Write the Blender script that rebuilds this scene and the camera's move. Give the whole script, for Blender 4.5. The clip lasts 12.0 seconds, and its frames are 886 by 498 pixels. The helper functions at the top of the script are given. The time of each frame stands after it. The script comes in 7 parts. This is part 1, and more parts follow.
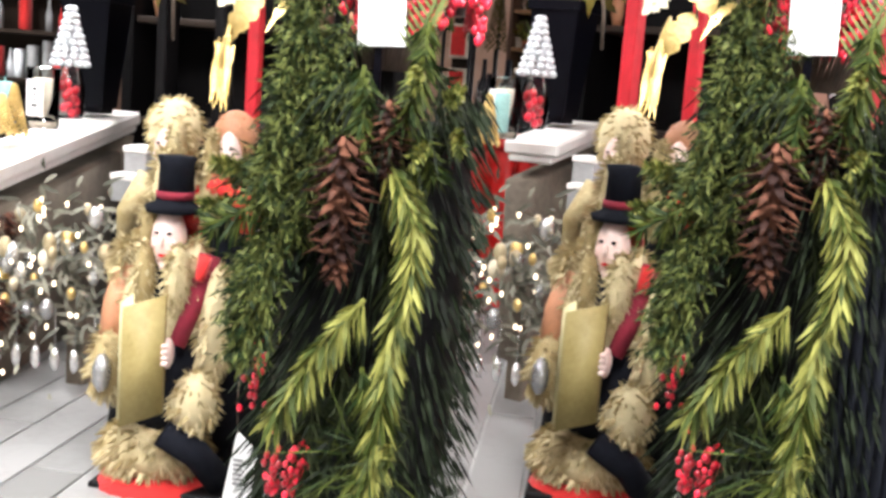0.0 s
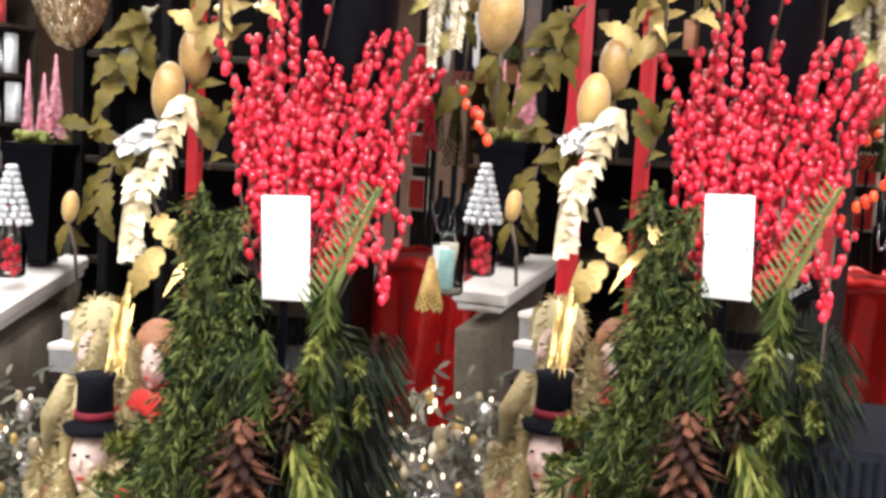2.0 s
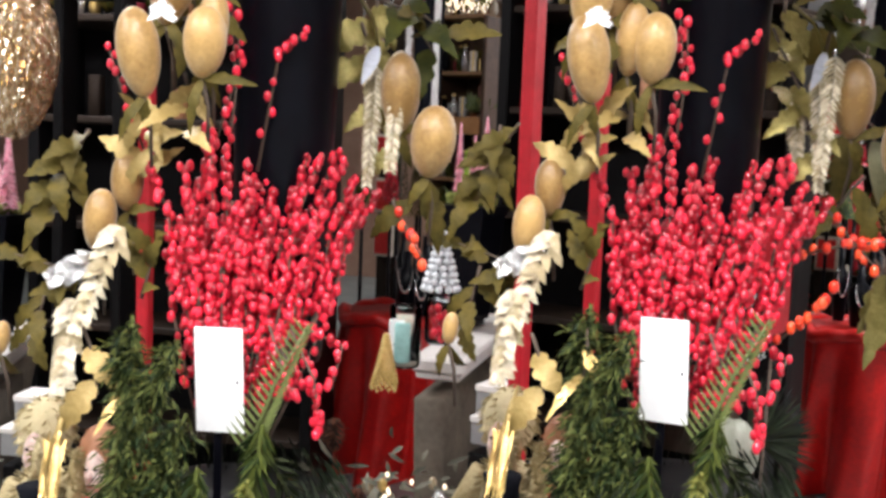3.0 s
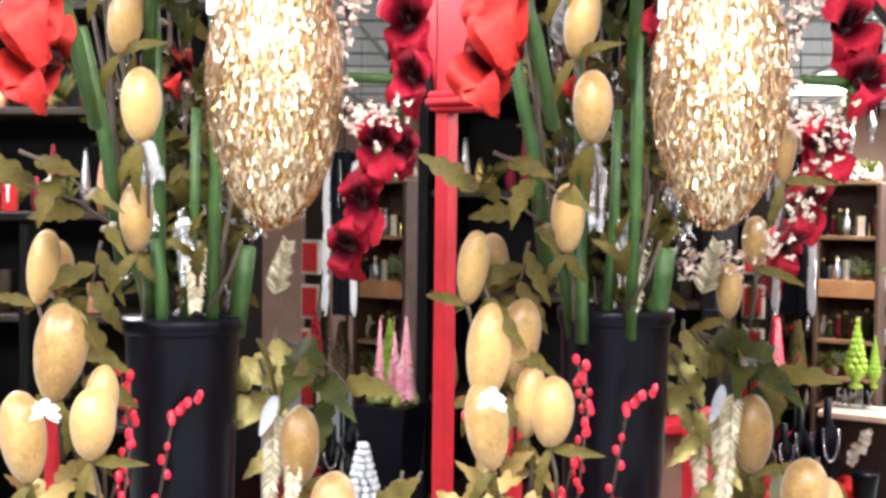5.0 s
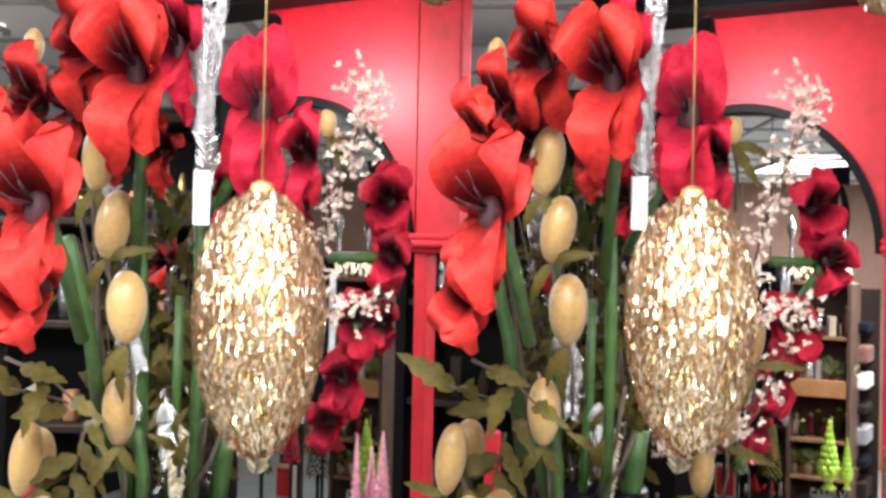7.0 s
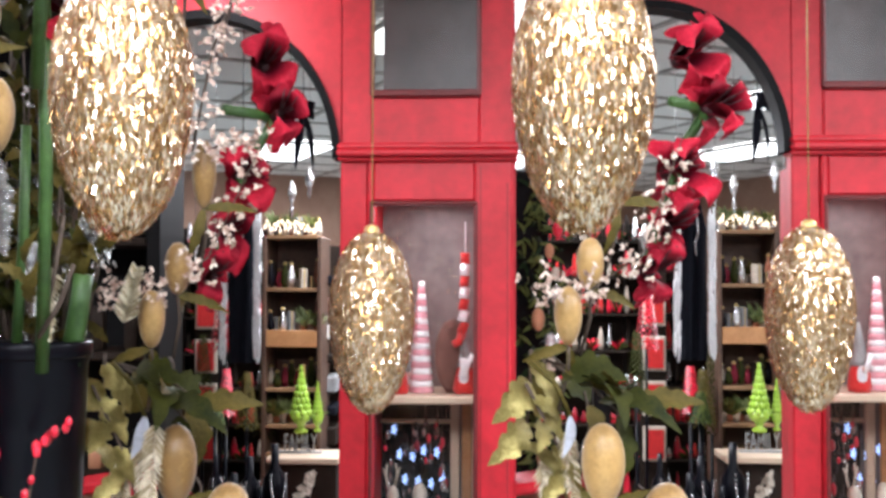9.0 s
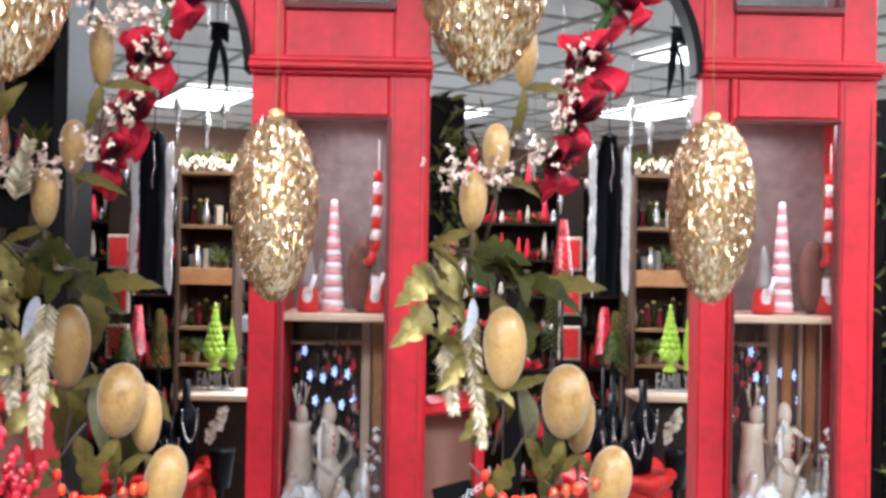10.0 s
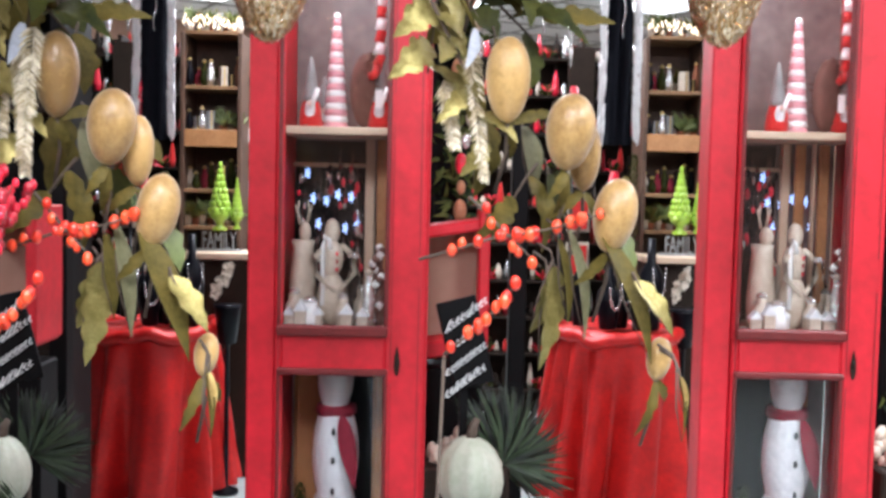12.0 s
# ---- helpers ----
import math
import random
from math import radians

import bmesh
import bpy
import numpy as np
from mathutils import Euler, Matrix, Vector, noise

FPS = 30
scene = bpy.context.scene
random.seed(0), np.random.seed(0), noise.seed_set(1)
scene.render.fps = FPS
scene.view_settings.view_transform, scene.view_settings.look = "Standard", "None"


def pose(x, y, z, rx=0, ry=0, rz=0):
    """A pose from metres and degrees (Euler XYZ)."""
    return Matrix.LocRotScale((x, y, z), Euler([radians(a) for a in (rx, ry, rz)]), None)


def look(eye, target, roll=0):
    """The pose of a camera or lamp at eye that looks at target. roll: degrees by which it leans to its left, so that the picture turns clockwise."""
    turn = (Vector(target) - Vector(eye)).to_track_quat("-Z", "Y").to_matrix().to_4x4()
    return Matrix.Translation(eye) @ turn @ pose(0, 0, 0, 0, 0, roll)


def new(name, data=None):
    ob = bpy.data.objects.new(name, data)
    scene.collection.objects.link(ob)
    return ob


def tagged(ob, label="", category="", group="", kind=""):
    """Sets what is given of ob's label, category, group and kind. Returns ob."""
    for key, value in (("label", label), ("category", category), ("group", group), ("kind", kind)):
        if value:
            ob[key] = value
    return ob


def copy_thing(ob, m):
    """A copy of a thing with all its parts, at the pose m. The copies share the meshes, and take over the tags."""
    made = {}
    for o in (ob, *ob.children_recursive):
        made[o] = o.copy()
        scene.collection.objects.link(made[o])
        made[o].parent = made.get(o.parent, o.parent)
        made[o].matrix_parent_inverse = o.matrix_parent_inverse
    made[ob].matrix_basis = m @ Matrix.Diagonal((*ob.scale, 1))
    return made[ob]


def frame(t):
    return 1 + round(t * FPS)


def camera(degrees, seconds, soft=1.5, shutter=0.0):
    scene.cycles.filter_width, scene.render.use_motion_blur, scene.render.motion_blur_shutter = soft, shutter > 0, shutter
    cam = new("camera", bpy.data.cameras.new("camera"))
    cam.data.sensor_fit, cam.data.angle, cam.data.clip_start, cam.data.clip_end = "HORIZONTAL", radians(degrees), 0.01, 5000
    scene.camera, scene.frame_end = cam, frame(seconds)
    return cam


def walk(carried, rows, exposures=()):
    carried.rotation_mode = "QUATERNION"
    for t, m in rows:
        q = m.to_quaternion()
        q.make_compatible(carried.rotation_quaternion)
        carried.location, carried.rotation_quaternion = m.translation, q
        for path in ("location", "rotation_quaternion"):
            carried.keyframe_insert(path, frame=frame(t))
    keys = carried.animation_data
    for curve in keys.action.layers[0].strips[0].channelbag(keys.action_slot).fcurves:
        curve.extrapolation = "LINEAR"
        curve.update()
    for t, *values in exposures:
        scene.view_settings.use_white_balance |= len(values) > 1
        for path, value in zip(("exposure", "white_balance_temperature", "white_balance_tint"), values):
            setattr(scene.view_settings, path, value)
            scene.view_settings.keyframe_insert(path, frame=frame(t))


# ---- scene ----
cam = camera(45.0, 12.0, 3.2)

PATH = [
    (0, (0.298, -0.152, 0.821), (-0.003, 1.802, 0.524), 4.5),
    (0.5, (0.33, -0.108, 0.892), (0.03, 1.85, 0.618), 4.1),
    (1, (0.356, -0.081, 0.988), (0.056, 1.882, 0.753), 3.7),
    (1.5, (0.371, -0.066, 1.071), (0.07, 1.9, 0.863), 3.3),
    (2, (0.379, -0.057, 1.12), (0.094, 1.911, 0.915), 3.1),
    (2.5, (0.388, -0.042, 1.19), (0.116, 1.932, 1.022), 2.6),
    (3, (0.431, -0.025, 1.289), (0.184, 1.951, 1.107), 2.3),
    (3.5, (0.494, 0.024, 1.454), (0.225, 1.996, 1.258), 1.5),
    (3.7, (0.509, 0.037, 1.494), (0.235, 2.011, 1.33), 1),
    (5.5, (0.462, 0.020, 1.815), (0.354, 2.015, 1.766), 0.8),
    (6, (0.482, 0.012, 1.904), (0.353, 2.008, 1.903), 0.9),
    (6.5, (0.470, 0.0, 1.985), (0.352, 1.996, 2.021), 1.0),
    (7, (0.466, -0.006, 1.938), (0.374, 1.992, 1.961), 1.1),
    (7.5, (0.484, -0.006, 1.850), (0.455, 1.994, 1.870), 1.1),
    (7.7, (0.492, -0.006, 1.822), (0.497, 1.994, 1.822), 1.0),
    (9.3, (0.562, 0.062, 1.634), (1.466, 1.845, 1.701), 0.4),
    (9.5, (0.574, 0.06, 1.613), (1.486, 1.839, 1.659), 0.7),
    (10, (0.581, 0.059, 1.537), (1.526, 1.822, 1.546), 1),
    (10.5, (0.592, 0.065, 1.47), (1.532, 1.83, 1.447), 0.9),
    (11, (0.601, 0.066, 1.388), (1.54, 1.831, 1.339), 0.8),
    (11.5, (0.614, 0.078, 1.326), (1.547, 1.845, 1.25), 0.7),
    (12, (0.62, 0.089, 1.255), (1.547, 1.856, 1.129), 1.3),
]

walk(cam, [(t, look(e, g, r)) for t, e, g, r in PATH],
     [(0.0, 0.45, 6100, 10), (0.5, 0.30, 6100, 10), (1.5, 0.1, 6250, 10), (2.5, -0.34, 6150, 10), (3.0, -0.46, 6100, 11), (3.5, -0.12, 6100, 11), (5.5, 0.2, 5850, 10),
      (6.5, 0.07, 5850, 10), (7.0, -0.18, 5900, 10), (7.5, -0.58, 5900, 10), (9.5, -0.2, 5650, 10), (12.0, -0.14, 5650, 10)])

# ---- light ----
world = bpy.data.worlds.new("shop_world")
scene.world = world
world.use_nodes = True
world.node_tree.nodes["Background"].inputs[0].default_value = (1.0, 0.93, 0.86, 1)
world.node_tree.nodes["Background"].inputs[1].default_value = 0.10

CEIL = 2.75


def ceiling_lamp(x, y, watts, sx=0.6, sy=1.2):
    lamp = bpy.data.lights.new("troffer_light", "AREA")
    lamp.shape, lamp.size, lamp.size_y, lamp.energy = "RECTANGLE", sx, sy, watts
    lamp.color = (1.0, 0.95, 0.91)
    ob = new("troffer_light", lamp)
    ob.location = (x, y, CEIL - 0.05)


# the last lamp is added only to brighten the draped table and bookcase
LAMPS = [(-1.4, 0.3), (0.4, 0.1), (2.0, -0.5), (-1.6, 3.2), (3.4, 7.0), (2.9, 8.5), (4.9, 4.6), (3.6, 1.0), (2.4, 4.1)]
for lx, ly in LAMPS:
    ceiling_lamp(lx, ly, 110 if ly < 2 else 105)
ceiling_lamp(-0.8, -1.2, 45, 0.3, 0.6)


# ---- materials ----
def mat(name, col, rough=0.6, metal=0.0, col2=None, scale=30.0, bump=0.15, island=0.0, objvar=0.0, coat=0.0,
        sheen=0.0, emit=0.0, trans=0.0, fine=6.0, throat=None):
    m = bpy.data.materials.new(name)
    m.use_nodes = True
    nt = m.node_tree
    b = nt.nodes["Principled BSDF"]
    b.inputs["Roughness"].default_value = rough
    b.inputs["Metallic"].default_value = metal
    b.inputs["Coat Weight"].default_value = coat
    b.inputs["Sheen Weight"].default_value = sheen
    b.inputs["Transmission Weight"].default_value = trans
    if emit:
        b.inputs["Emission Color"].default_value = (*col, 1)
        b.inputs["Emission Strength"].default_value = emit
    tc = nt.nodes.new("ShaderNodeTexCoord")
    big = nt.nodes.new("ShaderNodeTexNoise")
    big.inputs["Scale"].default_value, big.inputs["Detail"].default_value = scale, 4
    small = nt.nodes.new("ShaderNodeTexNoise")
    small.inputs["Scale"].default_value, small.inputs["Detail"].default_value = scale * fine, 3
    nt.links.new(tc.outputs["Object"], big.inputs["Vector"])
    nt.links.new(tc.outputs["Object"], small.inputs["Vector"])
    c2 = col2 or tuple(c * 0.6 for c in col)
    ramp = nt.nodes.new("ShaderNodeValToRGB")
    ramp.color_ramp.elements[0].position, ramp.color_ramp.elements[1].position = 0.32, 0.68
    ramp.color_ramp.elements[0].color, ramp.color_ramp.elements[1].color = (*c2, 1), (*col, 1)
    mix = nt.nodes.new("ShaderNodeMath")
    mix.operation = "MULTIPLY_ADD"
    mix.inputs[1].default_value = 0.35
    nt.links.new(small.outputs["Fac"], mix.inputs[0])
    half = nt.nodes.new("ShaderNodeMath")
    half.operation = "MULTIPLY"
    half.inputs[1].default_value = 0.65
    nt.links.new(big.outputs["Fac"], half.inputs[0])
    nt.links.new(half.outputs[0], mix.inputs[2])
    fac = mix.outputs[0]
    if island or objvar:
        src = nt.nodes.new("ShaderNodeNewGeometry").outputs["Random Per Island"] if island else \
            nt.nodes.new("ShaderNodeObjectInfo").outputs["Random"]
        add = nt.nodes.new("ShaderNodeMath")
        add.operation = "MULTIPLY_ADD"
        add.inputs[1].default_value = (island or objvar)
        sub = nt.nodes.new("ShaderNodeMath")
        sub.operation = "SUBTRACT"
        sub.inputs[1].default_value = (island or objvar) / 2
        nt.links.new(fac, sub.inputs[0])
        nt.links.new(src, add.inputs[0])
        nt.links.new(sub.outputs[0], add.inputs[2])
        fac = add.outputs[0]
    nt.links.new(fac, ramp.inputs["Fac"])
    colour = ramp.outputs["Color"]
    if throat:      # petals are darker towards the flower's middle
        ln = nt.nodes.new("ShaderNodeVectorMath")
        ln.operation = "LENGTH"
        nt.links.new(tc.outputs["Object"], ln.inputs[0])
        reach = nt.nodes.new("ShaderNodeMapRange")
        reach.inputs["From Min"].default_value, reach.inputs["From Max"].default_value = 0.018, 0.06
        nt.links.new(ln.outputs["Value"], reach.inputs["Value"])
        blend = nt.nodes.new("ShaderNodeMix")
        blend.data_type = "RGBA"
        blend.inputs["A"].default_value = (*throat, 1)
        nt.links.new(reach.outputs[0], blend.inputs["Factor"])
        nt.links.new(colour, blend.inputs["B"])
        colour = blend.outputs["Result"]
    nt.links.new(colour, b.inputs["Base Color"])
    if bump:
        bn = nt.nodes.new("ShaderNodeBump")
        bn.inputs["Strength"].default_value, bn.inputs["Distance"].default_value = bump, 0.01
        nt.links.new(mix.outputs[0], bn.inputs["Height"])
        nt.links.new(bn.outputs["Normal"], b.inputs["Normal"])
    return m


def glass_mat(name, tint=(1, 1, 1), haze=0.05):
    """Thin pane: mostly clear, with a mirror gloss."""
    m = bpy.data.materials.new(name)
    m.use_nodes = True
    nt = m.node_tree
    nt.nodes.remove(nt.nodes["Principled BSDF"])
    out = nt.nodes["Material Output"]
    clear = nt.nodes.new("ShaderNodeBsdfTransparent")
    clear.inputs[0].default_value = (*tint, 1)
    gloss = nt.nodes.new("ShaderNodeBsdfGlossy")
    gloss.inputs["Roughness"].default_value = haze
    mixer = nt.nodes.new("ShaderNodeMixShader")
    fres = nt.nodes.new("ShaderNodeFresnel")
    fres.inputs[0].default_value = 1.45
    nt.links.new(fres.outputs[0], mixer.inputs[0])
    nt.links.new(clear.outputs[0], mixer.inputs[1])
    nt.links.new(gloss.outputs[0], mixer.inputs[2])
    nt.links.new(mixer.outputs[0], out.inputs[0])
    return m


RED = mat("red_paint", (0.64, 0.010, 0.026), 0.5, col2=(0.36, 0.006, 0.012), scale=7, bump=0.12)
DARKRED = mat("worn_edge", (0.16, 0.012, 0.012), 0.5, scale=20)
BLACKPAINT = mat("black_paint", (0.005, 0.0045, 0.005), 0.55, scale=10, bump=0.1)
BLACKGLOSS = mat("black_plastic", (0.004, 0.004, 0.007), 0.3, scale=10, bump=0.03)
BLACKCLOTH = mat("black_cloth", (0.008, 0.009, 0.014), 0.9, scale=60, bump=0.3)
WHITEPAINT = mat("white_paint", (0.80, 0.77, 0.73), 0.5, col2=(0.68, 0.64, 0.6), scale=9, bump=0.08)
CARD = mat("card", (0.9, 0.9, 0.89), 0.6, col2=(0.84, 0.84, 0.84), scale=12, bump=0.02)
GREY = mat("grey_paint", (0.33, 0.33, 0.33), 0.6, scale=12)
BROWNCLOTH = mat("brown_cloth", (0.165, 0.135, 0.10), 0.85, col2=(0.08, 0.064, 0.048), scale=9, bump=0.4)
PLANK = mat("grey_plank", (0.23, 0.226, 0.22), 0.4, col2=(0.15, 0.147, 0.142), scale=6, bump=0.12, objvar=0.5)
JOINT = mat("floor_base", (0.44, 0.43, 0.42), 0.7, scale=8)
# near-black green that paints the shade deep inside the evergreens
DARKFOLIAGE = mat("shaded_foliage", (0.018, 0.026, 0.012), 0.7, col2=(0.006, 0.008, 0.005), scale=14, bump=0, island=0.6)
CONCRETE = mat("green_grey_floor", (0.38, 0.42, 0.41), 0.45, col2=(0.26, 0.29, 0.285), scale=5, bump=0.1)
WALL = mat("tan_wall", (0.36, 0.22, 0.16), 0.8, col2=(0.28, 0.16, 0.11), scale=4)
DARKWALL = mat("dark_wall", (0.035, 0.026, 0.022), 0.8, scale=5)
CEILTILE = mat("ceiling_tile", (0.86, 0.85, 0.83), 0.9, col2=(0.78, 0.77, 0.75), scale=40, bump=0.3)
GRID = mat("ceiling_grid", (0.50, 0.48, 0.45), 0.6)
LIGHT = mat("lamp_panel", (1.0, 0.97, 0.92), emit=5.0, bump=0)
BULB = mat("warm_bulb", (1.0, 0.80, 0.56), emit=3.0, bump=0)
WOOD = mat("oak_shelf", (0.32, 0.18, 0.085), 0.6, col2=(0.18, 0.095, 0.04), scale=12)
BROWNWOOD = mat("brown_shelf", (0.12, 0.062, 0.036), 0.6, col2=(0.05, 0.026, 0.016), scale=12)
DARKWOOD = mat("dark_shelf", (0.028, 0.019, 0.014), 0.6, scale=10)
PALEWOOD = mat("pale_wood", (0.60, 0.47, 0.34), 0.55, col2=(0.5, 0.37, 0.26), scale=12)
FIR = mat("fir_needle", (0.068, 0.082, 0.016), 0.55, col2=(0.014, 0.026, 0.006), scale=14, bump=0, island=0.9)
FIRLIGHT = mat("young_fir_needle", (0.20, 0.20, 0.05), 0.5, col2=(0.036, 0.05, 0.010), scale=14, bump=0, island=0.9)
CEDAR = mat("cedar_leaf", (0.098, 0.112, 0.030), 0.55, col2=(0.010, 0.020, 0.006), scale=14, bump=0, island=0.9)
OLIVELEAF = mat("olive_leaf", (0.125, 0.092, 0.020), 0.55, col2=(0.045, 0.038, 0.008), scale=25, bump=0.3)
GREENLEAF = mat("green_leaf", (0.05, 0.052, 0.008), 0.6, col2=(0.014, 0.018, 0.004), scale=25, bump=0.2)
FROND = mat("frond_leaf", (0.15, 0.18, 0.05), 0.55, col2=(0.08, 0.10, 0.028), scale=20, bump=0.1)
GREENSTEM = mat("green_stem", (0.058, 0.125, 0.024), 0.5, col2=(0.024, 0.06, 0.012), scale=25)
TWIG = mat("twig_bark", (0.10, 0.07, 0.05), 0.8, scale=40)
BERRY = mat("red_berry", (0.78, 0.018, 0.050), 0.3, col2=(0.30, 0.003, 0.014), scale=30, bump=0.03, island=0.9, coat=0.4)
ORANGEBERRY = mat("orange_berry", (0.85, 0.08, 0.02), 0.28, col2=(0.6, 0.02, 0.008), scale=30, bump=0.03, island=0.8, coat=0.4)
VELVET = mat("gold_velvet", (0.47, 0.29, 0.095), 0.45, col2=(0.22, 0.12, 0.030), scale=26, bump=0.3, sheen=0.25, coat=0.15, objvar=0.35)
GOLDFOIL = mat("gold_foil", (0.78, 0.58, 0.24), 0.28, metal=0.75, col2=(0.5, 0.34, 0.1), scale=40, bump=0.5)
GOLDLEAF = mat("gold_leaf_cloth", (0.42, 0.30, 0.11), 0.45, metal=0.3, col2=(0.26, 0.18, 0.05), scale=30, bump=0.4)
PALEGLITTER = mat("pale_glitter", (0.84, 0.77, 0.60), 0.28, metal=0.5, col2=(0.45, 0.37, 0.22), scale=120, bump=0.6, island=0.6)
SEQUIN = mat("champagne_sequin", (0.93, 0.78, 0.58), 0.24, metal=0.88, col2=(0.50, 0.30, 0.11), scale=40, bump=0, island=1.2)
BALLCORE = mat("champagne_core", (0.45, 0.30, 0.14), 0.4, metal=0.6, scale=60, bump=0.5)
SILVER = mat("silver_glitter", (0.88, 0.87, 0.85), 0.25, metal=0.8, col2=(0.4, 0.4, 0.4), scale=90, bump=0.5, island=0.9)
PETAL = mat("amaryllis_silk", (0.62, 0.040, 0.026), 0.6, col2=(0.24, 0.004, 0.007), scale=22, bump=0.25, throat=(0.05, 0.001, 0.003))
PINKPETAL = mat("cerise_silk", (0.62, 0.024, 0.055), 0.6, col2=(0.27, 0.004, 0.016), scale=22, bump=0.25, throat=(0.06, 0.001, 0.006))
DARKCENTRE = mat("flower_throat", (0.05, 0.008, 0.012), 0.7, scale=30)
CONE = mat("cone_scale", (0.12, 0.048, 0.028), 0.7, col2=(0.022, 0.010, 0.008), scale=30, bump=0.2, island=0.7)
FUR = mat("gold_fur", (0.60, 0.51, 0.30), 0.85, col2=(0.32, 0.245, 0.11), scale=25, bump=0.6, island=0.8)
SKIN = mat("painted_face", (0.84, 0.68, 0.62), 0.5, scale=20, col2=(0.66, 0.42, 0.36))
REDCLOTH = mat("red_felt", (0.66, 0.018, 0.014), 0.85, col2=(0.45, 0.008, 0.008), scale=50, bump=0.4, sheen=0.2)
SATIN = mat("red_satin", (0.68, 0.009, 0.006), 0.45, col2=(0.36, 0.003, 0.003), scale=9, bump=0.12, sheen=0.05)
PAPER = mat("cream_paper", (0.66, 0.60, 0.36), 0.7, col2=(0.52, 0.46, 0.24), scale=14)
BOOKCOVER = mat("ochre_book_cover", (0.34, 0.27, 0.10), 0.6, col2=(0.22, 0.165, 0.05), scale=18)
PINKTREE = mat("pink_bristle", (0.90, 0.55, 0.62), 0.8, col2=(0.8, 0.3, 0.4), scale=60, bump=0.5, island=0.8)
SNOW = mat("snowy_flock", (0.86, 0.88, 0.90), 0.7, col2=(0.6, 0.63, 0.66), scale=60, bump=0.6)
GLASS = glass_mat("clear_glass")
DIMGLASS = glass_mat("dim_glass", (0.8, 0.8, 0.78), 0.4)
JARGLASS = glass_mat("jar_glass", (0.96, 0.98, 0.97), 0.03)
LIME = mat("lime_glaze", (0.42, 0.62, 0.06), 0.3, col2=(0.28, 0.45, 0.03), scale=20, coat=0.4)
TEAL = mat("teal_wax", (0.35, 0.62, 0.58), 0.6, scale=20)
ORANGE = mat("orange_wood", (0.5, 0.25, 0.10), 0.6, col2=(0.34, 0.15, 0.05), scale=14)
TERRACOTTA = mat("terracotta", (0.45, 0.16, 0.08), 0.7, scale=20)
CREAM = mat("cream_ceramic", (0.66, 0.59, 0.49), 0.4, col2=(0.42, 0.34, 0.26), scale=25)
BROWNFELT = mat("brown_felt", (0.20, 0.09, 0.07), 0.9, scale=40, bump=0.5)
BLUELIGHT = mat("blue_lamp", (0.45, 0.6, 1.0), emit=1.6, bump=0)
WINECLOTH = mat("wine_scarf", (0.25, 0.01, 0.03), 0.85, scale=40, bump=0.4)
MOSS = mat("moss", (0.24, 0.26, 0.06), 0.9, scale=60, bump=0.6)
PUMPKIN = mat("white_gourd", (0.46, 0.46, 0.38), 0.5, col2=(0.30, 0.33, 0.24), scale=14)
INK = mat("ink", (0.05, 0.05, 0.05), 0.6, bump=0)
COPPER = mat("copper_cloth", (0.55, 0.25, 0.13), 0.6, scale=18, bump=0.3)


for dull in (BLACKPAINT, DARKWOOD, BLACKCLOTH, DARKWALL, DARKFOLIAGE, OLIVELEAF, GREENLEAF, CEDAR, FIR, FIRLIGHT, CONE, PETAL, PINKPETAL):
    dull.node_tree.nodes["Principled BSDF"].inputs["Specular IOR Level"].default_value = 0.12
BLACKGLOSS.node_tree.nodes["Principled BSDF"].inputs["Specular IOR Level"].default_value = 0.14

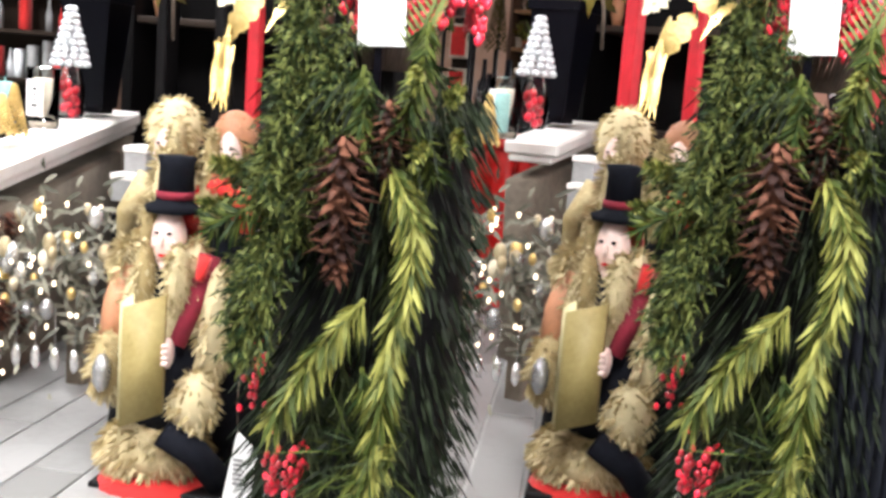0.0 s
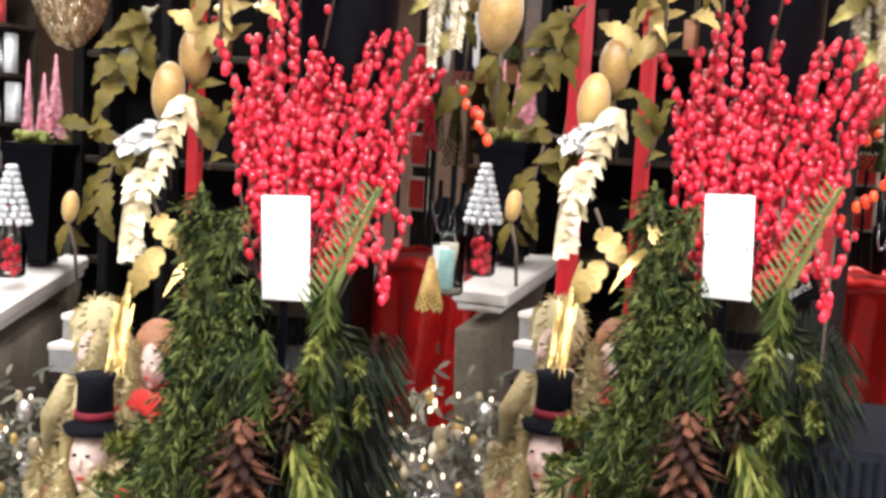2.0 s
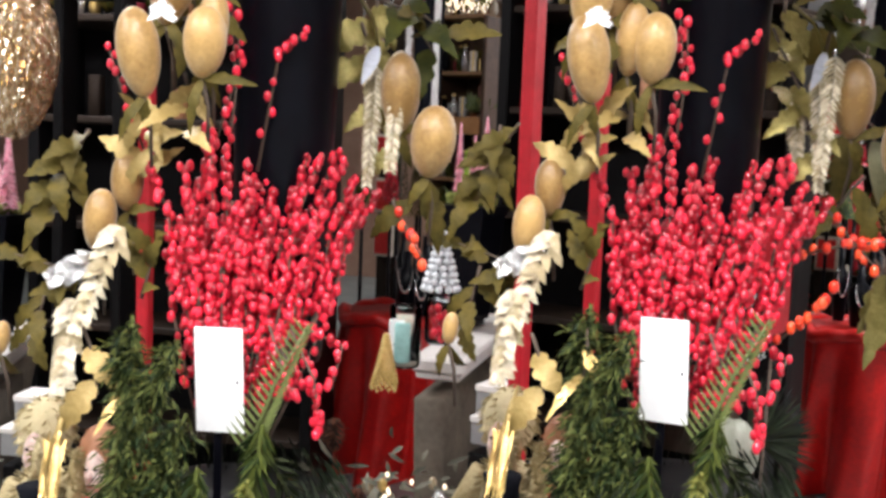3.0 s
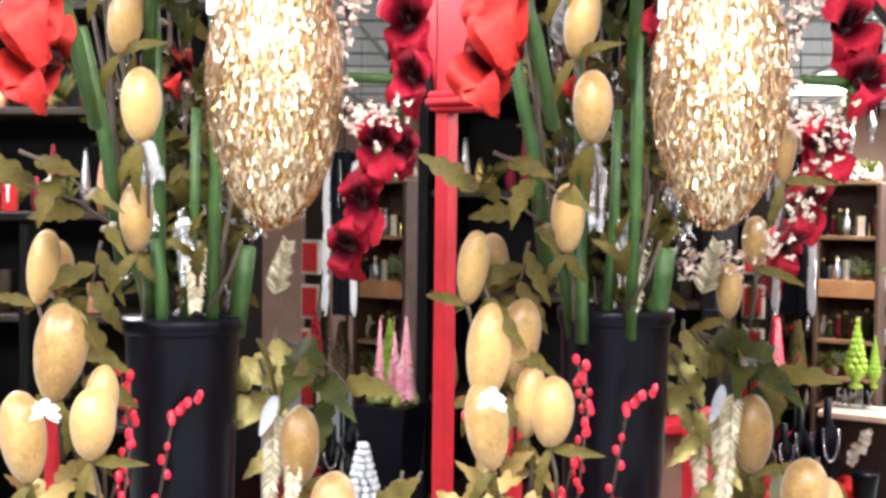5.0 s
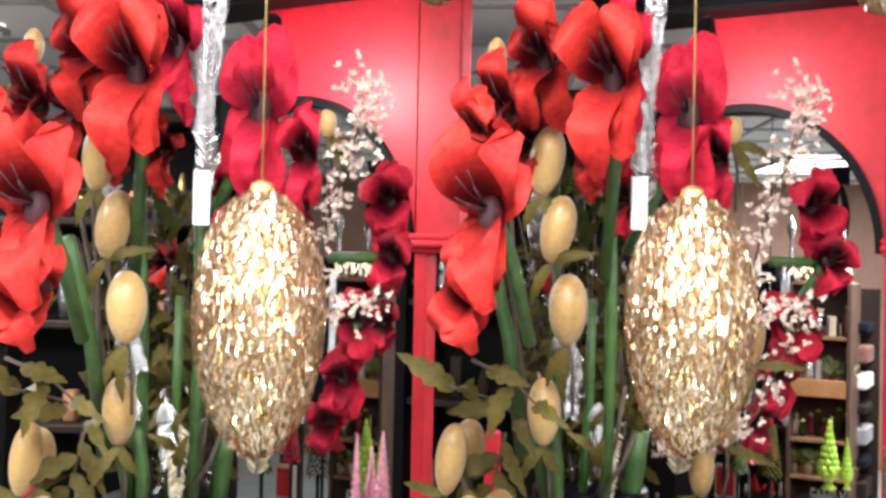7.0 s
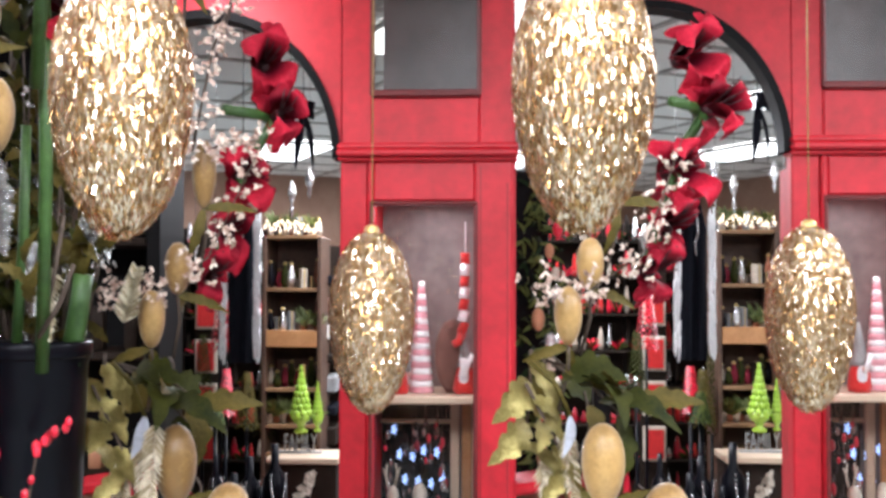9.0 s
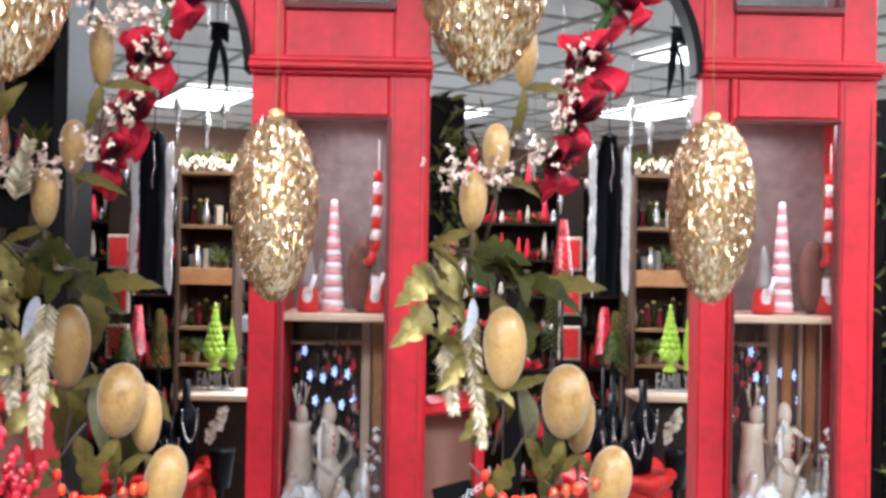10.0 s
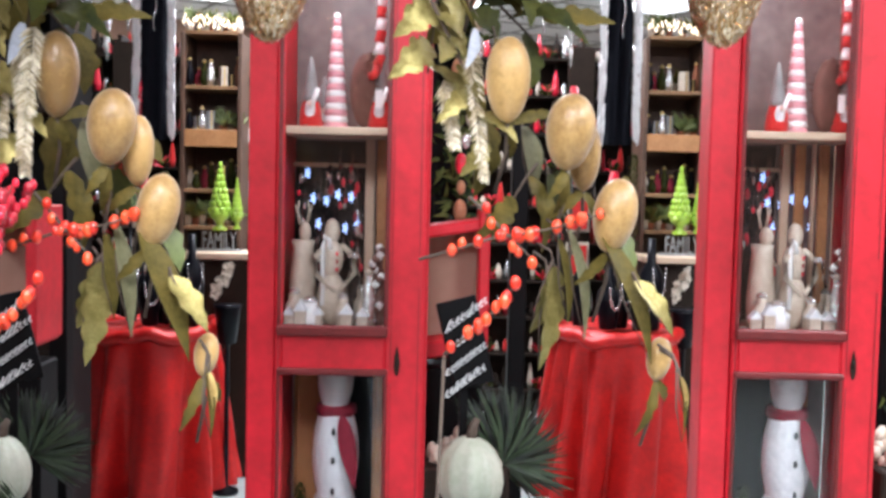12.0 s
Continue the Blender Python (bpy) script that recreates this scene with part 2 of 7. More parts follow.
# ---- mesh helpers ----
class Mesh:
    def __init__(self):
        self.v, self.f, self.k = [], [], []

    def add(self, verts, faces, slot=0):
        n = len(self.v)
        self.v.extend(tuple(p) for p in verts)
        self.f.extend(tuple(i + n for i in q) for q in faces)
        self.k.extend([slot] * len(faces))

    def box(self, c, s, slot=0, turn=None, bevel=0.0):
        x, y, z = s[0] / 2, s[1] / 2, s[2] / 2
        b = min(bevel, x * 0.9, y * 0.9, z * 0.9)
        if b <= 0:
            pts = [Vector((i, j, k)) for k in (-z, z) for j in (-y, y) for i in (-x, x)]
            fs = [(0, 2, 3, 1), (4, 5, 7, 6), (0, 1, 5, 4), (2, 6, 7, 3), (0, 4, 6, 2), (1, 3, 7, 5)]
        else:
            pts, fs = [], []
            for zz, g in ((-z, b), (-z + b, 0), (z - b, 0), (z, b)):
                ring = [(x - g, y - b), (x - b, y - g), (-x + b, y - g), (-x + g, y - b),
                        (-x + g, -y + b), (-x + b, -y + g), (x - b, -y + g), (x - g, -y + b)]
                pts += [Vector((i, j, zz)) for i, j in ring]
            for r in range(3):
                for i in range(8):
                    j = (i + 1) % 8
                    fs.append((r * 8 + i, r * 8 + j, r * 8 + 8 + j, r * 8 + 8 + i))
            fs += [tuple(range(7, -1, -1)), tuple(range(24, 32))]
        c = Vector(c)
        self.add([c + (turn @ p if turn else p) for p in pts], fs, slot)

    def lathe(self, c, profile, seg=20, slot=0, sx=1.0, axis=None, wob=0.0):
        pts, fs = [], []
        turn = Vector((0, 0, 1)).rotation_difference(Vector(axis)).to_matrix() if axis else None
        c = Vector(c)
        for r, z in profile:
            for i in range(seg):
                a = 2 * math.pi * i / seg
                rr = r * (1 + wob * math.sin(a * 5 + z * 40))
                p = Vector((rr * math.cos(a) * sx, rr * math.sin(a), z))
                pts.append(c + (turn @ p if turn else p))
        for k in range(len(profile) - 1):
            for i in range(seg):
                j = (i + 1) % seg
                fs.append((k * seg + i, k * seg + j, (k + 1) * seg + j, (k + 1) * seg + i))
        fs.append(tuple(range(seg - 1, -1, -1)))
        fs.append(tuple((len(profile) - 1) * seg + i for i in range(seg)))
        self.add(pts, fs, slot)

    def ball(self, c, rx, ry, rz, seg=14, rings=8, slot=0, taper=0.0, axis=None):
        prof = []
        for k in range(rings + 1):
            a = math.pi * k / rings
            z = -math.cos(a)
            prof.append((max(0.002, math.sin(a)) * (1 - taper * z), z * rz))
        pts, fs = [], []
        turn = Vector((0, 0, 1)).rotation_difference(Vector(axis)).to_matrix() if axis else None
        c = Vector(c)
        for r, z in prof:
            for i in range(seg):
                a = 2 * math.pi * i / seg
                p = Vector((r * rx * math.cos(a), r * ry * math.sin(a), z))
                pts.append(c + (turn @ p if turn else p))
        for k in range(rings):
            for i in range(seg):
                j = (i + 1) % seg
                fs.append((k * seg + i, k * seg + j, (k + 1) * seg + j, (k + 1) * seg + i))
        self.add(pts, fs, slot)

    def tube(self, path, r0, r1=None, seg=6, slot=0):
        r1 = r0 if r1 is None else r1
        path = [Vector(p) for p in path]
        pts, fs = [], []
        n = len(path)
        for i, p in enumerate(path):
            d = (path[min(i + 1, n - 1)] - path[max(i - 1, 0)]).normalized()
            s = d.cross(Vector((0.31, 0.2, 0.93))).normalized()
            u = s.cross(d)
            r = r0 + (r1 - r0) * i / max(1, n - 1)
            pts += [p + r * (math.cos(2 * math.pi * k / seg) * s + math.sin(2 * math.pi * k / seg) * u) for k in range(seg)]
        for i in range(n - 1):
            for k in range(seg):
                j = (k + 1) % seg
                fs.append((i * seg + k, i * seg + j, (i + 1) * seg + j, (i + 1) * seg + k))
        fs += [tuple(range(seg - 1, -1, -1)), tuple((n - 1) * seg + k for k in range(seg))]
        self.add(pts, fs, slot)

    def leaf(self, base, tip, width, up, bend=0.2, lobes=0, n=6, slot=0, fold=0.25):
        """A folded blade from base to tip, bent along up; with lobes its edge is cut like an oak's."""
        base, tip, up = Vector(base), Vector(tip), Vector(up).normalized()
        d = tip - base
        ln = d.length
        s = d.cross(up).normalized()
        up = s.cross(d).normalized()
        pts, fs = [], []
        for i in range(n + 1):
            t = i / n
            w = width * math.sin(math.pi * min(1, 0.06 + 0.94 * t) ** 0.8) * 0.5
            if lobes:
                w *= 0.72 + 0.38 * abs(math.sin(t * math.pi * lobes))
            c = base + d * t + up * (bend * ln * math.sin(math.pi * t))
            pts += [c - s * w + up * fold * w, c, c + s * w + up * fold * w]
        for i in range(n):
            a = i * 3
            fs += [(a, a + 1, a + 4, a + 3), (a + 1, a + 2, a + 5, a + 4)]
        self.add(pts, fs, slot)

    def needle(self, p, d, w):
        d = Vector(d)
        s = d.cross(Vector((random.uniform(-1, 1), random.uniform(-1, 1), random.uniform(-1, 1)))).normalized() * w
        p = Vector(p)
        m = p + d * 0.45
        self.add([p, m - s, p + d, m + s], [(0, 1, 2), (0, 2, 3)])


def thing(name, at, label, category, group="", kind=""):
    ob = new(name)
    ob.location = at
    return tagged(ob, label, category, group, kind)


def part(name, m, materials, parent=None, label="", smooth=True, kind=""):
    me = bpy.data.meshes.new(name)
    me.from_pydata(m.v, [], m.f)
    if smooth:
        me.polygons.foreach_set("use_smooth", [True] * len(m.f))
    materials = materials if isinstance(materials, (list, tuple)) else [materials]
    for a in materials:
        me.materials.append(a)
    if len(materials) > 1:
        me.polygons.foreach_set("material_index", m.k)
    ob = new(name, me)
    if parent:
        ob.parent = parent
    if label or kind:
        tagged(ob, label, kind=kind)
    return ob


def rel(p, at):
    return Vector(p) - Vector(at)


RIGHT_LOW = Vector((0.986, 0.151, 0.056))     # along the row of displays, low part
RIGHT_MID = Vector((0.990, 0.130, 0.026))
RIGHT_TOP = Vector((0.993, 0.098, 0.010))
RIGHT_DOOR = Vector((0.890, -0.456, 0.012))   # along the row of cabinets


def again(ob, way, span, turn=0.0):
    """The same display once more, further along the curved row."""
    return copy_thing(ob, Matrix.Translation(Vector(way) * span + ob.location) @ Matrix.Rotation(radians(turn), 4, "Z") @
                      Matrix.LocRotScale(None, ob.rotation_euler, ob.scale))


def low(ob, d):
    return again(ob, RIGHT_LOW, d * (0.413 if d < 1.9 else 0.419 if d < 2.8 else 0.425), -22)


def mid(ob, d):
    return again(ob, RIGHT_MID, d * 0.414, -22)


def top(ob, d):
    return again(ob, RIGHT_TOP, d * (0.414 if d < 2 else 0.424), -22)


def along(ob, d):
    return again(ob, RIGHT_DOOR, d * (0.413 if d < 1.9 else 0.425 if d < 3 else 0.428))


# ---- room ----
def slab(name, c, s, material, label, kind="structure", category="wall"):
    m = Mesh()
    m.box((0, 0, 0), s)
    ob = part(name, m, material, smooth=False)
    ob.location = c
    return tagged(ob, label, category, kind=kind)


slab("floor", (1.0, 5.0, -0.05), (16, 20, 0.1), CONCRETE, "worn grey-green concrete shop floor", category="floor")
slab("wall_north", (1.0, 10.6, 1.4), (16, 0.2, 2.8), WALL, "tan painted shop wall behind the shelves")
slab("wall_west", (-6.0, 5.0, 1.4), (0.2, 18, 2.8), DARKWALL, "dark painted shop wall")
slab("wall_east", (8.0, 5.0, 1.4), (0.2, 18, 2.8), WALL, "tan painted shop wall")
slab("wall_south", (1.0, -4.0, 1.4), (16, 0.2, 2.8), WALL, "tan painted shop wall behind the aisle")
slab("ceiling", (1.0, 5.0, CEIL + 0.06), (16, 20, 0.1), CEILTILE, "off-white suspended ceiling tiles", category="ceiling")
m = Mesh()
for i in range(27):
    m.box((-7 + i * 0.6, 5, CEIL + 0.004), (0.028, 20, 0.014))
for i in range(34):
    m.box((1, -5 + i * 0.6, CEIL + 0.004), (16, 0.028, 0.012))
tagged(part("ceiling_grid", m, GRID, smooth=False), "grey metal grid between the ceiling tiles", "ceiling grid", kind="structure")


def troffer(x, y):
    t = thing("ceiling_light", (x, y, CEIL - 0.012), "flat white fluorescent panel light in the ceiling", "ceiling light", "ceiling panel lights")
    a = Mesh()
    a.box((0, 0, 0), (0.56, 1.16, 0.01))
    part("diffuser", a, LIGHT, t, smooth=False)
    b = Mesh()
    for sx in (-1, 1):
        b.box((sx * 0.292, 0, 0), (0.02, 1.2, 0.02))
        b.box((0, sx * 0.592, 0), (0.6, 0.02, 0.02))
    part("frame", b, GRID, t, smooth=False)


# LAMPS also gives the added lamp at (2.4, 4.1) a panel
for lx, ly in LAMPS + [(4.9, 8.4), (0.2, 8.2), (6.3, 6.9), (-0.8, -1.2)]:
    troffer(lx, ly)

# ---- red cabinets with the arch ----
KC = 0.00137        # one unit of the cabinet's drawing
UX = Vector((0.890, -0.456, 0))
UN = Vector((-0.456, -0.890, 0))


def cab_turn():
    return Matrix((UX, -UN, Vector((0, 0, 1)))).transposed()


def u2(x, y, out=0.0):
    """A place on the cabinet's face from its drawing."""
    return UX * ((x - 440) * KC) + UN * out + Vector((0, 0, (441 - y) * KC))


def bar(m, x0, y0, x1, y1, depth, out=0.0, bevel=0.004, slot=0):
    c = u2((x0 + x1) / 2, (y0 + y1) / 2, out - depth / 2)
    m.box(c, (abs(x1 - x0) * KC, depth, abs(y1 - y0) * KC), slot, cab_turn(), bevel)


def arch(parent):
    m, tr = Mesh(), Mesh()
    cx, cy, rx, ry, ty = 190, 45, 250, 275, -392
    n = 22
    front, back, lip, lip2 = [], [], [], []
    for i in range(n + 1):
        a = math.pi * 0.60 * i / n
        x, y = cx + rx * math.cos(a), cy - ry * math.sin(a)
        front.append((u2(x, y), u2(x, ty)))
        back.append((u2(x, y, -0.05), u2(x, ty, -0.05)))
        lip.append([u2(x, y, 0.012), u2(cx + (rx - 14) * math.cos(a), cy - (ry - 16) * math.sin(a), 0.012),
                    u2(cx + (rx - 14) * math.cos(a), cy - (ry - 16) * math.sin(a), -0.06), u2(x, y, -0.06)])
    for i in range(n):
        f0, f1, b0, b1 = front[i], front[i + 1], back[i], back[i + 1]
        m.add([f0[0], f0[1], f1[1], f1[0]], [(0, 1, 2, 3)])
        m.add([b0[0], b0[1], b1[1], b1[0]], [(3, 2, 1, 0)])
        m.add([f0[1], b0[1], b1[1], f1[1]], [(0, 1, 2, 3)])
        l0, l1 = lip[i], lip[i + 1]
        for k in range(4):
            j = (k + 1) % 4
            tr.add([l0[k], l0[j], l1[j], l1[k]], [(0, 1, 2, 3)])
    part("arch_panel", m, RED, parent, "glossy red arch panel", smooth=False)
    part("arch_trim", tr, BLACKPAINT, parent, "dark trim along the arch")
    m = Mesh()
    bar(m, -110, -520, 770, -392, 0.16, 0.08, 0.01)
    bar(m, -110, -410, 770, -392, 0.05, 0.11, 0.006)
    part("cornice", m, BLACKPAINT, parent, "deep black cornice", smooth=False)


def cabinet(at, width):
    """The red cabinet: post, arch to its side, glazed door; width is its right end on the drawing."""
    full = width > 600
    t = thing("red_display_cabinet", at, "bright red painted display cabinet with worn edges and an arched side" if not full else
              "bright red painted display cabinet with glazed door and dark worn edges", "cabinet", "red cabinets")
    arch(t)
    m = Mesh()
    bar(m, 440, 45, 490 if full else 464, 1480, 0.05, 0.0)
    part("post", m, RED, t, smooth=False)
    for b in ((440, -392, 497 if full else width, 45), (497, -392, 692, -330), (497, -67, 692, 45), (692, -392, 755, 45))[:4 if full else 1]:
        m = Mesh()
        bar(m, *b, 0.05, 0.0)
        part("upper_panel", m, RED, t, smooth=False)
    m = Mesh()
    for y0, y1, o in ((18, 30, 0.028), (30, 42, 0.04), (42, 50, 0.022)):
        bar(m, 436, y0, 762 if full else width, y1, 0.08, o, 0.005)
    part("moulding", m, RED, t, smooth=False)
    if not full:
        return t
    m = Mesh()
    for y0, y1 in ((-80, -67), (-330, -322)):
        bar(m, 495, y0, 694, y1, 0.03, 0.012, 0.004)
    for x0, x1 in ((493, 501), (688, 696)):
        bar(m, x0, -326, x1, -70, 0.03, 0.011, 0.004)
    part("upper_window_bead", m, DARKRED, t, smooth=False)
    m = Mesh()
    bar(m, 499, -324, 690, -72, 0.004, -0.02, 0)
    p = part("upper_pane", m, DIMGLASS, t, "dim glass pane", smooth=False)
    p.visible_shadow = False
    # door
    door = thing("door", (0, 0, 0), "", "")
    door.parent = t
    for nm, b in (("stile", (491, 50, 502, 1480)), ("stile", (684, 50, 752, 1480)), ("rail", (502, 52, 684, 122)),
                  ("rail", (502, 842, 684, 908)), ("rail", (502, 1330, 684, 1480))):
        m = Mesh()
        bar(m, *b, 0.035, 0.012)
        part(nm, m, RED, door, smooth=False)
    # dark lines of worn paint along the stiles
    for x, y0, y1 in ((694, 60, 420), (694, 470, 905), (694, 930, 1300), (742, 90, 700), (742, 760, 1210), (496, 140, 610), (496, 660, 1090)):
        m = Mesh()
        bar(m, x, y0, x + 1.3, y1, 0.002, 0.0135, 0)
        part("worn_line", m, DARKRED, door, "thin dark worn line", smooth=False)
    beads = [(494, y0, 690, y1, o, 0.004) for y0, y1, o in ((122, 130, 0.018), (828, 846, 0.030), (904, 916, 0.022), (1320, 1332, 0.02))]
    beads += [(x0, y0, x1, y1, 0.016, 0.003) for x0, x1 in ((494, 501), (682, 690)) for y0, y1 in ((128, 830), (914, 1322))]
    for x0, y0, x1, y1, o, bv in beads:
        m = Mesh()
        bar(m, x0, y0, x1, y1, 0.03, o, bv)
        part("bead", m, DARKRED, door, "dark worn edge of the red moulding", smooth=False)
    for y0, y1 in ((130, 830), (915, 1322)):
        m = Mesh()
        bar(m, 499, y0, 684, y1, 0.004, -0.008, 0)
        p = part("pane", m, GLASS, door, "clear glass pane", smooth=False)
        p.visible_shadow = False
    m = Mesh()
    m.leaf(u2(706, 915, 0.014), u2(706, 860, 0.014), 0.016, UN, 0.0)
    m.ball(u2(706, 888, 0.016), 0.004, 0.006, 0.010)
    part("keyhole_plate", m, DARKWOOD, door, "dark keyhole plate")
    # strip light under the cabinet's top
    lamp = bpy.data.lights.new("cabinet_strip_light", "AREA")
    lamp.shape, lamp.size, lamp.size_y, lamp.energy, lamp.color = "RECTANGLE", 0.2, 0.05, 1.6, (1, 0.95, 0.9)
    for k in range(2):
        lo = new("cabinet_strip_light", lamp)
        lo.location = Vector(at) + u2(592, 118, -0.14) + RIGHT_DOOR * (0.425 * 2.6 * k)
    m = Mesh()
    bar(m, 520, 100, 664, 112, 0.05, -0.11, 0.002)
    part("strip_light", m, LIGHT, t, "lit strip lamp", smooth=False)
    # carcass
    m = Mesh()
    bar(m, 752, -392, 758, 1480, 0.30, -0.03, 0)
    bar(m, 490, 1440, 752, 1480, 0.30, -0.03, 0)
    bar(m, 486, 52, 491, 1480, 0.30, -0.052, 0)
    bar(m, 490, -60, 752, -50, 0.30, -0.055, 0)
    part("carcass", m, RED, t, smooth=False)
    m = Mesh()
    bar(m, 492, -392, 750, 1440, 0.012, -0.33, 0)
    part("back_panel", m, mat_back, t, "grey-beige back panel", smooth=False)
    m = Mesh()
    bar(m, 492, 478, 751, 492, 0.27, -0.05, 0.003)
    bar(m, 492, 1000 - 160, 751, 1014 - 160, 0.27, -0.05, 0.003)
    part("shelf", m, PALEWOOD, t, "pale wooden shelf", smooth=False)
    m = Mesh()
    bar(m, 632, 492, 650, 830, 0.02, -0.27, 0.003)
    bar(m, 492, 540, 632, 548, 0.02, -0.27, 0.003)
    bar(m, 676, 492, 682, 830, 0.02, -0.2, 0.003)
    part("inner_frame", m, PALEWOOD, t, smooth=False)
    # flat black sheet stands in for the dim shop seen through the cabinet
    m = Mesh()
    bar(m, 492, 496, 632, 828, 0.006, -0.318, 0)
    part("dim_view_sheet", m, BLACKPAINT, t, "black sheet for the dimness behind the lower shelf", smooth=False)
    m = Mesh()
    bar(m, 655, 494, 674, 828, 0.012, -0.25, 0.002)
    bar(m, 700, 494, 720, 828, 0.012, -0.25, 0.002)
    part("timber_jamb", m, ORANGE, t, "orange-brown timber jamb", smooth=False)
    m = Mesh()
    for i in range(70):
        x, y = 500 + random.random() * 128, 545 + random.random() * 200
        c = u2(x, y, -0.26 - random.random() * 0.04)
        rr = random.uniform(0.004, 0.009)
        m.ball(c, rr, rr, rr * random.uniform(1.2, 2.4), 8, 6, random.choice((0, 0, 1, 2)))
        m.tube([c, c + Vector((0, 0, 0.05))], 0.0006, 0.0006, 4, 0)
    part("hanging_glassware", m, [SILVER, BLACKGLOSS, BERRY], t, "small silver and dark glass drops", kind="stuff")
    m = Mesh()
    bar(m, 500, 930, 560, 1440, 0.05, -0.27, 0.01)
    bar(m, 655, 930, 700, 1440, 0.05, -0.25, 0.01)
    part("lower_timber", m, ORANGE, t, "brown timber behind the snowman", smooth=False)
    # a second black sheet painted as dimness, in the lower part
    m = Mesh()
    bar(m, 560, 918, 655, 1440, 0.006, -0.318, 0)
    part("lower_dim_sheet", m, BLACKPAINT, t, "black sheet for the dimness behind the snowman", smooth=False)
    return t


mat_back = mat("dim_brown_back", (0.25, 0.205, 0.19), 0.5, col2=(0.11, 0.085, 0.08), scale=6)
CAB = Vector((1.397, 2.582, 1.433))
CAB_LEFT = CAB - RIGHT_TOP * (0.424 * 2.5 + 0.06)
cabinet(CAB_LEFT, 525)
big_cab = cabinet(CAB, 755)
along(big_cab, 2.6)


def wall_spot(at):
    t = thing("wall_spot", at, "small bright spot lamp under the cornice", "spot lamp", "wall spots")
    m = Mesh()
    m.lathe((0, 0, 0), [(0.022, 0.0), (0.026, 0.02), (0.02, 0.06), (0.008, 0.07)], 14)
    part("shell", m, BLACKPAINT, t)
    m = Mesh()
    m.ball((0, 0, -0.004), 0.019, 0.019, 0.012, 12, 8)
    part("bulb", m, BULB_WHITE, t, "glowing white bulb")
    lamp = bpy.data.lights.new("spot_bulb", "POINT")
    lamp.energy, lamp.shadow_soft_size, lamp.color = 12, 0.05, (1, 0.9, 0.85)
    ob = new("spot_bulb", lamp)
    ob.location = Vector(at) + Vector((0, 0, -0.05))


BULB_WHITE = mat("white_bulb", (1.0, 0.95, 0.9), emit=40.0, bump=0)
wall_spot((-0.030, 2.341, 2.410))
wall_spot((0.940, 2.437, 2.435))


# ---- low display: mantel and what stands on it ----
def mantel(a, b):
    a, b = Vector(a), Vector(b)
    t = thing("mantel_shelf", (a.x, a.y, 0), "white painted mantel shelf on a brown cloth-covered base", "mantel", "mantel shelves")
    d = (b - a).normalized()
    ln = (b - a).length
    s = Vector((0, 0, 1)).cross(d)
    if s.y < 0:
        s = -s
    s.normalize()
    turn = Matrix((d, s, d.cross(s))).transposed()
    if turn.determinant() < 0 or d.cross(s).z < 0:
        turn = Matrix((d, s, -d.cross(s))).transposed()
    z = a.z
    m = Mesh()
    m.box(d * ln / 2 - s * 0.025 + Vector((0, 0, z - 0.022)), (ln, 0.17, 0.044), 0, turn, 0.008)
    m.box(d * ln / 2 - s * 0.02 + Vector((0, 0, z - 0.055)), (ln - 0.03, 0.14, 0.025), 0, turn, 0.006)
    part("shelf_board", m, WHITEPAINT, t, "white painted board", smooth=False)
    m = Mesh()
    m.box(d * (ln / 2 + 0.06) - s * 0.005 + Vector((0, 0, (z - 0.07) / 2)), (ln - 0.16, 0.1, z - 0.16), 0, turn, 0.01)
    m.lathe(d * 0.10 - s * 0.01, [(0.07, 0), (0.06, 0.05), (0.045, 0.2), (0.05, z - 0.2), (0.075, z - 0.07)], 14)
    part("base", m, BROWNCLOTH, t, "brown-grey cloth base")


def candle_jar():
    at = (-1.303, 2.661, 0.621)
    t = thing("candle_jar", at, "white candle in a clear glass jar with a printed label", "candle")
    m = Mesh()
    m.lathe((0, 0, 0), [(0.036, 0.004), (0.04, 0.02), (0.04, 0.135), (0.036, 0.14)], 20, sx=0.95)
    part("wax", m, CREAM, t)
    m = Mesh()
    m.lathe((0, 0, 0), [(0.042, 0), (0.046, 0.01), (0.046, 0.165), (0.044, 0.17), (0.043, 0.165), (0.043, 0.02)], 20, sx=0.95)
    part("glass", m, JARGLASS, t).visible_shadow = False
    m = Mesh()
    m.box((0.0, -0.0445, 0.085), (0.05, 0.003, 0.10), bevel=0.001)
    lab = part("label", m, CARD, t, "white paper label", smooth=False)
    m = Mesh()
    for z, w in ((0.11, 0.012), (0.095, 0.006), (0.08, 0.006), (0.065, 0.016)):
        m.box((0, -0.0468, z), (w, 0.001, 0.008))
    part("print", m, INK, lab, smooth=False)
    low(t, 3.05)


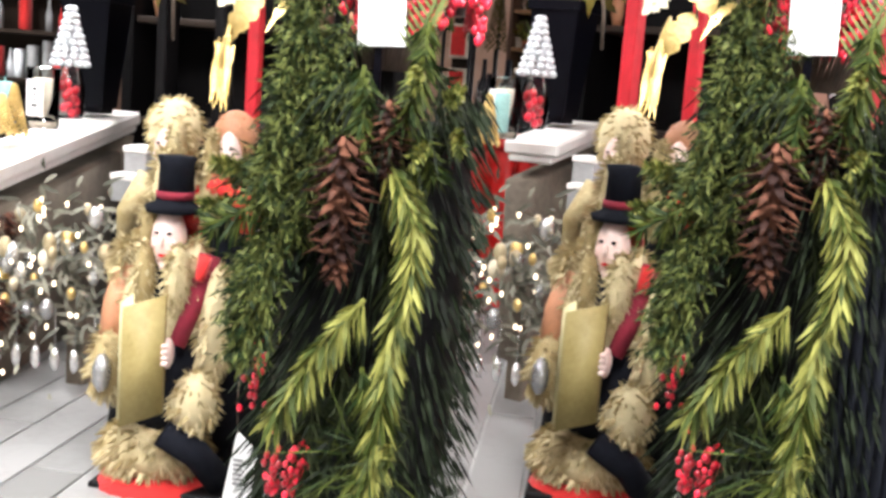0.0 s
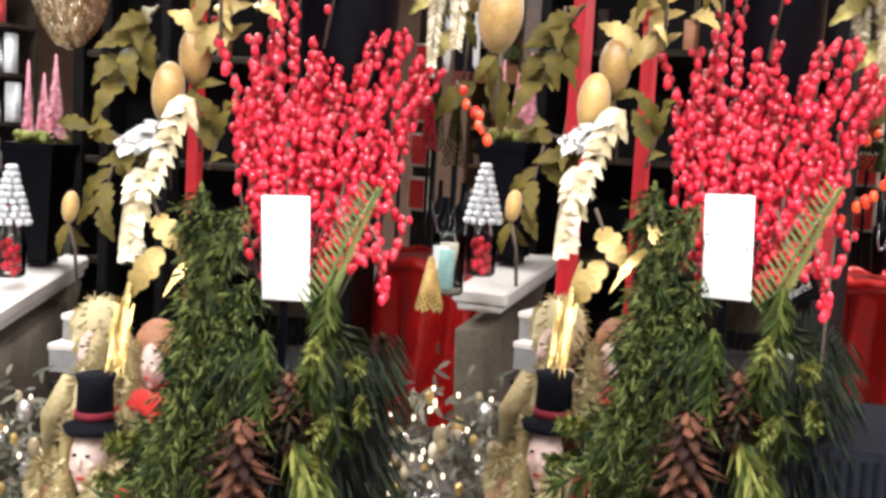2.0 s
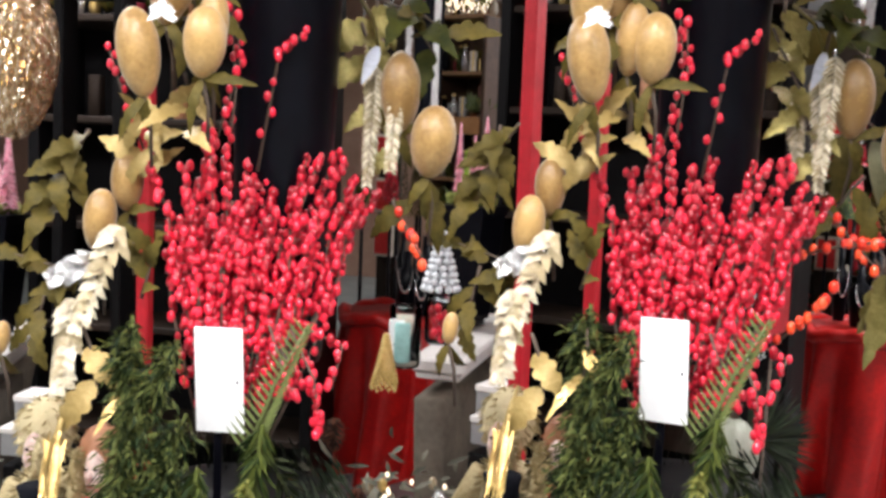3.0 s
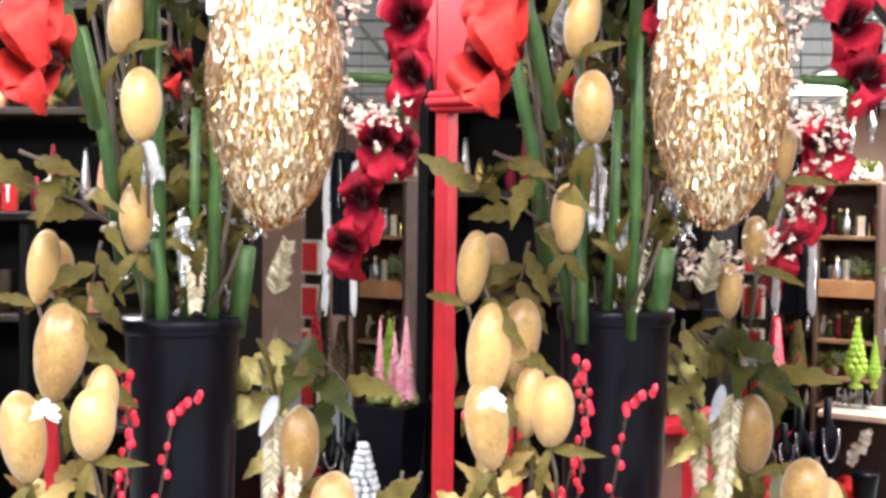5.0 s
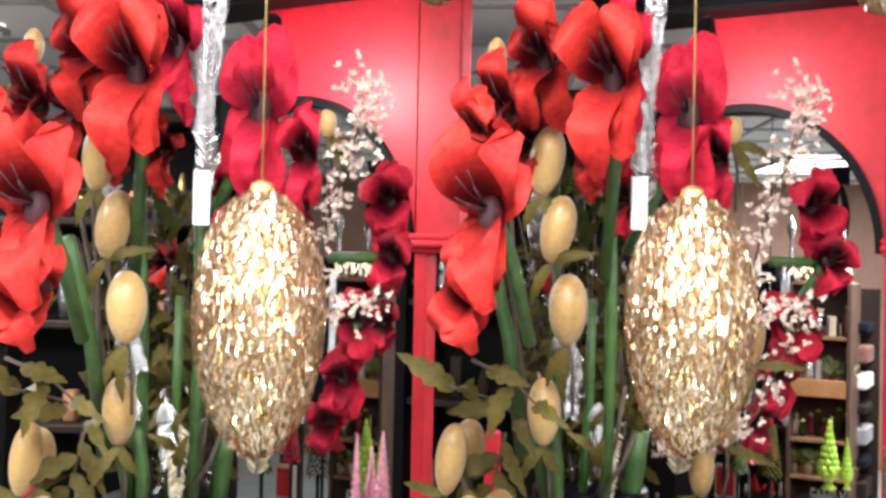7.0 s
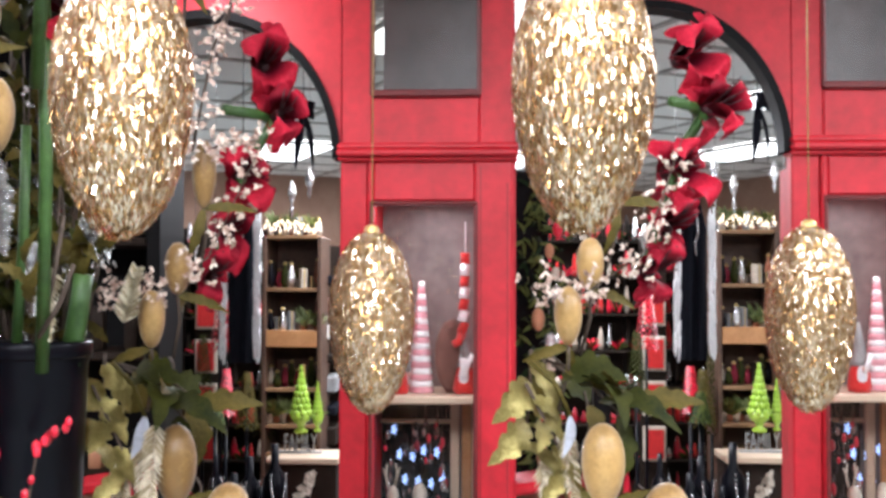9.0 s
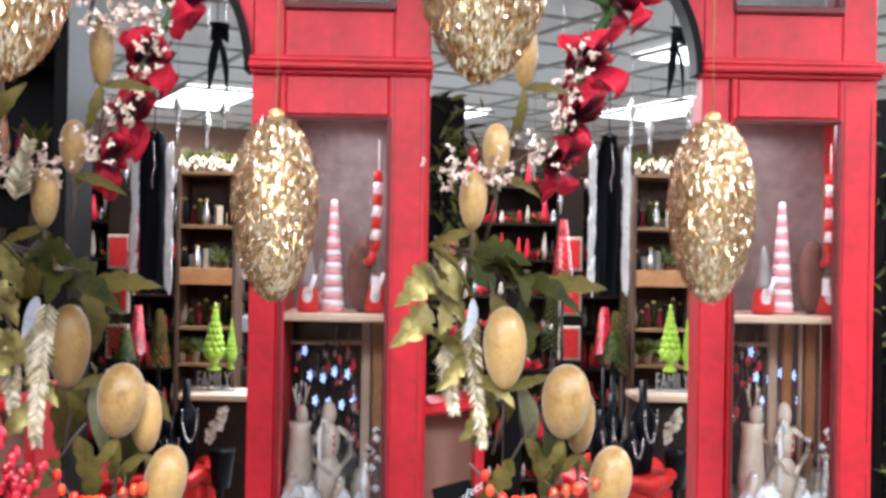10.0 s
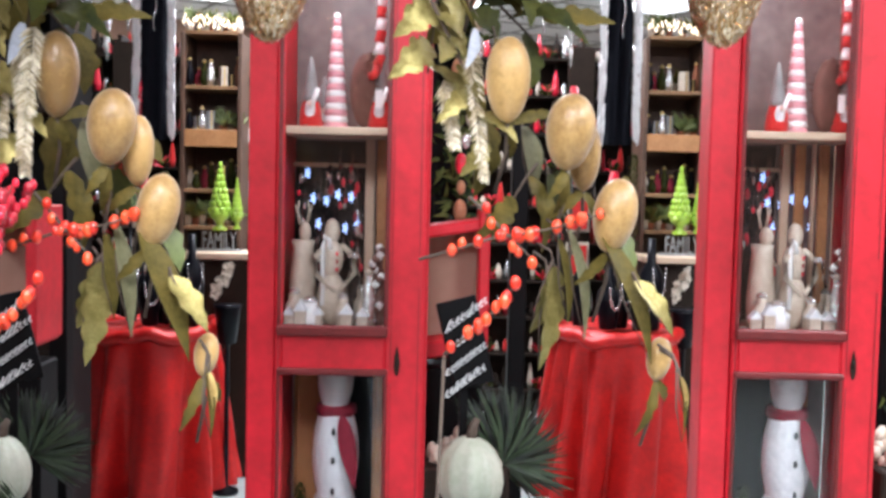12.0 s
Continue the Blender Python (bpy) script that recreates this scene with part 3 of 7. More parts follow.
def snow_jar():
    at = (-1.344, 2.883, 0.642)
    t = thing("glass_jar", at, "glass jar of red ornaments topped with a snowy tree", "jar")
    m = Mesh()
    m.lathe((0, 0, 0), [(0.036, 0), (0.044, 0.01), (0.046, 0.09), (0.034, 0.14), (0.026, 0.155), (0.026, 0.165)], 18)
    part("glass", m, JARGLASS, t).visible_shadow = False
    m = Mesh()
    for i in range(16):
        a, r = random.uniform(0, 6.28), random.uniform(0, 0.025)
        m.ball((r * math.cos(a), r * math.sin(a), 0.015 + 0.006 * i), 0.012, 0.012, 0.014, 8, 6)
    part("ornaments", m, BERRY, t, "shiny red ornaments", kind="stuff")
    m = Mesh()
    for k in range(9):
        z, r = 0.165 + 0.02 * k, 0.05 * (1 - k / 9.5)
        for i in range(max(4, 11 - k)):
            a = 6.28 * i / max(4, 11 - k) + k
            m.ball((r * math.cos(a), r * math.sin(a), z), 0.012, 0.012, 0.011, 7, 5)
    part("snow_tree", m, SNOW, t, "white snow-covered cone tree")
    low(t, 3.3)


def planter():
    at = (-1.396, 3.142, 0.652)
    t = thing("black_planter", at, "tall black planter with moss and pink bottle-brush trees", "planter")
    m = Mesh()
    for z0, z1, w0, w1 in ((0, 0.02, 0.085, 0.085), (0.02, 0.355, 0.105, 0.165), (0.355, 0.385, 0.178, 0.178)):
        pts = [(sx * w / 2, sy * w / 2, z) for z, w in ((z0, w0), (z1, w1)) for sx, sy in ((-1, -1), (1, -1), (1, 1), (-1, 1))]
        m.add(pts, [(3, 2, 1, 0), (4, 5, 6, 7)] + [(i, (i + 1) % 4, 4 + (i + 1) % 4, 4 + i) for i in range(4)])
    part("pot", m, BLACKGLOSS, t, smooth=False)
    m = Mesh()
    for i in range(60):
        a, r = random.uniform(0, 6.28), 0.075 * math.sqrt(random.random())
        m.ball((r * math.cos(a), r * math.sin(a), 0.385 + random.uniform(0, 0.03)), 0.016, 0.016, 0.014, 6, 4)
    part("moss", m, MOSS, t, kind="stuff")
    for x, y, h, r in ((-0.058, 0.02, 0.24, 0.022), (0.052, -0.01, 0.26, 0.038), (-0.015, 0.04, 0.2, 0.03)):
        m = Mesh()
        m.tube([(x, y, 0.38), (x, y, 0.4 + h)], 0.003)
        for i in range(420):
            u = i / 420
            a = i * 2.4
            rr = r * (1 - u) + 0.003
            m.needle((x, y, 0.41 + h * u), (rr * math.cos(a), rr * math.sin(a), -0.012), 0.0028)
        part("bristle_tree", m, PINKTREE, t, "pink and white bottle-brush tree")
    low(t, 3.55)


def gold_cones():
    for px, h in (((-1.280, 2.478, 0.608), 0.13), ((-1.271, 2.408, 0.611), 0.10)):
        t = thing("glitter_cone", px, "small gold glitter cone tree on the mantel", "ornament", "glitter cones")
        m = Mesh()
        for i in range(160):
            u, a = i / 160, i * 2.4
            r = 0.03 * (1 - u) + 0.004
            m.ball((r * math.cos(a), r * math.sin(a), 0.004 + h * u), 0.005, 0.005, 0.006, 5, 4)
        part("cone", m, GOLDFOIL, t)
        low(t, 2.95)
    t = thing("teal_candle", (-1.388, 2.609, 0.634), "pale teal pillar candle", "candle")
    m = Mesh()
    m.lathe((0, 0, 0), [(0.02, 0), (0.022, 0.004), (0.022, 0.105), (0.018, 0.11)], 16)
    m.tube([(0, 0, 0.11), (0, 0.002, 0.125)], 0.0015)
    part("wax", m, TEAL, t)
    low(t, 3.25)


def goods_rack():
    """Rack of small packed goods behind the mantel."""
    at = (-2.020, 3.687, 0.587)
    t = thing("goods_rack", at, "dark wall rack full of small silver, white and red goods", "rack")
    m = Mesh()
    m.box((0.05, 0.12, 0.30), (0.36, 0.02, 2.0))
    for k in range(9):
        m.box((0.05, 0.03, -0.4 + k * 0.18), (0.36, 0.18, 0.014))
    part("rack_frame", m, DARKWOOD, t, smooth=False)
    m = Mesh()
    for k in range(9):
        for i in range(7):
            if random.random() < 0.85:
                h, w = random.uniform(0.07, 0.15), random.uniform(0.018, 0.045)
                x = -0.11 + i * 0.052
                if random.random() < 0.5:
                    m.box((x, random.uniform(-0.03, 0.03), -0.392 + k * 0.18 + h / 2), (w, 0.05, h), random.randrange(4), None, 0.004)
                else:
                    m.lathe((x, 0, -0.392 + k * 0.18), [(w * 0.5, 0), (w * 0.55, h * 0.5), (w * 0.25, h * 0.75), (w * 0.2, h)], 9, random.randrange(4))
    part("packed_stock", m, [SNOW, SILVER, REDCLOTH, GREY], t, kind="stuff")


def letter_blocks():
    for ch, x, z, back in (("J", 95, 22, REDCLOTH), ("O", 122, 30, DARKWALL), ("Y", 150, 38, REDCLOTH)):
        base = {"J": (-1.014, 2.888, 1.732), "O": (-0.973, 2.893, 1.724), "Y": (-0.929, 2.899, 1.719)}[ch]
        t = thing("letter_block", base, "painted wooden block with a white capital letter", "letter block", "letter blocks")
        m = Mesh()
        m.box((0, 0.01, 0.06), (0.042, 0.02, 0.13), bevel=0.003)
        part("block", m, back, t, smooth=False)
        cu = bpy.data.curves.new("letter", "FONT")
        cu.body, cu.size, cu.extrude, cu.align_x = ch, 0.105, 0.002, "CENTER"
        tmp = bpy.data.objects.new("tmp", cu)
        me = bpy.data.meshes.new_from_object(tmp)
        bpy.data.objects.remove(tmp)
        me.materials.append(CARD)
        o = new("letter", me)
        o.parent = t
        o.matrix_basis = pose(0, -0.002, 0.022, 90, 0, 0) @ Matrix.Diagonal((0.55, 1, 1, 1))
    t = thing("block_shelf", (-0.981, 2.911, 1.713), "black shelf ledge under the letter blocks", "shelf")
    m = Mesh()
    m.box((0, 0.05, -0.012), (0.24, 0.16, 0.024), bevel=0.004)
    part("ledge", m, BLACKPAINT, t, smooth=False)
    for x in (-0.09, 0.09):
        m = Mesh()
        m.box((x, 0.05, -0.868), (0.03, 0.1, 1.69), bevel=0.004)
        part("leg", m, BLACKPAINT, t, smooth=False)


def dark_unit():
    """Black open unit added behind the figures and the vase to stand for room dimness."""
    a = Vector((-1.467, 3.574, 0.636))
    t = thing("black_display_unit", (a.x, a.y, 0), "black open display unit added for the dim room behind", "display unit")
    w = 1.0
    for nm, c, sz in (("back_panel", (w / 2, 0.3, 1.24), (w, 0.03, 2.48)), ("side_panel", (0, 0.12, 1.24), (0.04, 0.36, 2.48)), ("side_panel", (w, 0.12, 1.24), (0.04, 0.36, 2.48))):
        m = Mesh()
        m.box(c, sz, bevel=0.003)
        part(nm, m, BLACKPAINT, t, smooth=False)
    for z in (0.25, 0.62, 0.98, 1.35, 1.7, 2.05, 2.4):
        m = Mesh()
        m.box((w / 2, 0.12, z), (w - 0.05, 0.34, 0.025), bevel=0.004)
        part("board", m, DARKWOOD, t, smooth=False)
    m = Mesh()
    for z in (0.264, 0.634, 0.994, 1.364):
        for i in range(9):
            if random.random() < 0.3:
                h = random.uniform(0.06, 0.2)
                x = 0.07 + i * 0.105
                if random.random() < 0.5:
                    m.lathe((x, 0.05, z), [(0.016, 0), (0.026, h * 0.3), (0.018, h * 0.7), (0.007, h)], 10, random.randrange(5))
                else:
                    m.box((x, 0.06, z + h / 2), (0.04, 0.05, h), random.randrange(5), None, 0.003)
    part("shelf_stock", m, [WINECLOTH, BROWNFELT, DARKWOOD, COPPER, DARKWALL], t, kind="stuff")
    m = Mesh()
    for z in (1.714, 2.064):
        for i in range(16):
            x, h = 0.05 + i * 0.058, random.uniform(0.08, 0.24)
            if i % 3:
                m.lathe((x, 0.06, z), [(0.014, 0), (0.022, h * 0.3), (0.014, h * 0.7), (0.006, h)], 9, random.randrange(4))
            else:
                for j in range(22):
                    dv = Vector((random.uniform(-0.7, 0.7), random.uniform(-1, 0.4), random.uniform(0.2, 1.5))).normalized() * random.uniform(0.06, 0.13)
                    m.leaf((x, 0.05, z + 0.02), Vector((x, 0.05, z + 0.02)) + dv, 0.022, (0, -1, 0.3), 0.2, n=3, slot=random.choice((4, 5)))
    part("upper_stock", m, [SILVER, WINECLOTH, COPPER, GOLDFOIL, OLIVELEAF, GREENLEAF], t, kind="stuff")
    low(t, 3.9)


def red_post():
    a = Vector((-0.659, 2.576, 1.098))
    t = thing("red_post", (a.x, a.y, 0), "slim red painted post behind the evergreens", "post")
    m = Mesh()
    m.box((0, 0, 0.72), (0.032, 0.04, 1.44), bevel=0.004)
    m.box((0, 0, 0.02), (0.06, 0.07, 0.04), bevel=0.006)
    part("post", m, RED, t, smooth=False)
    low(t, 2.75)


def pale_boxes():
    for at, w, h in (((-0.999, 2.619, 0.506), 0.065, 0.075), ((-0.995, 2.559, 0.449), 0.085, 0.06)):
        t = thing("pale_box", at, "small pale grey cardboard box", "box", "pale boxes")
        m = Mesh()
        m.box((0, 0.04, h / 2), (w, 0.1, h), bevel=0.003)
        part("body", m, GREY, t, smooth=False)
        m = Mesh()
        m.box((0, 0.04, h + 0.008), (w + 0.006, 0.105, 0.016), bevel=0.002)
        part("lid", m, WHITEPAINT, t, smooth=False)
        low(t, 2.9)
    a = Vector((-0.999, 2.606, 0.425))
    t = thing("box_stand", (a.x, a.y, 0), "dark stand under the boxes", "stand")
    m = Mesh()
    m.box((0, 0.06, a.z / 2 - 0.01), (0.12, 0.14, a.z - 0.01), bevel=0.005)
    part("stand", m, BLACKPAINT, t, smooth=False)
    low(t, 2.92)


def garland():
    c = Vector((-0.995, 2.183, 0.332))
    t = thing("lit_garland", c, "silvery garland with pine cones, gold baubles and warm fairy lights", "garland")
    w, h = 0.36, 0.24
    def spot():
        x = random.gauss(0, 0.5) * w * 0.8
        return Vector((x, random.uniform(-0.06, 0.08) + 0.25 * x, random.gauss(0, 0.42) * h - 0.1 * abs(x)))
    m = Mesh()
    for i in range(420):
        p = spot()
        d = Vector((random.uniform(-1, 1), random.uniform(-1, 0.4), random.uniform(-1.2, 0.5))).normalized()
        m.leaf(p, p + d * random.uniform(0.03, 0.07), 0.012, (0, -1, 0.3), 0.1, n=3)
    part("foliage", m, mat("grey_foliage", (0.22, 0.21, 0.16), 0.6, col2=(0.06, 0.06, 0.04), scale=20, island=0.8), t, kind="stuff")
    m = Mesh()
    for i in range(46):
        p = spot() + Vector((0, -0.05, 0))
        r = random.uniform(0.009, 0.018)
        m.ball(p, r, r, r * 1.5, 9, 6, random.randrange(3))
    part("bauble_string", m, [GOLDFOIL, SILVER, PALEGLITTER], t, "gold and silver baubles", kind="stuff")
    m = Mesh()
    for i in range(42):
        m.ball(spot() + Vector((0, -0.07, 0)), 0.0045, 0.0045, 0.007, 6, 4)
    part("fairy_lights", m, BULB, t, "warm glowing fairy lights", kind="stuff")
    for i in range(6):
        p = spot() + Vector((0, -0.05, 0))
        m = Mesh()
        cone_mesh(m, p, 0.022, 0.075)
        part("pine_cone", m, CONE, t)
    for i in range(8):
        p = Vector(((i - 3.5) * 0.05, -0.03, -0.2))
        m = Mesh()
        m.tube([p + Vector((0, 0, 0.1)), p], 0.001)
        m.ball(p - Vector((0, 0, 0.02)), 0.011, 0.011, 0.03, 10, 7)
        part("drop_bauble", m, SILVER, t, "silver drop bauble")
    m = Mesh()
    m.box((0, 0.14, -c.z / 2 - 0.05), (0.05, 0.05, c.z - 0.1), bevel=0.004)
    part("stand_foot", m, BROWNCLOTH, t, smooth=False)
    low(t, 2.55)


def cone_mesh(m, c, r, h, down=1):
    c = Vector(c)
    n = 110
    for i in range(n):
        u, a = i / n, i * 2.399
        rr = r * (0.35 + 0.75 * math.sin(math.pi * min(1, u * 0.9 + 0.12)))
        d = Vector((math.cos(a), math.sin(a), 0))
        s = Vector((-math.sin(a), math.cos(a), 0)) * r * random.uniform(0.13, 0.24)
        z = Vector((0, 0, (0.5 - u) * h * down))
        p0 = c + z + d * rr * 0.25
        p1 = c + z + d * rr * 0.8 + Vector((0, 0, -0.05 * h))
        p2 = c + z + d * rr * random.uniform(1.1, 1.75) + Vector((0, 0, random.uniform(-0.15, -0.02) * h))
        th = Vector((0, 0, 0.025 * h))
        m.add([p0 - s * 0.5, p0 + s * 0.5, p1 + s, p2, p1 - s, p1 - th], [(0, 1, 2, 4), (4, 2, 3), (4, 3, 5), (3, 2, 5)])
    m.ball(c, r * 0.4, r * 0.4, h * 0.48, 8, 6)


def fur_tufts(m, c, rx, ry, rz, n, ln, slot):
    c = Vector(c)
    for i in range(n):
        a, z = random.uniform(0, 6.283), random.uniform(-1, 1)
        q = math.sqrt(max(0, 1 - z * z))
        d = Vector((q * math.cos(a), q * math.sin(a), z))
        p = c + Vector((d.x * rx, d.y * ry, d.z * rz))
        tip = (d + Vector((random.uniform(-0.6, 0.6), random.uniform(-0.6, 0.6), -0.7))).normalized() * ln
        s = tip.cross(Vector((0.2, 1, 0.4))).normalized() * ln * 0.2
        m.add([p - s, p + s, p + tip], [(0, 1, 2)], slot)


def face(m, c, rx, rz):
    """A plain carved face: oval, nose, brows and chin."""
    c = Vector(c)
    m.ball(c, rx, rx * 1.05, rz, 16, 12, 1, taper=0.12)
    m.ball(c + Vector((0, -rx * 1.05, -rz * 0.05)), rx * 0.16, rx * 0.3, rz * 0.22, 8, 6, 1)
    for s in (-1, 1):
        m.ball(c + Vector((s * rx * 0.38, -rx * 0.93, rz * 0.2)), rx * 0.16, rx * 0.12, rz * 0.05, 7, 5, 3)
        m.ball(c + Vector((s * rx * 0.5, -rx * 0.78, -rz * 0.15)), rx * 0.28, rx * 0.2, rz * 0.2, 8, 6, 1)
    m.ball(c + Vector((0, -rx * 0.9, -rz * 0.48)), rx * 0.3, rx * 0.14, rz * 0.07, 8, 5, 2)
    m.ball(c + Vector((0, -rx * 0.5, -rz * 0.8)), rx * 0.4, rx * 0.4, rz * 0.22, 8, 6, 1)


def tall_figure():
    """Standing caroler with a top hat, fur coat and open song book, in one piece."""
    D = 2.04
    at = Vector((-0.524, 1.783, 0.250))
    k = 0.00111

    def q(x, y, out=0.0):
        return Vector(((x - 300) * k, -out, (640 - y) * k))

    m = Mesh()
    face(m, q(302, 415, 0.03), 0.033, 0.062)
    # hat
    m.lathe(q(305, 360, 0.02), [(0.052, -0.012), (0.056, 0.0), (0.036, 0.008), (0.034, 0.02)], 18, 3)
    m.lathe(q(307, 345, 0.02), [(0.034, 0), (0.032, 0.06), (0.037, 0.078), (0.02, 0.08)], 18, 3)
    m.lathe(q(306, 347, 0.02), [(0.037, 0), (0.036, 0.014)], 18, 4)
    # coat, sleeves and collar
    for c, r in ((q(300, 520), (0.08, 0.06, 0.10)), (q(300, 660), (0.105, 0.08, 0.13))):
        m.ball(c, *r, 16, 10, 3)
    for c, r in ((q(285, 800), (0.115, 0.10, 0.062)), (q(225, 470), (0.03, 0.05, 0.05))):
        m.ball(c, *r, 16, 10, 0)
        fur_tufts(m, c, r[0] * 0.98, r[1] * 0.98, r[2] * 0.98, 700, 0.026, 0)
    for c, r in ((q(262, 430, 0.01), (0.022, 0.03, 0.085)), (q(345, 470, 0.02), (0.026, 0.035, 0.06)), (q(268, 350, -0.02), (0.018, 0.03, 0.09)),
                 (q(352, 335, -0.02), (0.022, 0.03, 0.06)), (q(385, 560, 0.02), (0.03, 0.04, 0.12)), (q(215, 640, 0.06), (0.035, 0.05, 0.07)),
                 (q(370, 690, 0.06), (0.045, 0.04, 0.06))):
        m.ball(c, *r, 12, 8, 0)
        fur_tufts(m, c, *r, 220, 0.022, 0)
    for c, r in ((q(272, 490, 0.06), (0.020, 0.026, 0.075)), (q(333, 480, 0.065), (0.024, 0.028, 0.065)), (q(305, 560, 0.045), (0.05, 0.02, 0.035)),
                 (q(280, 300, -0.05), (0.02, 0.03, 0.10)), (q(345, 310, -0.05), (0.02, 0.03, 0.09)), (q(250, 560, 0.04), (0.03, 0.03, 0.10))):
        m.ball(c, *r, 12, 8, 0)
        fur_tufts(m, c, *r, 240, 0.016, 0)
    m.tube([q(232, 470, 0.02), q(214, 540, 0.04), q(212, 600, 0.06)], 0.03, 0.022, 10, 6)
    m.tube([q(372, 440, 0.02), q(360, 520, 0.05), q(342, 590, 0.08)], 0.022, 0.016, 10, 4)
    m.ball(q(334, 600, 0.1), 0.012, 0.018, 0.03, 9, 7, 1)
    for i in range(4):
        m.tube([q(326, 585 + i * 10, 0.118), q(342, 583 + i * 10, 0.122)], 0.0055, 0.005, 6, 1)
    m.ball(q(222, 645, 0.11), 0.018, 0.02, 0.038, 10, 8, 7)
    # book: two leaves and a spine
    for x0, x1, dy, sl in ((268, 288, 0.03, 5), (288, 334, -0.035, 8)):
        a, b = q(x0, 0, 0.12 - min(dy, 0)), q(x1, 0, 0.12 + max(dy, 0))
        z0, z1 = (640 - 712) * k, (640 - 512) * k
        pts = [Vector((a.x, a.y - 0.03, z0)), Vector((b.x, b.y, z0 + 0.012)), Vector((b.x, b.y, z1 + 0.016)), Vector((a.x, a.y - 0.03, z1))]
        back = [p + Vector((0, 0.012, 0)) for p in pts]
        m.add(pts + back, [(0, 1, 2, 3), (7, 6, 5, 4), (0, 4, 5, 1), (1, 5, 6, 2), (2, 6, 7, 3), (3, 7, 4, 0)], sl)
    m.tube([q(330, 740, 0.1), q(385, 775, 0.08), q(420, 830, 0.05)], 0.026, 0.03, 10, 3)
    m.tube([q(372, 440, 0.04), q(370, 480, 0.06)], 0.014, 0.010, 8, 2)
    # skirt
    m.lathe(q(290, 1000), [(0.15, -0.30), (0.15, -0.1), (0.125, 0.14), (0.118, 0.17), (0.06, 0.19)], 28, 2, wob=0.05)
    ob = part("caroler_figure", m, [FUR, SKIN, REDCLOTH, BLACKCLOTH, WINECLOTH, PAPER, COPPER, SILVER, BOOKCOVER])
    ob.location = at
    tagged(ob, "tall caroler figure in gold fur with top hat and book", "figurine", "caroler figures")
    low(ob, D)
    # stand for the figures
    t = thing("display_plinth", (at.x + 0.03, at.y + 0.06, 0), "dark low plinth under the caroler figures", "plinth")
    p = Mesh()
    p.box((0, 0, 0.01), (0.30, 0.3, 0.02), bevel=0.004)
    part("plinth_top", p, BLACKPAINT, t, smooth=False)
    again(t, RIGHT_LOW, 0.845)


def small_figure(at, k, hat, scarf, label, d):
    m = Mesh()
    face(m, (0, -0.01, 0.0), 0.024 * k, 0.046 * k)
    m.ball((0, 0.02, 0.03 * k), 0.046 * k, 0.04 * k, 0.055 * k, 14, 9, 0)
    fur_tufts(m, (0, 0.02, 0.03 * k), 0.044 * k, 0.036 * k, 0.053 * k, 120 if scarf else 260, 0.012 if scarf else 0.02, 0)
    m.ball((0, 0.03, -0.16 * k), 0.07 * k, 0.05 * k, 0.13 * k, 14, 9, 2)
    for s in (-1, 1):
        m.tube([(s * 0.025 * k, -0.03, -0.05 * k), (s * 0.06 * k, -0.04, -0.11 * k), (s * 0.065 * k, -0.03, -0.17 * k)], 0.022 * k, 0.015 * k, 8, 2 if scarf else 0)
    if scarf:
        m.tube([(-0.055 * k, -0.05, -0.14 * k), (-0.032 * k, -0.058, -0.075 * k), (0.0, -0.06, -0.055 * k), (0.034 * k, -0.058, -0.075 * k), (0.058 * k, -0.05, -0.14 * k)], 0.024 * k, 0.024 * k, 10, 2)
    m.lathe((0, 0.03, -0.16 * k), [(0.10 * k, -at[2] + 0.16 * k + 0.02), (0.09 * k, -0.2 * k), (0.05 * k, 0.08 * k)], 16, 3)
    ob = part("caroler_figure", m, [hat, SKIN, REDCLOTH if scarf else FUR, BLACKCLOTH])
    ob.location = at
    tagged(ob, label, "figurine", "caroler figures")
    low(ob, d)


def price_tag():
    at = (-0.320, 1.640, 0.113)
    t = thing("price_tag", at, "white hanging price tag with a printed code", "tag")
    m = Mesh()
    m.add([(-0.032, 0, -0.07), (0.02, 0, -0.07), (0.032, 0, 0.03), (-0.008, 0, 0.065), (-0.032, 0.003, -0.07), (0.02, 0.003, -0.07), (0.032, 0.003, 0.03), (-0.008, 0.003, 0.065)],
          [(0, 1, 2, 3), (7, 6, 5, 4), (0, 4, 5, 1), (1, 5, 6, 2), (2, 6, 7, 3), (3, 7, 4, 0)])
    part("tag", m, CARD, t, smooth=False)
    m = Mesh()
    for i in range(6):
        m.box((-0.004, -0.001, -0.035 + i * 0.009), (0.018, 0.001, 0.005))
    part("print", m, GREY, t, smooth=False)
    m = Mesh()
    m.tube([(-0.008, 0, 0.06), (-0.014, 0.01, 0.12), (-0.02, 0.03, 0.17)], 0.0012)
    part("string", m, TWIG, t)
    low(t, 1.95)


# ---- evergreen arrangement ----
def fir_branch(m, path, ln, dens, w=0.0028, stemr=0.004, droop=0.12):
    path = [Vector(p) for p in path]
    m.tube(path, stemr, stemr * 0.4, 5)
    for i in range(len(path) - 1):
        a, b = path[i], path[i + 1]
        d = (b - a).normalized()
        s = d.cross(Vector((0.1, 1, 0.1))).normalized()
        u = s.cross(d)
        for j in range(int(dens * (b - a).length)):
            p = a + (b - a) * random.random()
            ang = random.uniform(0, 6.283)
            side = s * math.cos(ang) + u * math.sin(ang) * 0.7
            v = (d * random.uniform(0.45, 0.9) + side).normalized() * ln * random.uniform(0.6, 1.1)
            v.x *= 0.75
            m.needle(p, v + Vector((0, 0, -droop * ln)), w)


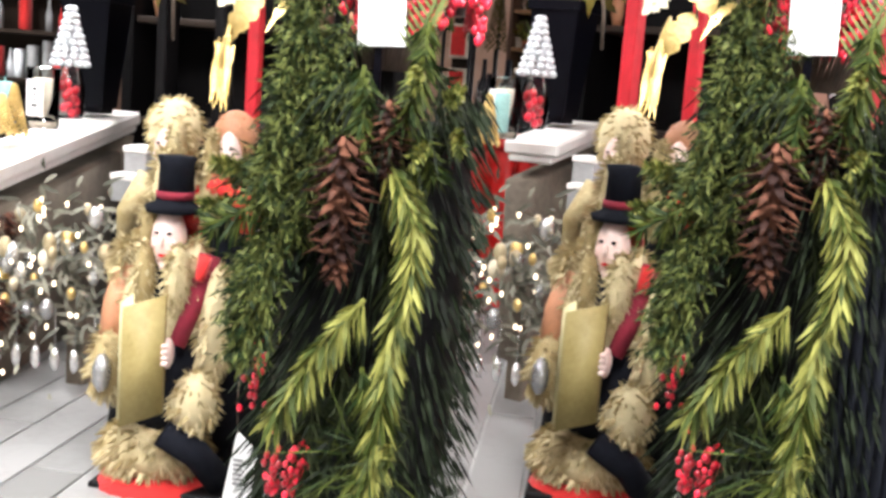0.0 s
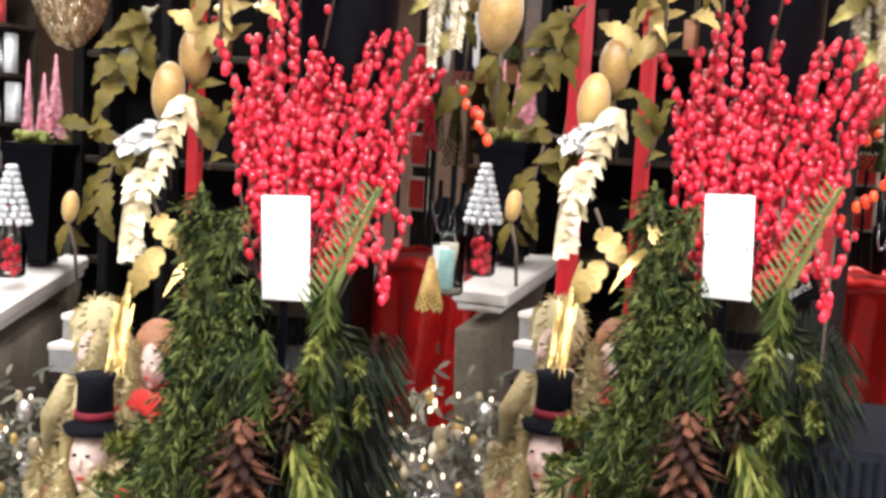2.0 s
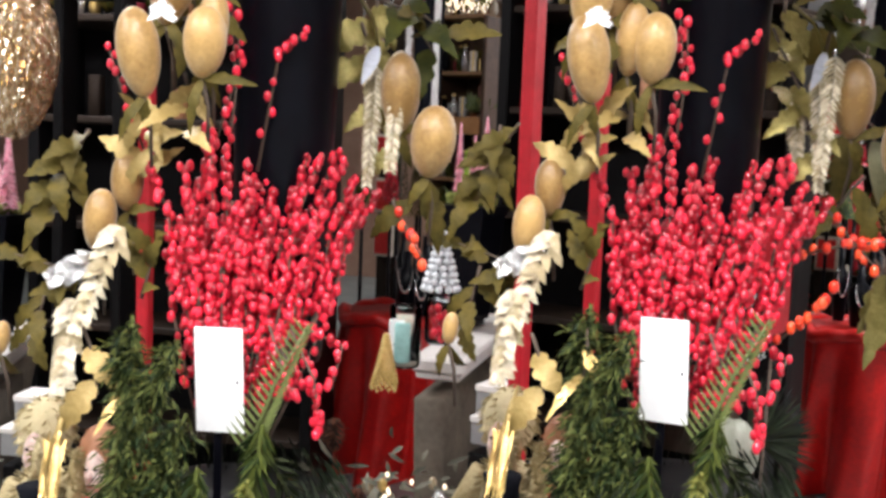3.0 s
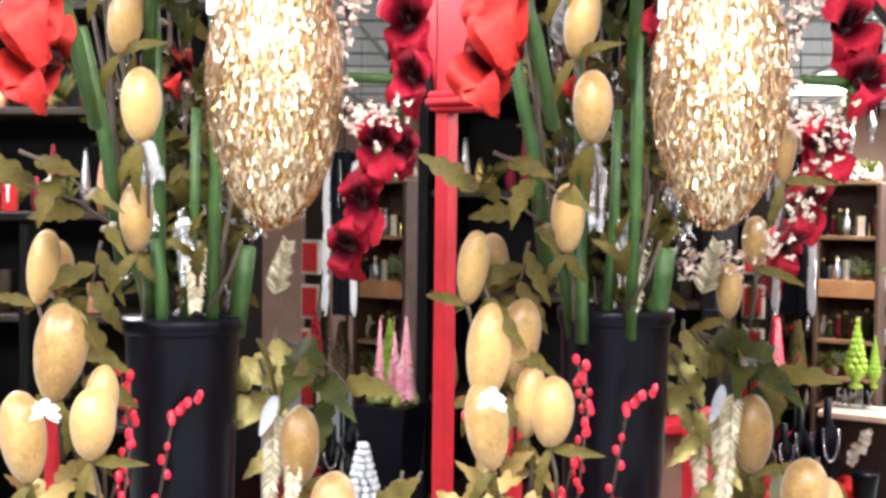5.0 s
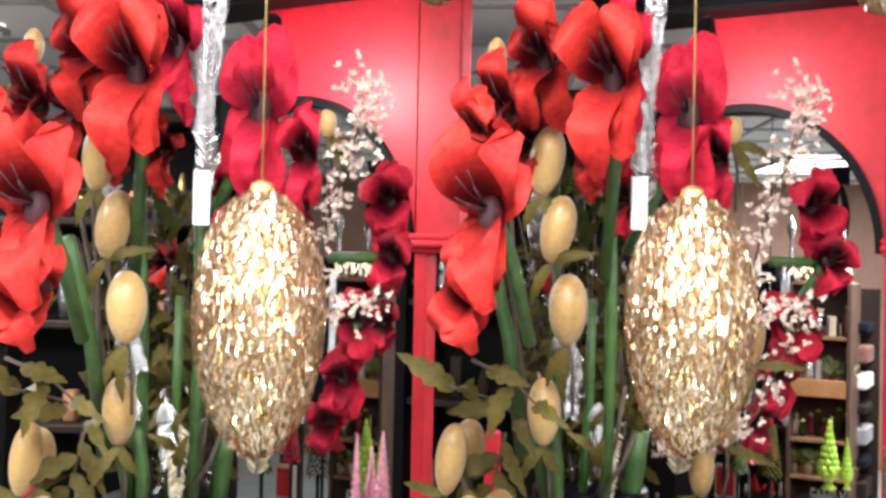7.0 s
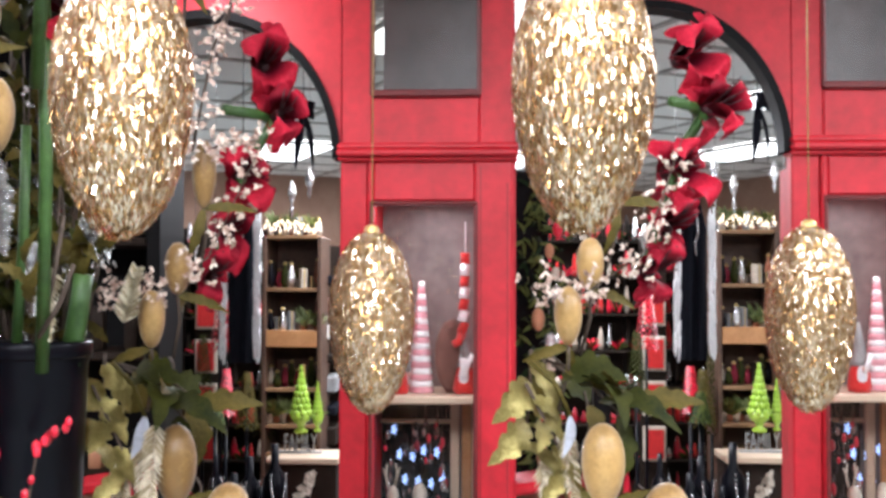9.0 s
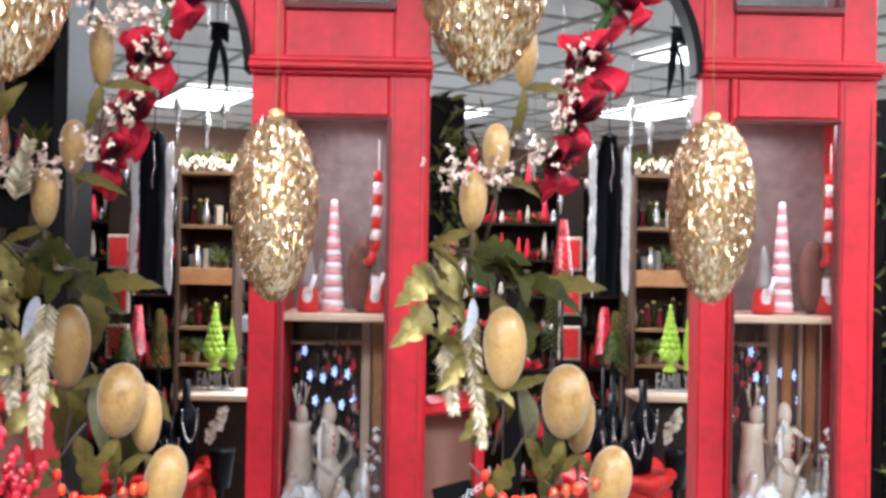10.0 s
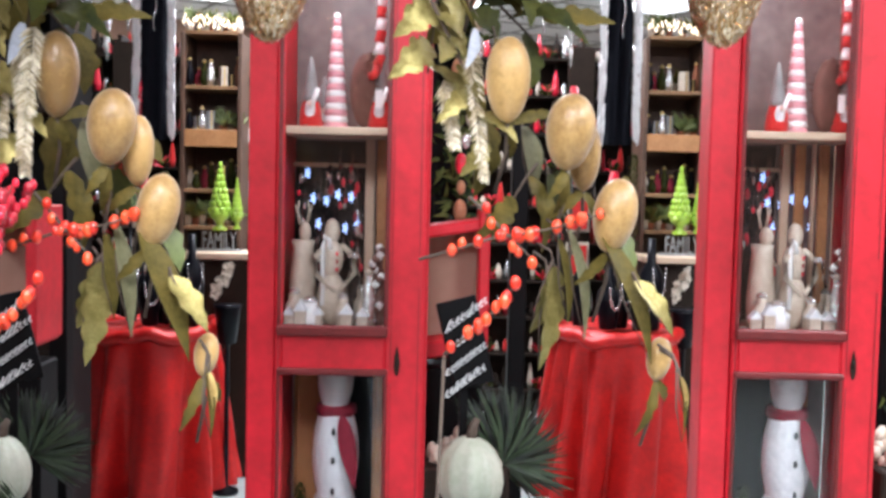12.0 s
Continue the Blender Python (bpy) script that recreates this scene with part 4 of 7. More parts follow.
def cedar_spray(m, path, ln, n):
    path = [Vector(p) for p in path]
    m.tube(path, 0.003, 0.001, 5)
    total = len(path) - 1
    for i in range(n):
        u = random.random() * total
        k = min(int(u), total - 1)
        p = path[k].lerp(path[k + 1], u - k)
        d = (path[k + 1] - path[k]).normalized()
        v = (d * 0.7 + Vector((random.uniform(-0.8, 0.8), random.uniform(-0.7, 0.3), random.uniform(-0.5, 0.5)))).normalized() * ln * random.uniform(0.5, 1)
        v.x *= 0.7
        for j in range(11):
            q = p + v * (j / 11)
            side = Vector((random.uniform(-1, 1) * 0.6, random.uniform(-1, 0.4), random.uniform(-1, 0.6))).normalized()
            m.needle(q, v * 0.22 + side * ln * 0.2, 0.0019)


# fir green darkened to stand for needles in shade
SHADEFIR = mat("shaded_fir_needle", (0.018, 0.023, 0.007), 0.6, col2=(0.005, 0.008, 0.003), scale=14, bump=0, island=0.9)
SHADEFIR.node_tree.nodes["Principled BSDF"].inputs["Specular IOR Level"].default_value = 0.12


def evergreen():
    base = Vector((-0.070, 1.377, 0.350))
    t = thing("evergreen_arrangement", (base.x, base.y, 0), "dense evergreen arrangement of cedar, fir and pine cones", "arrangement")
    at = Vector((base.x, base.y, 0))

    def r(p):
        return Vector(p) - at

    m = Mesh()
    zt = Vector((-0.049, 1.468, 0.794)).z
    m.lathe((0, 0.12, 0), [(0.11, 0), (0.12, 0.03), (0.11, 0.08), (0.12, 0.14), (0.15, 0.24), (0.165, zt - 0.18), (0.15, zt - 0.05), (0.155, zt - 0.03)], 26, sx=0.95)
    part("urn", m, BLACKPAINT, t, "dark matt urn")
    # inner mass of twigs and foliage, coloured near black as shade between the sprays
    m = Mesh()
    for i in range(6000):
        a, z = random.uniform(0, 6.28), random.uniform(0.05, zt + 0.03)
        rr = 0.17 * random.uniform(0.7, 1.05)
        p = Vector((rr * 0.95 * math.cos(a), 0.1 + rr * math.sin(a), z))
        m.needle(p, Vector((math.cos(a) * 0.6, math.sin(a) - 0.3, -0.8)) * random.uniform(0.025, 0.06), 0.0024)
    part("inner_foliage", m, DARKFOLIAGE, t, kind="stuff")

    for a, b, c in (((-0.115, 1.399, 1.011), (-0.156, 1.362, 0.914), (-0.172, 1.328, 0.806)),
                    ((-0.099, 1.391, 0.908), (-0.137, 1.346, 0.806), (-0.171, 1.315, 0.681)),
                    ((-0.072, 1.367, 0.840), (-0.112, 1.327, 0.748), (-0.134, 1.301, 0.609)),
                    ((-0.096, 1.368, 0.806), (-0.152, 1.327, 0.728), (-0.233, 1.326, 0.680)),
                    ((-0.116, 1.345, 0.695), (-0.160, 1.315, 0.626), (-0.205, 1.309, 0.558)),
                    ((-0.137, 1.351, 0.835), (-0.167, 1.301, 0.753), (-0.176, 1.270, 0.667)),
                    ((-0.148, 1.311, 0.667), (-0.169, 1.265, 0.573), (-0.171, 1.240, 0.465)),
                    ((-0.152, 1.286, 0.588), (-0.191, 1.263, 0.531), (-0.191, 1.251, 0.452)),
                    ((-0.188, 1.412, 1.039), (-0.187, 1.396, 0.966), (-0.160, 1.378, 0.872)),
                    ((-0.108, 1.349, 0.871), (-0.107, 1.331, 0.779), (-0.110, 1.310, 0.656))):
        m = Mesh()
        cedar_spray(m, [r(a), r(b), r(c)], 0.07, 190)
        part("cedar_spray", m, CEDAR, t, "dark green cedar spray")
    for a, b, c, mt in (((-0.026, 1.271, 0.523), (-0.076, 1.221, 0.457), (-0.126, 1.183, 0.366), FIRLIGHT),
                        ((-0.010, 1.302, 0.712), (0.039, 1.266, 0.641), (0.042, 1.233, 0.530), FIRLIGHT),
                        ((0.024, 1.262, 0.528), (0.022, 1.222, 0.427), (0.012, 1.196, 0.271), FIRLIGHT),
                        ((-0.020, 1.258, 0.430), (0.010, 1.224, 0.339), (-0.007, 1.192, 0.252), FIR),
                        ((0.022, 1.354, 0.910), (0.024, 1.324, 0.847), (0.007, 1.297, 0.768), FIR),
                        ((-0.054, 1.321, 0.825), (-0.049, 1.295, 0.786), (-0.048, 1.274, 0.725), FIR),
                        ((-0.012, 1.377, 0.813), (0.019, 1.357, 0.756), (0.045, 1.343, 0.698), FIR),
                        ((-0.066, 1.348, 0.843), (-0.067, 1.331, 0.798), (-0.052, 1.318, 0.731), FIR),
                        ((-0.003, 1.344, 0.714), (0.032, 1.315, 0.654), (0.025, 1.298, 0.579), FIRLIGHT),
                        ((-0.158, 1.289, 0.667), (-0.199, 1.269, 0.633), (-0.250, 1.266, 0.605), FIR)):
        m = Mesh()
        if mt is FIRLIGHT:
            fir_branch(m, [r(a), r(b), r(c)], 0.048, 1150, 0.0040, droop=0.45)
        else:
            fir_branch(m, [r(a), r(b), r(c)], 0.05, 1300)
        part("fir_branch", m, mt, t, "fresh light green fir branch" if mt is FIRLIGHT else "green fir branch")
    # hanging boughs over the side of the urn, shade painted in as near-black green
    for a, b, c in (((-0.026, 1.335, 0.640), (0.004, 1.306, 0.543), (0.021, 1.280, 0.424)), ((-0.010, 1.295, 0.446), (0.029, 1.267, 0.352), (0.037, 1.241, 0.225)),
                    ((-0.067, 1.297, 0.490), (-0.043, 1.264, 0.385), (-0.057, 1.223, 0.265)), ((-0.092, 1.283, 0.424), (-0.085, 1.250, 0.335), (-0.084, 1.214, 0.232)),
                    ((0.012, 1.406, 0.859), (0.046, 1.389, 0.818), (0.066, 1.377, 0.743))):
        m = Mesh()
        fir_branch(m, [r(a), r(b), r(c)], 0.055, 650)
        part("dark_bough", m, SHADEFIR, t, "fir bough in a dark shade colour")
    # bright young tips among the dark
    for p, dv in (((0.058, 1.330, 0.800), (0.4, -0.6, 0.3)), ((0.040, 1.322, 0.742), (-0.3, -0.8, -0.4)), ((0.072, 1.345, 0.765), (0.3, -0.7, -0.5)), ((-0.232, 1.300, 0.640), (-0.8, -0.4, -0.2)),
                  ((-0.215, 1.290, 0.690), (-0.6, -0.6, 0.1)), ((0.020, 1.300, 0.850), (0.1, -0.8, -0.6)), ((0.030, 1.215, 0.350), (0.2, -0.7, -0.3))):
        a = r(p)
        b = a + Vector(dv).normalized() * 0.045
        m = Mesh()
        fir_branch(m, [a, a.lerp(b, 0.5), b], 0.022, 3200, 0.0026, 0.003)
        part("young_tip", m, FIRLIGHT, t, "fresh yellow-green fir tip")
    # long thin pine needles
    m = Mesh()
    for i in range(60):
        p = r((-0.003, 1.220, 0.322)) + Vector((random.uniform(-0.06, 0.06), random.uniform(-0.02, 0.03), random.uniform(-0.06, 0.02)))
        m.needle(p, Vector((random.uniform(-1, 0.5), random.uniform(-0.5, 0.2), random.uniform(-0.3, 0.3))).normalized() * 0.11, 0.0012)
    part("pine_needles", m, FIR, t, kind="stuff")
    # stiff feather-like frond beside the card
    m = Mesh()
    a, b = r((-0.003, 1.364, 0.858)), r((0.078, 1.372, 1.050))
    m.tube([a, a.lerp(b, 0.5) + Vector((-0.004, 0, 0.01)), b], 0.004, 0.0015, 6)
    for i in range(19):
        u = 0.04 + i / 20
        p = a.lerp(b, u)
        ln = 0.056 * (1 - 0.5 * u)
        for s in (-1, 1):
            tip = p + Vector((s * ln * 0.55, -0.01, ln * (0.75 if s < 0 else 0.5)))
            m.leaf(p, tip, 0.0048, (0, -1, 0.2), 0.06, n=4)
    part("frond", m, FROND, t, "stiff green feather-like frond", kind="stuff")
    for p, rr, h in (((-0.062, 1.244, 0.653), 0.035, 0.195), ((-0.016, 1.303, 0.746), 0.026, 0.11)):
        m = Mesh()
        cone_mesh(m, r(p), rr, h)
        part("pine_cone", m, CONE, t, "large brown pine cone")
    for p in ((-0.132, 1.234, 0.276), (-0.105, 1.228, 0.265), (-0.093, 1.239, 0.275), (-0.194, 1.322, 0.385)):
        m = Mesh()
        for i in range(26):
            m.ball(r(p) + Vector((random.gauss(0, 0.005), random.gauss(0, 0.01), random.gauss(0, 0.025))), 0.0042, 0.005, 0.006, 7, 5)
        part("berry_cluster", m, BERRY, t, "small red berry cluster")
    low(t, 1.53)

    # card
    c = Vector((-0.066, 1.431, 0.950))
    t = thing("price_card", c, "blank white price card held among the evergreens", "card")
    m = Mesh()
    m.box((0, 0, 0), (0.0755, 0.004, 0.152), 0, pose(0, 0, 0, 0, -2.5, -8).to_3x3(), 0.0012)
    part("card", m, CARD, t, smooth=False)
    m = Mesh()
    m.ball((0.029, -0.006, 0.0), 0.0018, 0.0015, 0.0035, 8, 5)
    part("hole", m, INK, t, "small dark hole")
    m = Mesh()
    m.box((-0.002, 0.006, -0.16), (0.012, 0.004, 0.2), bevel=0.001)
    part("stake", m, BLACKGLOSS, t, smooth=False)
    low(t, 1.55)


def black_plinth():
    # black box added to stand for the darkness beside the evergreens
    t = thing("black_plinth", (0.86, 1.62, 0), "black cloth-covered box added to fill the dark beside the evergreens", "plinth")
    m = Mesh()
    m.box((0, 0, 0.36), (0.42, 0.34, 0.72), bevel=0.012)
    part("body", m, BLACKCLOTH, t, smooth=False)
    m = Mesh()
    for i in range(26):
        x = -0.21 + 0.42 * i / 25
        m.tube([(x, -0.172, 0.71), (x + 0.004, -0.178, 0.4), (x, -0.186, 0.02)], 0.006, 0.011, 6)
    part("cloth_pleat", m, BLACKCLOTH, t, "hanging black cloth pleats")


black_plinth()
MA, MB = Vector((-1.393, 3.348, 0.658)), Vector((-1.194, 2.135, 0.551))
mantel(MA, MB)
mantel(MA + RIGHT_LOW * (0.425 * 3.7), (MA + RIGHT_LOW * (0.425 * 3.7)).lerp(MB + RIGHT_LOW * (0.425 * 2.5), 0.44))
candle_jar()
snow_jar()
planter()
gold_cones()
goods_rack()
letter_blocks()
dark_unit()
red_post()
pale_boxes()
garland()
tall_figure()
small_figure((-0.624, 1.982, 0.652), 1.25, FUR, False, "caroler figure in a gold fur hood", 2.25)
small_figure((-0.445, 1.858, 0.662), 1.0, COPPER, True, "caroler figure in brown cap with a red scarf", 2.1)
price_tag()
evergreen()


# ---- upper display: berries, vase, picks and flowers ----
def berry_branch(parent, path, n, mt, r=0.0062, name="berry_branch"):
    path = [Vector(p) for p in path]
    m = Mesh()
    m.tube(path, 0.0026, 0.0012, 5, 0)
    seg = len(path) - 1
    for i in range(n):
        u = (0.12 + 0.88 * (i + random.random()) / n) * seg
        k = min(int(u), seg - 1)
        p = path[k].lerp(path[k + 1], u - k)
        q = p + Vector((random.uniform(-1, 1) * 0.0062, random.uniform(-1, 1) * 0.009, random.uniform(-0.004, 0.004)))
        rr = r * random.uniform(0.75, 1.15)
        m.ball(q, rr, rr, rr * 1.35, 8, 6, 1)
    return part(name, m, [TWIG, mt], parent)


def berry_bouquet():
    base = Vector((-0.071, 1.490, 0.841))
    t = thing("berry_bouquet", base, "tall bouquet of bare twigs covered in red berries", "berry branches")
    tips = [Vector((-0.200, 1.503, 1.250)), Vector((-0.139, 1.514, 1.287)), Vector((-0.055, 1.550, 1.326)), Vector((0.033, 1.558, 1.279)), Vector((0.142, 1.568, 1.229))]
    for i in range(50):
        u = (i + random.random() * 0.8) / 50 * 4
        k = min(int(u), 3)
        tip = tips[k].lerp(tips[k + 1], u - k) - base
        sc = random.uniform(0.62, 1.04)
        tip = tip * sc + Vector((random.uniform(-0.02, 0.02), random.uniform(-0.035, 0.07), 0))
        midp = tip * 0.5 + Vector((tip.x * 0.16 + random.uniform(-0.012, 0.012), 0, 0.0))
        berry_branch(t, [(tip.x * 0.3, 0, 0), midp, tip * 0.8 + Vector((random.uniform(-0.008, 0.008), 0, 0)), tip], random.randint(34, 46), BERRY)
    for a, b, c in (((-0.054, 1.551, 1.247), (-0.025, 1.553, 1.425), (0.018, 1.552, 1.459)), ((-0.100, 1.546, 1.254), (-0.092, 1.559, 1.381), (-0.102, 1.549, 1.494)),
                    ((-0.208, 1.529, 1.235), (-0.249, 1.514, 1.344), (-0.271, 1.499, 1.427)), ((-0.125, 1.543, 1.262), (-0.089, 1.562, 1.406), (-0.096, 1.569, 1.482)),
                    ((0.030, 1.464, 1.021), (0.076, 1.415, 0.965), (0.092, 1.392, 0.906)), ((-0.003, 1.461, 1.028), (0.037, 1.410, 0.963), (0.063, 1.391, 0.936)),
                    ((0.008, 1.477, 0.992), (0.073, 1.421, 0.942), (0.093, 1.398, 0.889)), ((0.043, 1.506, 1.018), (0.095, 1.511, 0.996), (0.092, 1.454, 0.941))):
        a, b, c = rel(a, base), rel(b, base), rel(c, base)
        berry_branch(t, [a, b, c], 12, BERRY)
    mid(t, 1.575)


def vase():
    rim = Vector((-0.041, 1.649, 1.561))
    t = thing("black_vase", rim, "tall glossy black flower vase", "vase")
    m = Mesh()
    m.lathe((0, 0, 0), [(0.066, -0.62), (0.070, -0.60), (0.086, -0.03), (0.090, -0.02), (0.090, 0.0), (0.082, 0.0), (0.080, -0.05)], 28)
    part("body", m, BLACKGLOSS, t)
    m = Mesh()
    m.lathe((0, 0, 0), [(0.0905, -0.022), (0.0925, -0.018), (0.0925, -0.002), (0.0905, 0.002)], 28)
    part("rim", m, BLACKGLOSS, t)
    mid(t, 1.64)
    # stems that stand in it
    s = thing("green_stems", rim, "thick green amaryllis stems standing in the vase", "stems")
    for a, b, w in (((-0.097, 1.546, 1.681), (-0.090, 1.374, 1.959), 0.011), ((0.016, 1.610, 1.574), (0.056, 1.476, 2.029), 0.0095), ((-0.053, 1.587, 1.566), (-0.055, 1.558, 1.682), 0.011),
                    ((-0.028, 1.628, 1.572), (-0.002, 1.585, 1.877), 0.008), ((0.037, 1.662, 1.571), (0.058, 1.655, 1.671), 0.016), ((-0.070, 1.627, 1.563), (-0.029, 1.470, 2.052), 0.010),
                    ((-0.079, 1.626, 1.563), (-0.093, 1.546, 1.681), 0.011)):
        m = Mesh()
        a, b = rel(a, rim), rel(b, rim)
        m.tube([a + Vector((0, 0, -0.04)), a.lerp(b, 0.5) + Vector((0.004, 0, 0)), b], w, w * 0.85, 9)
        part("stem", m, GREENSTEM, s)
    m = Mesh()
    for a, b in (((0.004, 1.610, 1.573), (0.054, 1.578, 1.750)), ((0.018, 1.590, 1.583), (0.075, 1.554, 1.683)), ((-0.091, 1.492, 1.728), (-0.089, 1.447, 2.047)), ((-0.067, 1.497, 1.681), (-0.136, 1.459, 2.123))):
        a, b = rel(a, rim), rel(b, rim)
        m.tube([a, a.lerp(b, 0.5) + Vector((0.006, 0, 0)), b], 0.004, 0.003, 6)
    part("twig", m, TWIG, s)
    top(s, 1.58)


def egg_pick(at, w, h, tilt, d, shift, leaf=OLIVELEAF):
    """A velvet pod on a twig with a leaf or two."""
    t = thing("velvet_pod", at, "mustard gold velvet pod on a twig", "pod", "velvet pods")
    ax = Vector((math.sin(tilt), 0, math.cos(tilt)))
    m = Mesh()
    m.ball((0, 0, 0), w / 2, w / 2 * 1.1, h / 2, 20, 16, 0, taper=-0.09, axis=ax)
    part("pod", m, VELVET, t)
    m = Mesh()
    b = -ax * h * 0.5
    m.tube([b, b + Vector((0.006, 0.01, -0.04)), b + Vector((0.0, 0.03, -0.10))], 0.003, 0.0025, 6)
    part("twig", m, TWIG, t)
    m = Mesh()
    for i in range(2):
        dv = Vector((random.uniform(-0.6, 0.6), random.uniform(-0.1, 0.5), random.uniform(-1, 0.1))).normalized()
        m.leaf(b, b + dv * random.uniform(0.05, 0.09), 0.018, (0, -1, 0.3), 0.15, 4, 10)
    part("leaf", m, leaf, t, "lobed olive leaf")
    shift(t, d)
    return t


def leaf_spray(at, tip, n, ln, w, mt, label, d, shift, name="leaf_spray", lobes=4, also=None):
    t = thing(name, at, label, "leaf spray", "leaf sprays")
    b = rel(tip, at)
    m = Mesh()
    m.tube([(0, 0, 0), b * 0.5 + Vector((0.005, 0, 0.01)), b], 0.003, 0.0015, 6)
    part("twig", m, TWIG, t)
    for i in range(n):
        p = b * ((i + 0.6) / n)
        dv = (b.normalized() * 0.6 + Vector(((-1) ** i * random.uniform(0.4, 0.8), random.uniform(-0.8, 0.2), random.uniform(-0.5, 0.3)))).normalized()
        dv.x *= 0.75
        m = Mesh()
        m.leaf(p, p + dv * ln * random.uniform(0.75, 1.15), w * random.uniform(0.45, 0.75), (0.2, -1, 0.4), random.uniform(0.05, 0.25), lobes, 12)
        part("leaf", m, mt, t)
    shift(t, d)
    if also:
        also(t)


def feather_frond(at, tip, mt, label, d, shift, n=26, ln=0.05, w=0.010):
    t = thing("glitter_frond", at, label, "frond", "glitter fronds")
    b = rel(tip, at)
    m = Mesh()
    m.tube([(0, 0, 0), b * 0.5 + Vector((0.006, 0, 0)), b], 0.0025, 0.001, 6)
    s = b.cross(Vector((0, 1, 0))).normalized()
    for i in range(n):
        u = i / n
        for k in (-1, 1):
            v = (s * k * 0.6 + b.normalized() * 0.6 + Vector((0, random.uniform(-0.5, 0.2), 0))).normalized() * ln * (1 - 0.5 * u)
            m.leaf(b * u, b * u + v, w, (random.uniform(-0.5, 0.5), -1, 0.2), 0.15, 2 if w > 0.01 else 0, 7 if w > 0.01 else 3)
    part("frond", m, mt, t, kind="stuff")
    shift(t, d)
    return t


def sequin_ball(name, at, rx, rz, label, hang=True):
    t = thing(name, at, label, "ornament", "sequin ornaments")
    m = Mesh()
    m.ball((0, 0, 0), rx * 0.96, rx * 0.96, rz * 0.96, 28, 20, 0, -0.08)
    part("core", m, BALLCORE, t)
    m = Mesh()
    n = 15000
    for i in range(n):
        z = 1 - 2 * (i + 0.5) / n
        a = i * 2.39996 + random.uniform(-0.1, 0.1)
        q = math.sqrt(1 - z * z)
        nrm = Vector((q * math.cos(a), q * math.sin(a), z * rx / rz)).normalized()
        egg = 1 + 0.08 * z
        p = Vector((q * math.cos(a) * rx * egg, q * math.sin(a) * rx * egg, z * rz)) * random.uniform(0.965, 1.025)
        nrm = (nrm + Vector((random.gauss(0, 0.30), random.gauss(0, 0.30), random.gauss(0, 0.30)))).normalized()
        up = Vector((random.uniform(-0.2, 0.2), random.uniform(-0.2, 0.2), 1))
        s = up.cross(nrm).normalized()
        u = nrm.cross(s)
        w, h = rx * random.uniform(0.007, 0.015), rx * random.uniform(0.030, 0.080)
        m.add([p - s * w - u * h, p + s * w - u * h, p + s * w + u * h, p - s * w + u * h], [(0, 1, 2, 3)])
    part("sequin_cover", m, SEQUIN, t, "champagne gold sequins", smooth=False, kind="stuff")
    m = Mesh()
    m.lathe((0, 0, rz * 0.96), [(rx * 0.16, 0), (rx * 0.19, rz * 0.03), (rx * 0.17, rz * 0.10), (rx * 0.06, rz * 0.13)], 14)
    part("cap", m, GOLDFOIL, t, "gold cap")
    m = Mesh()
    m.tube([(0, 0, rz * 1.08), (0.0005, 0, (CEIL - at[2]) * 0.5), (0, 0, CEIL - at[2])], 0.0011, seg=5)
    part("string", m, GOLDLEAF, t, "thin gold string")
    return t


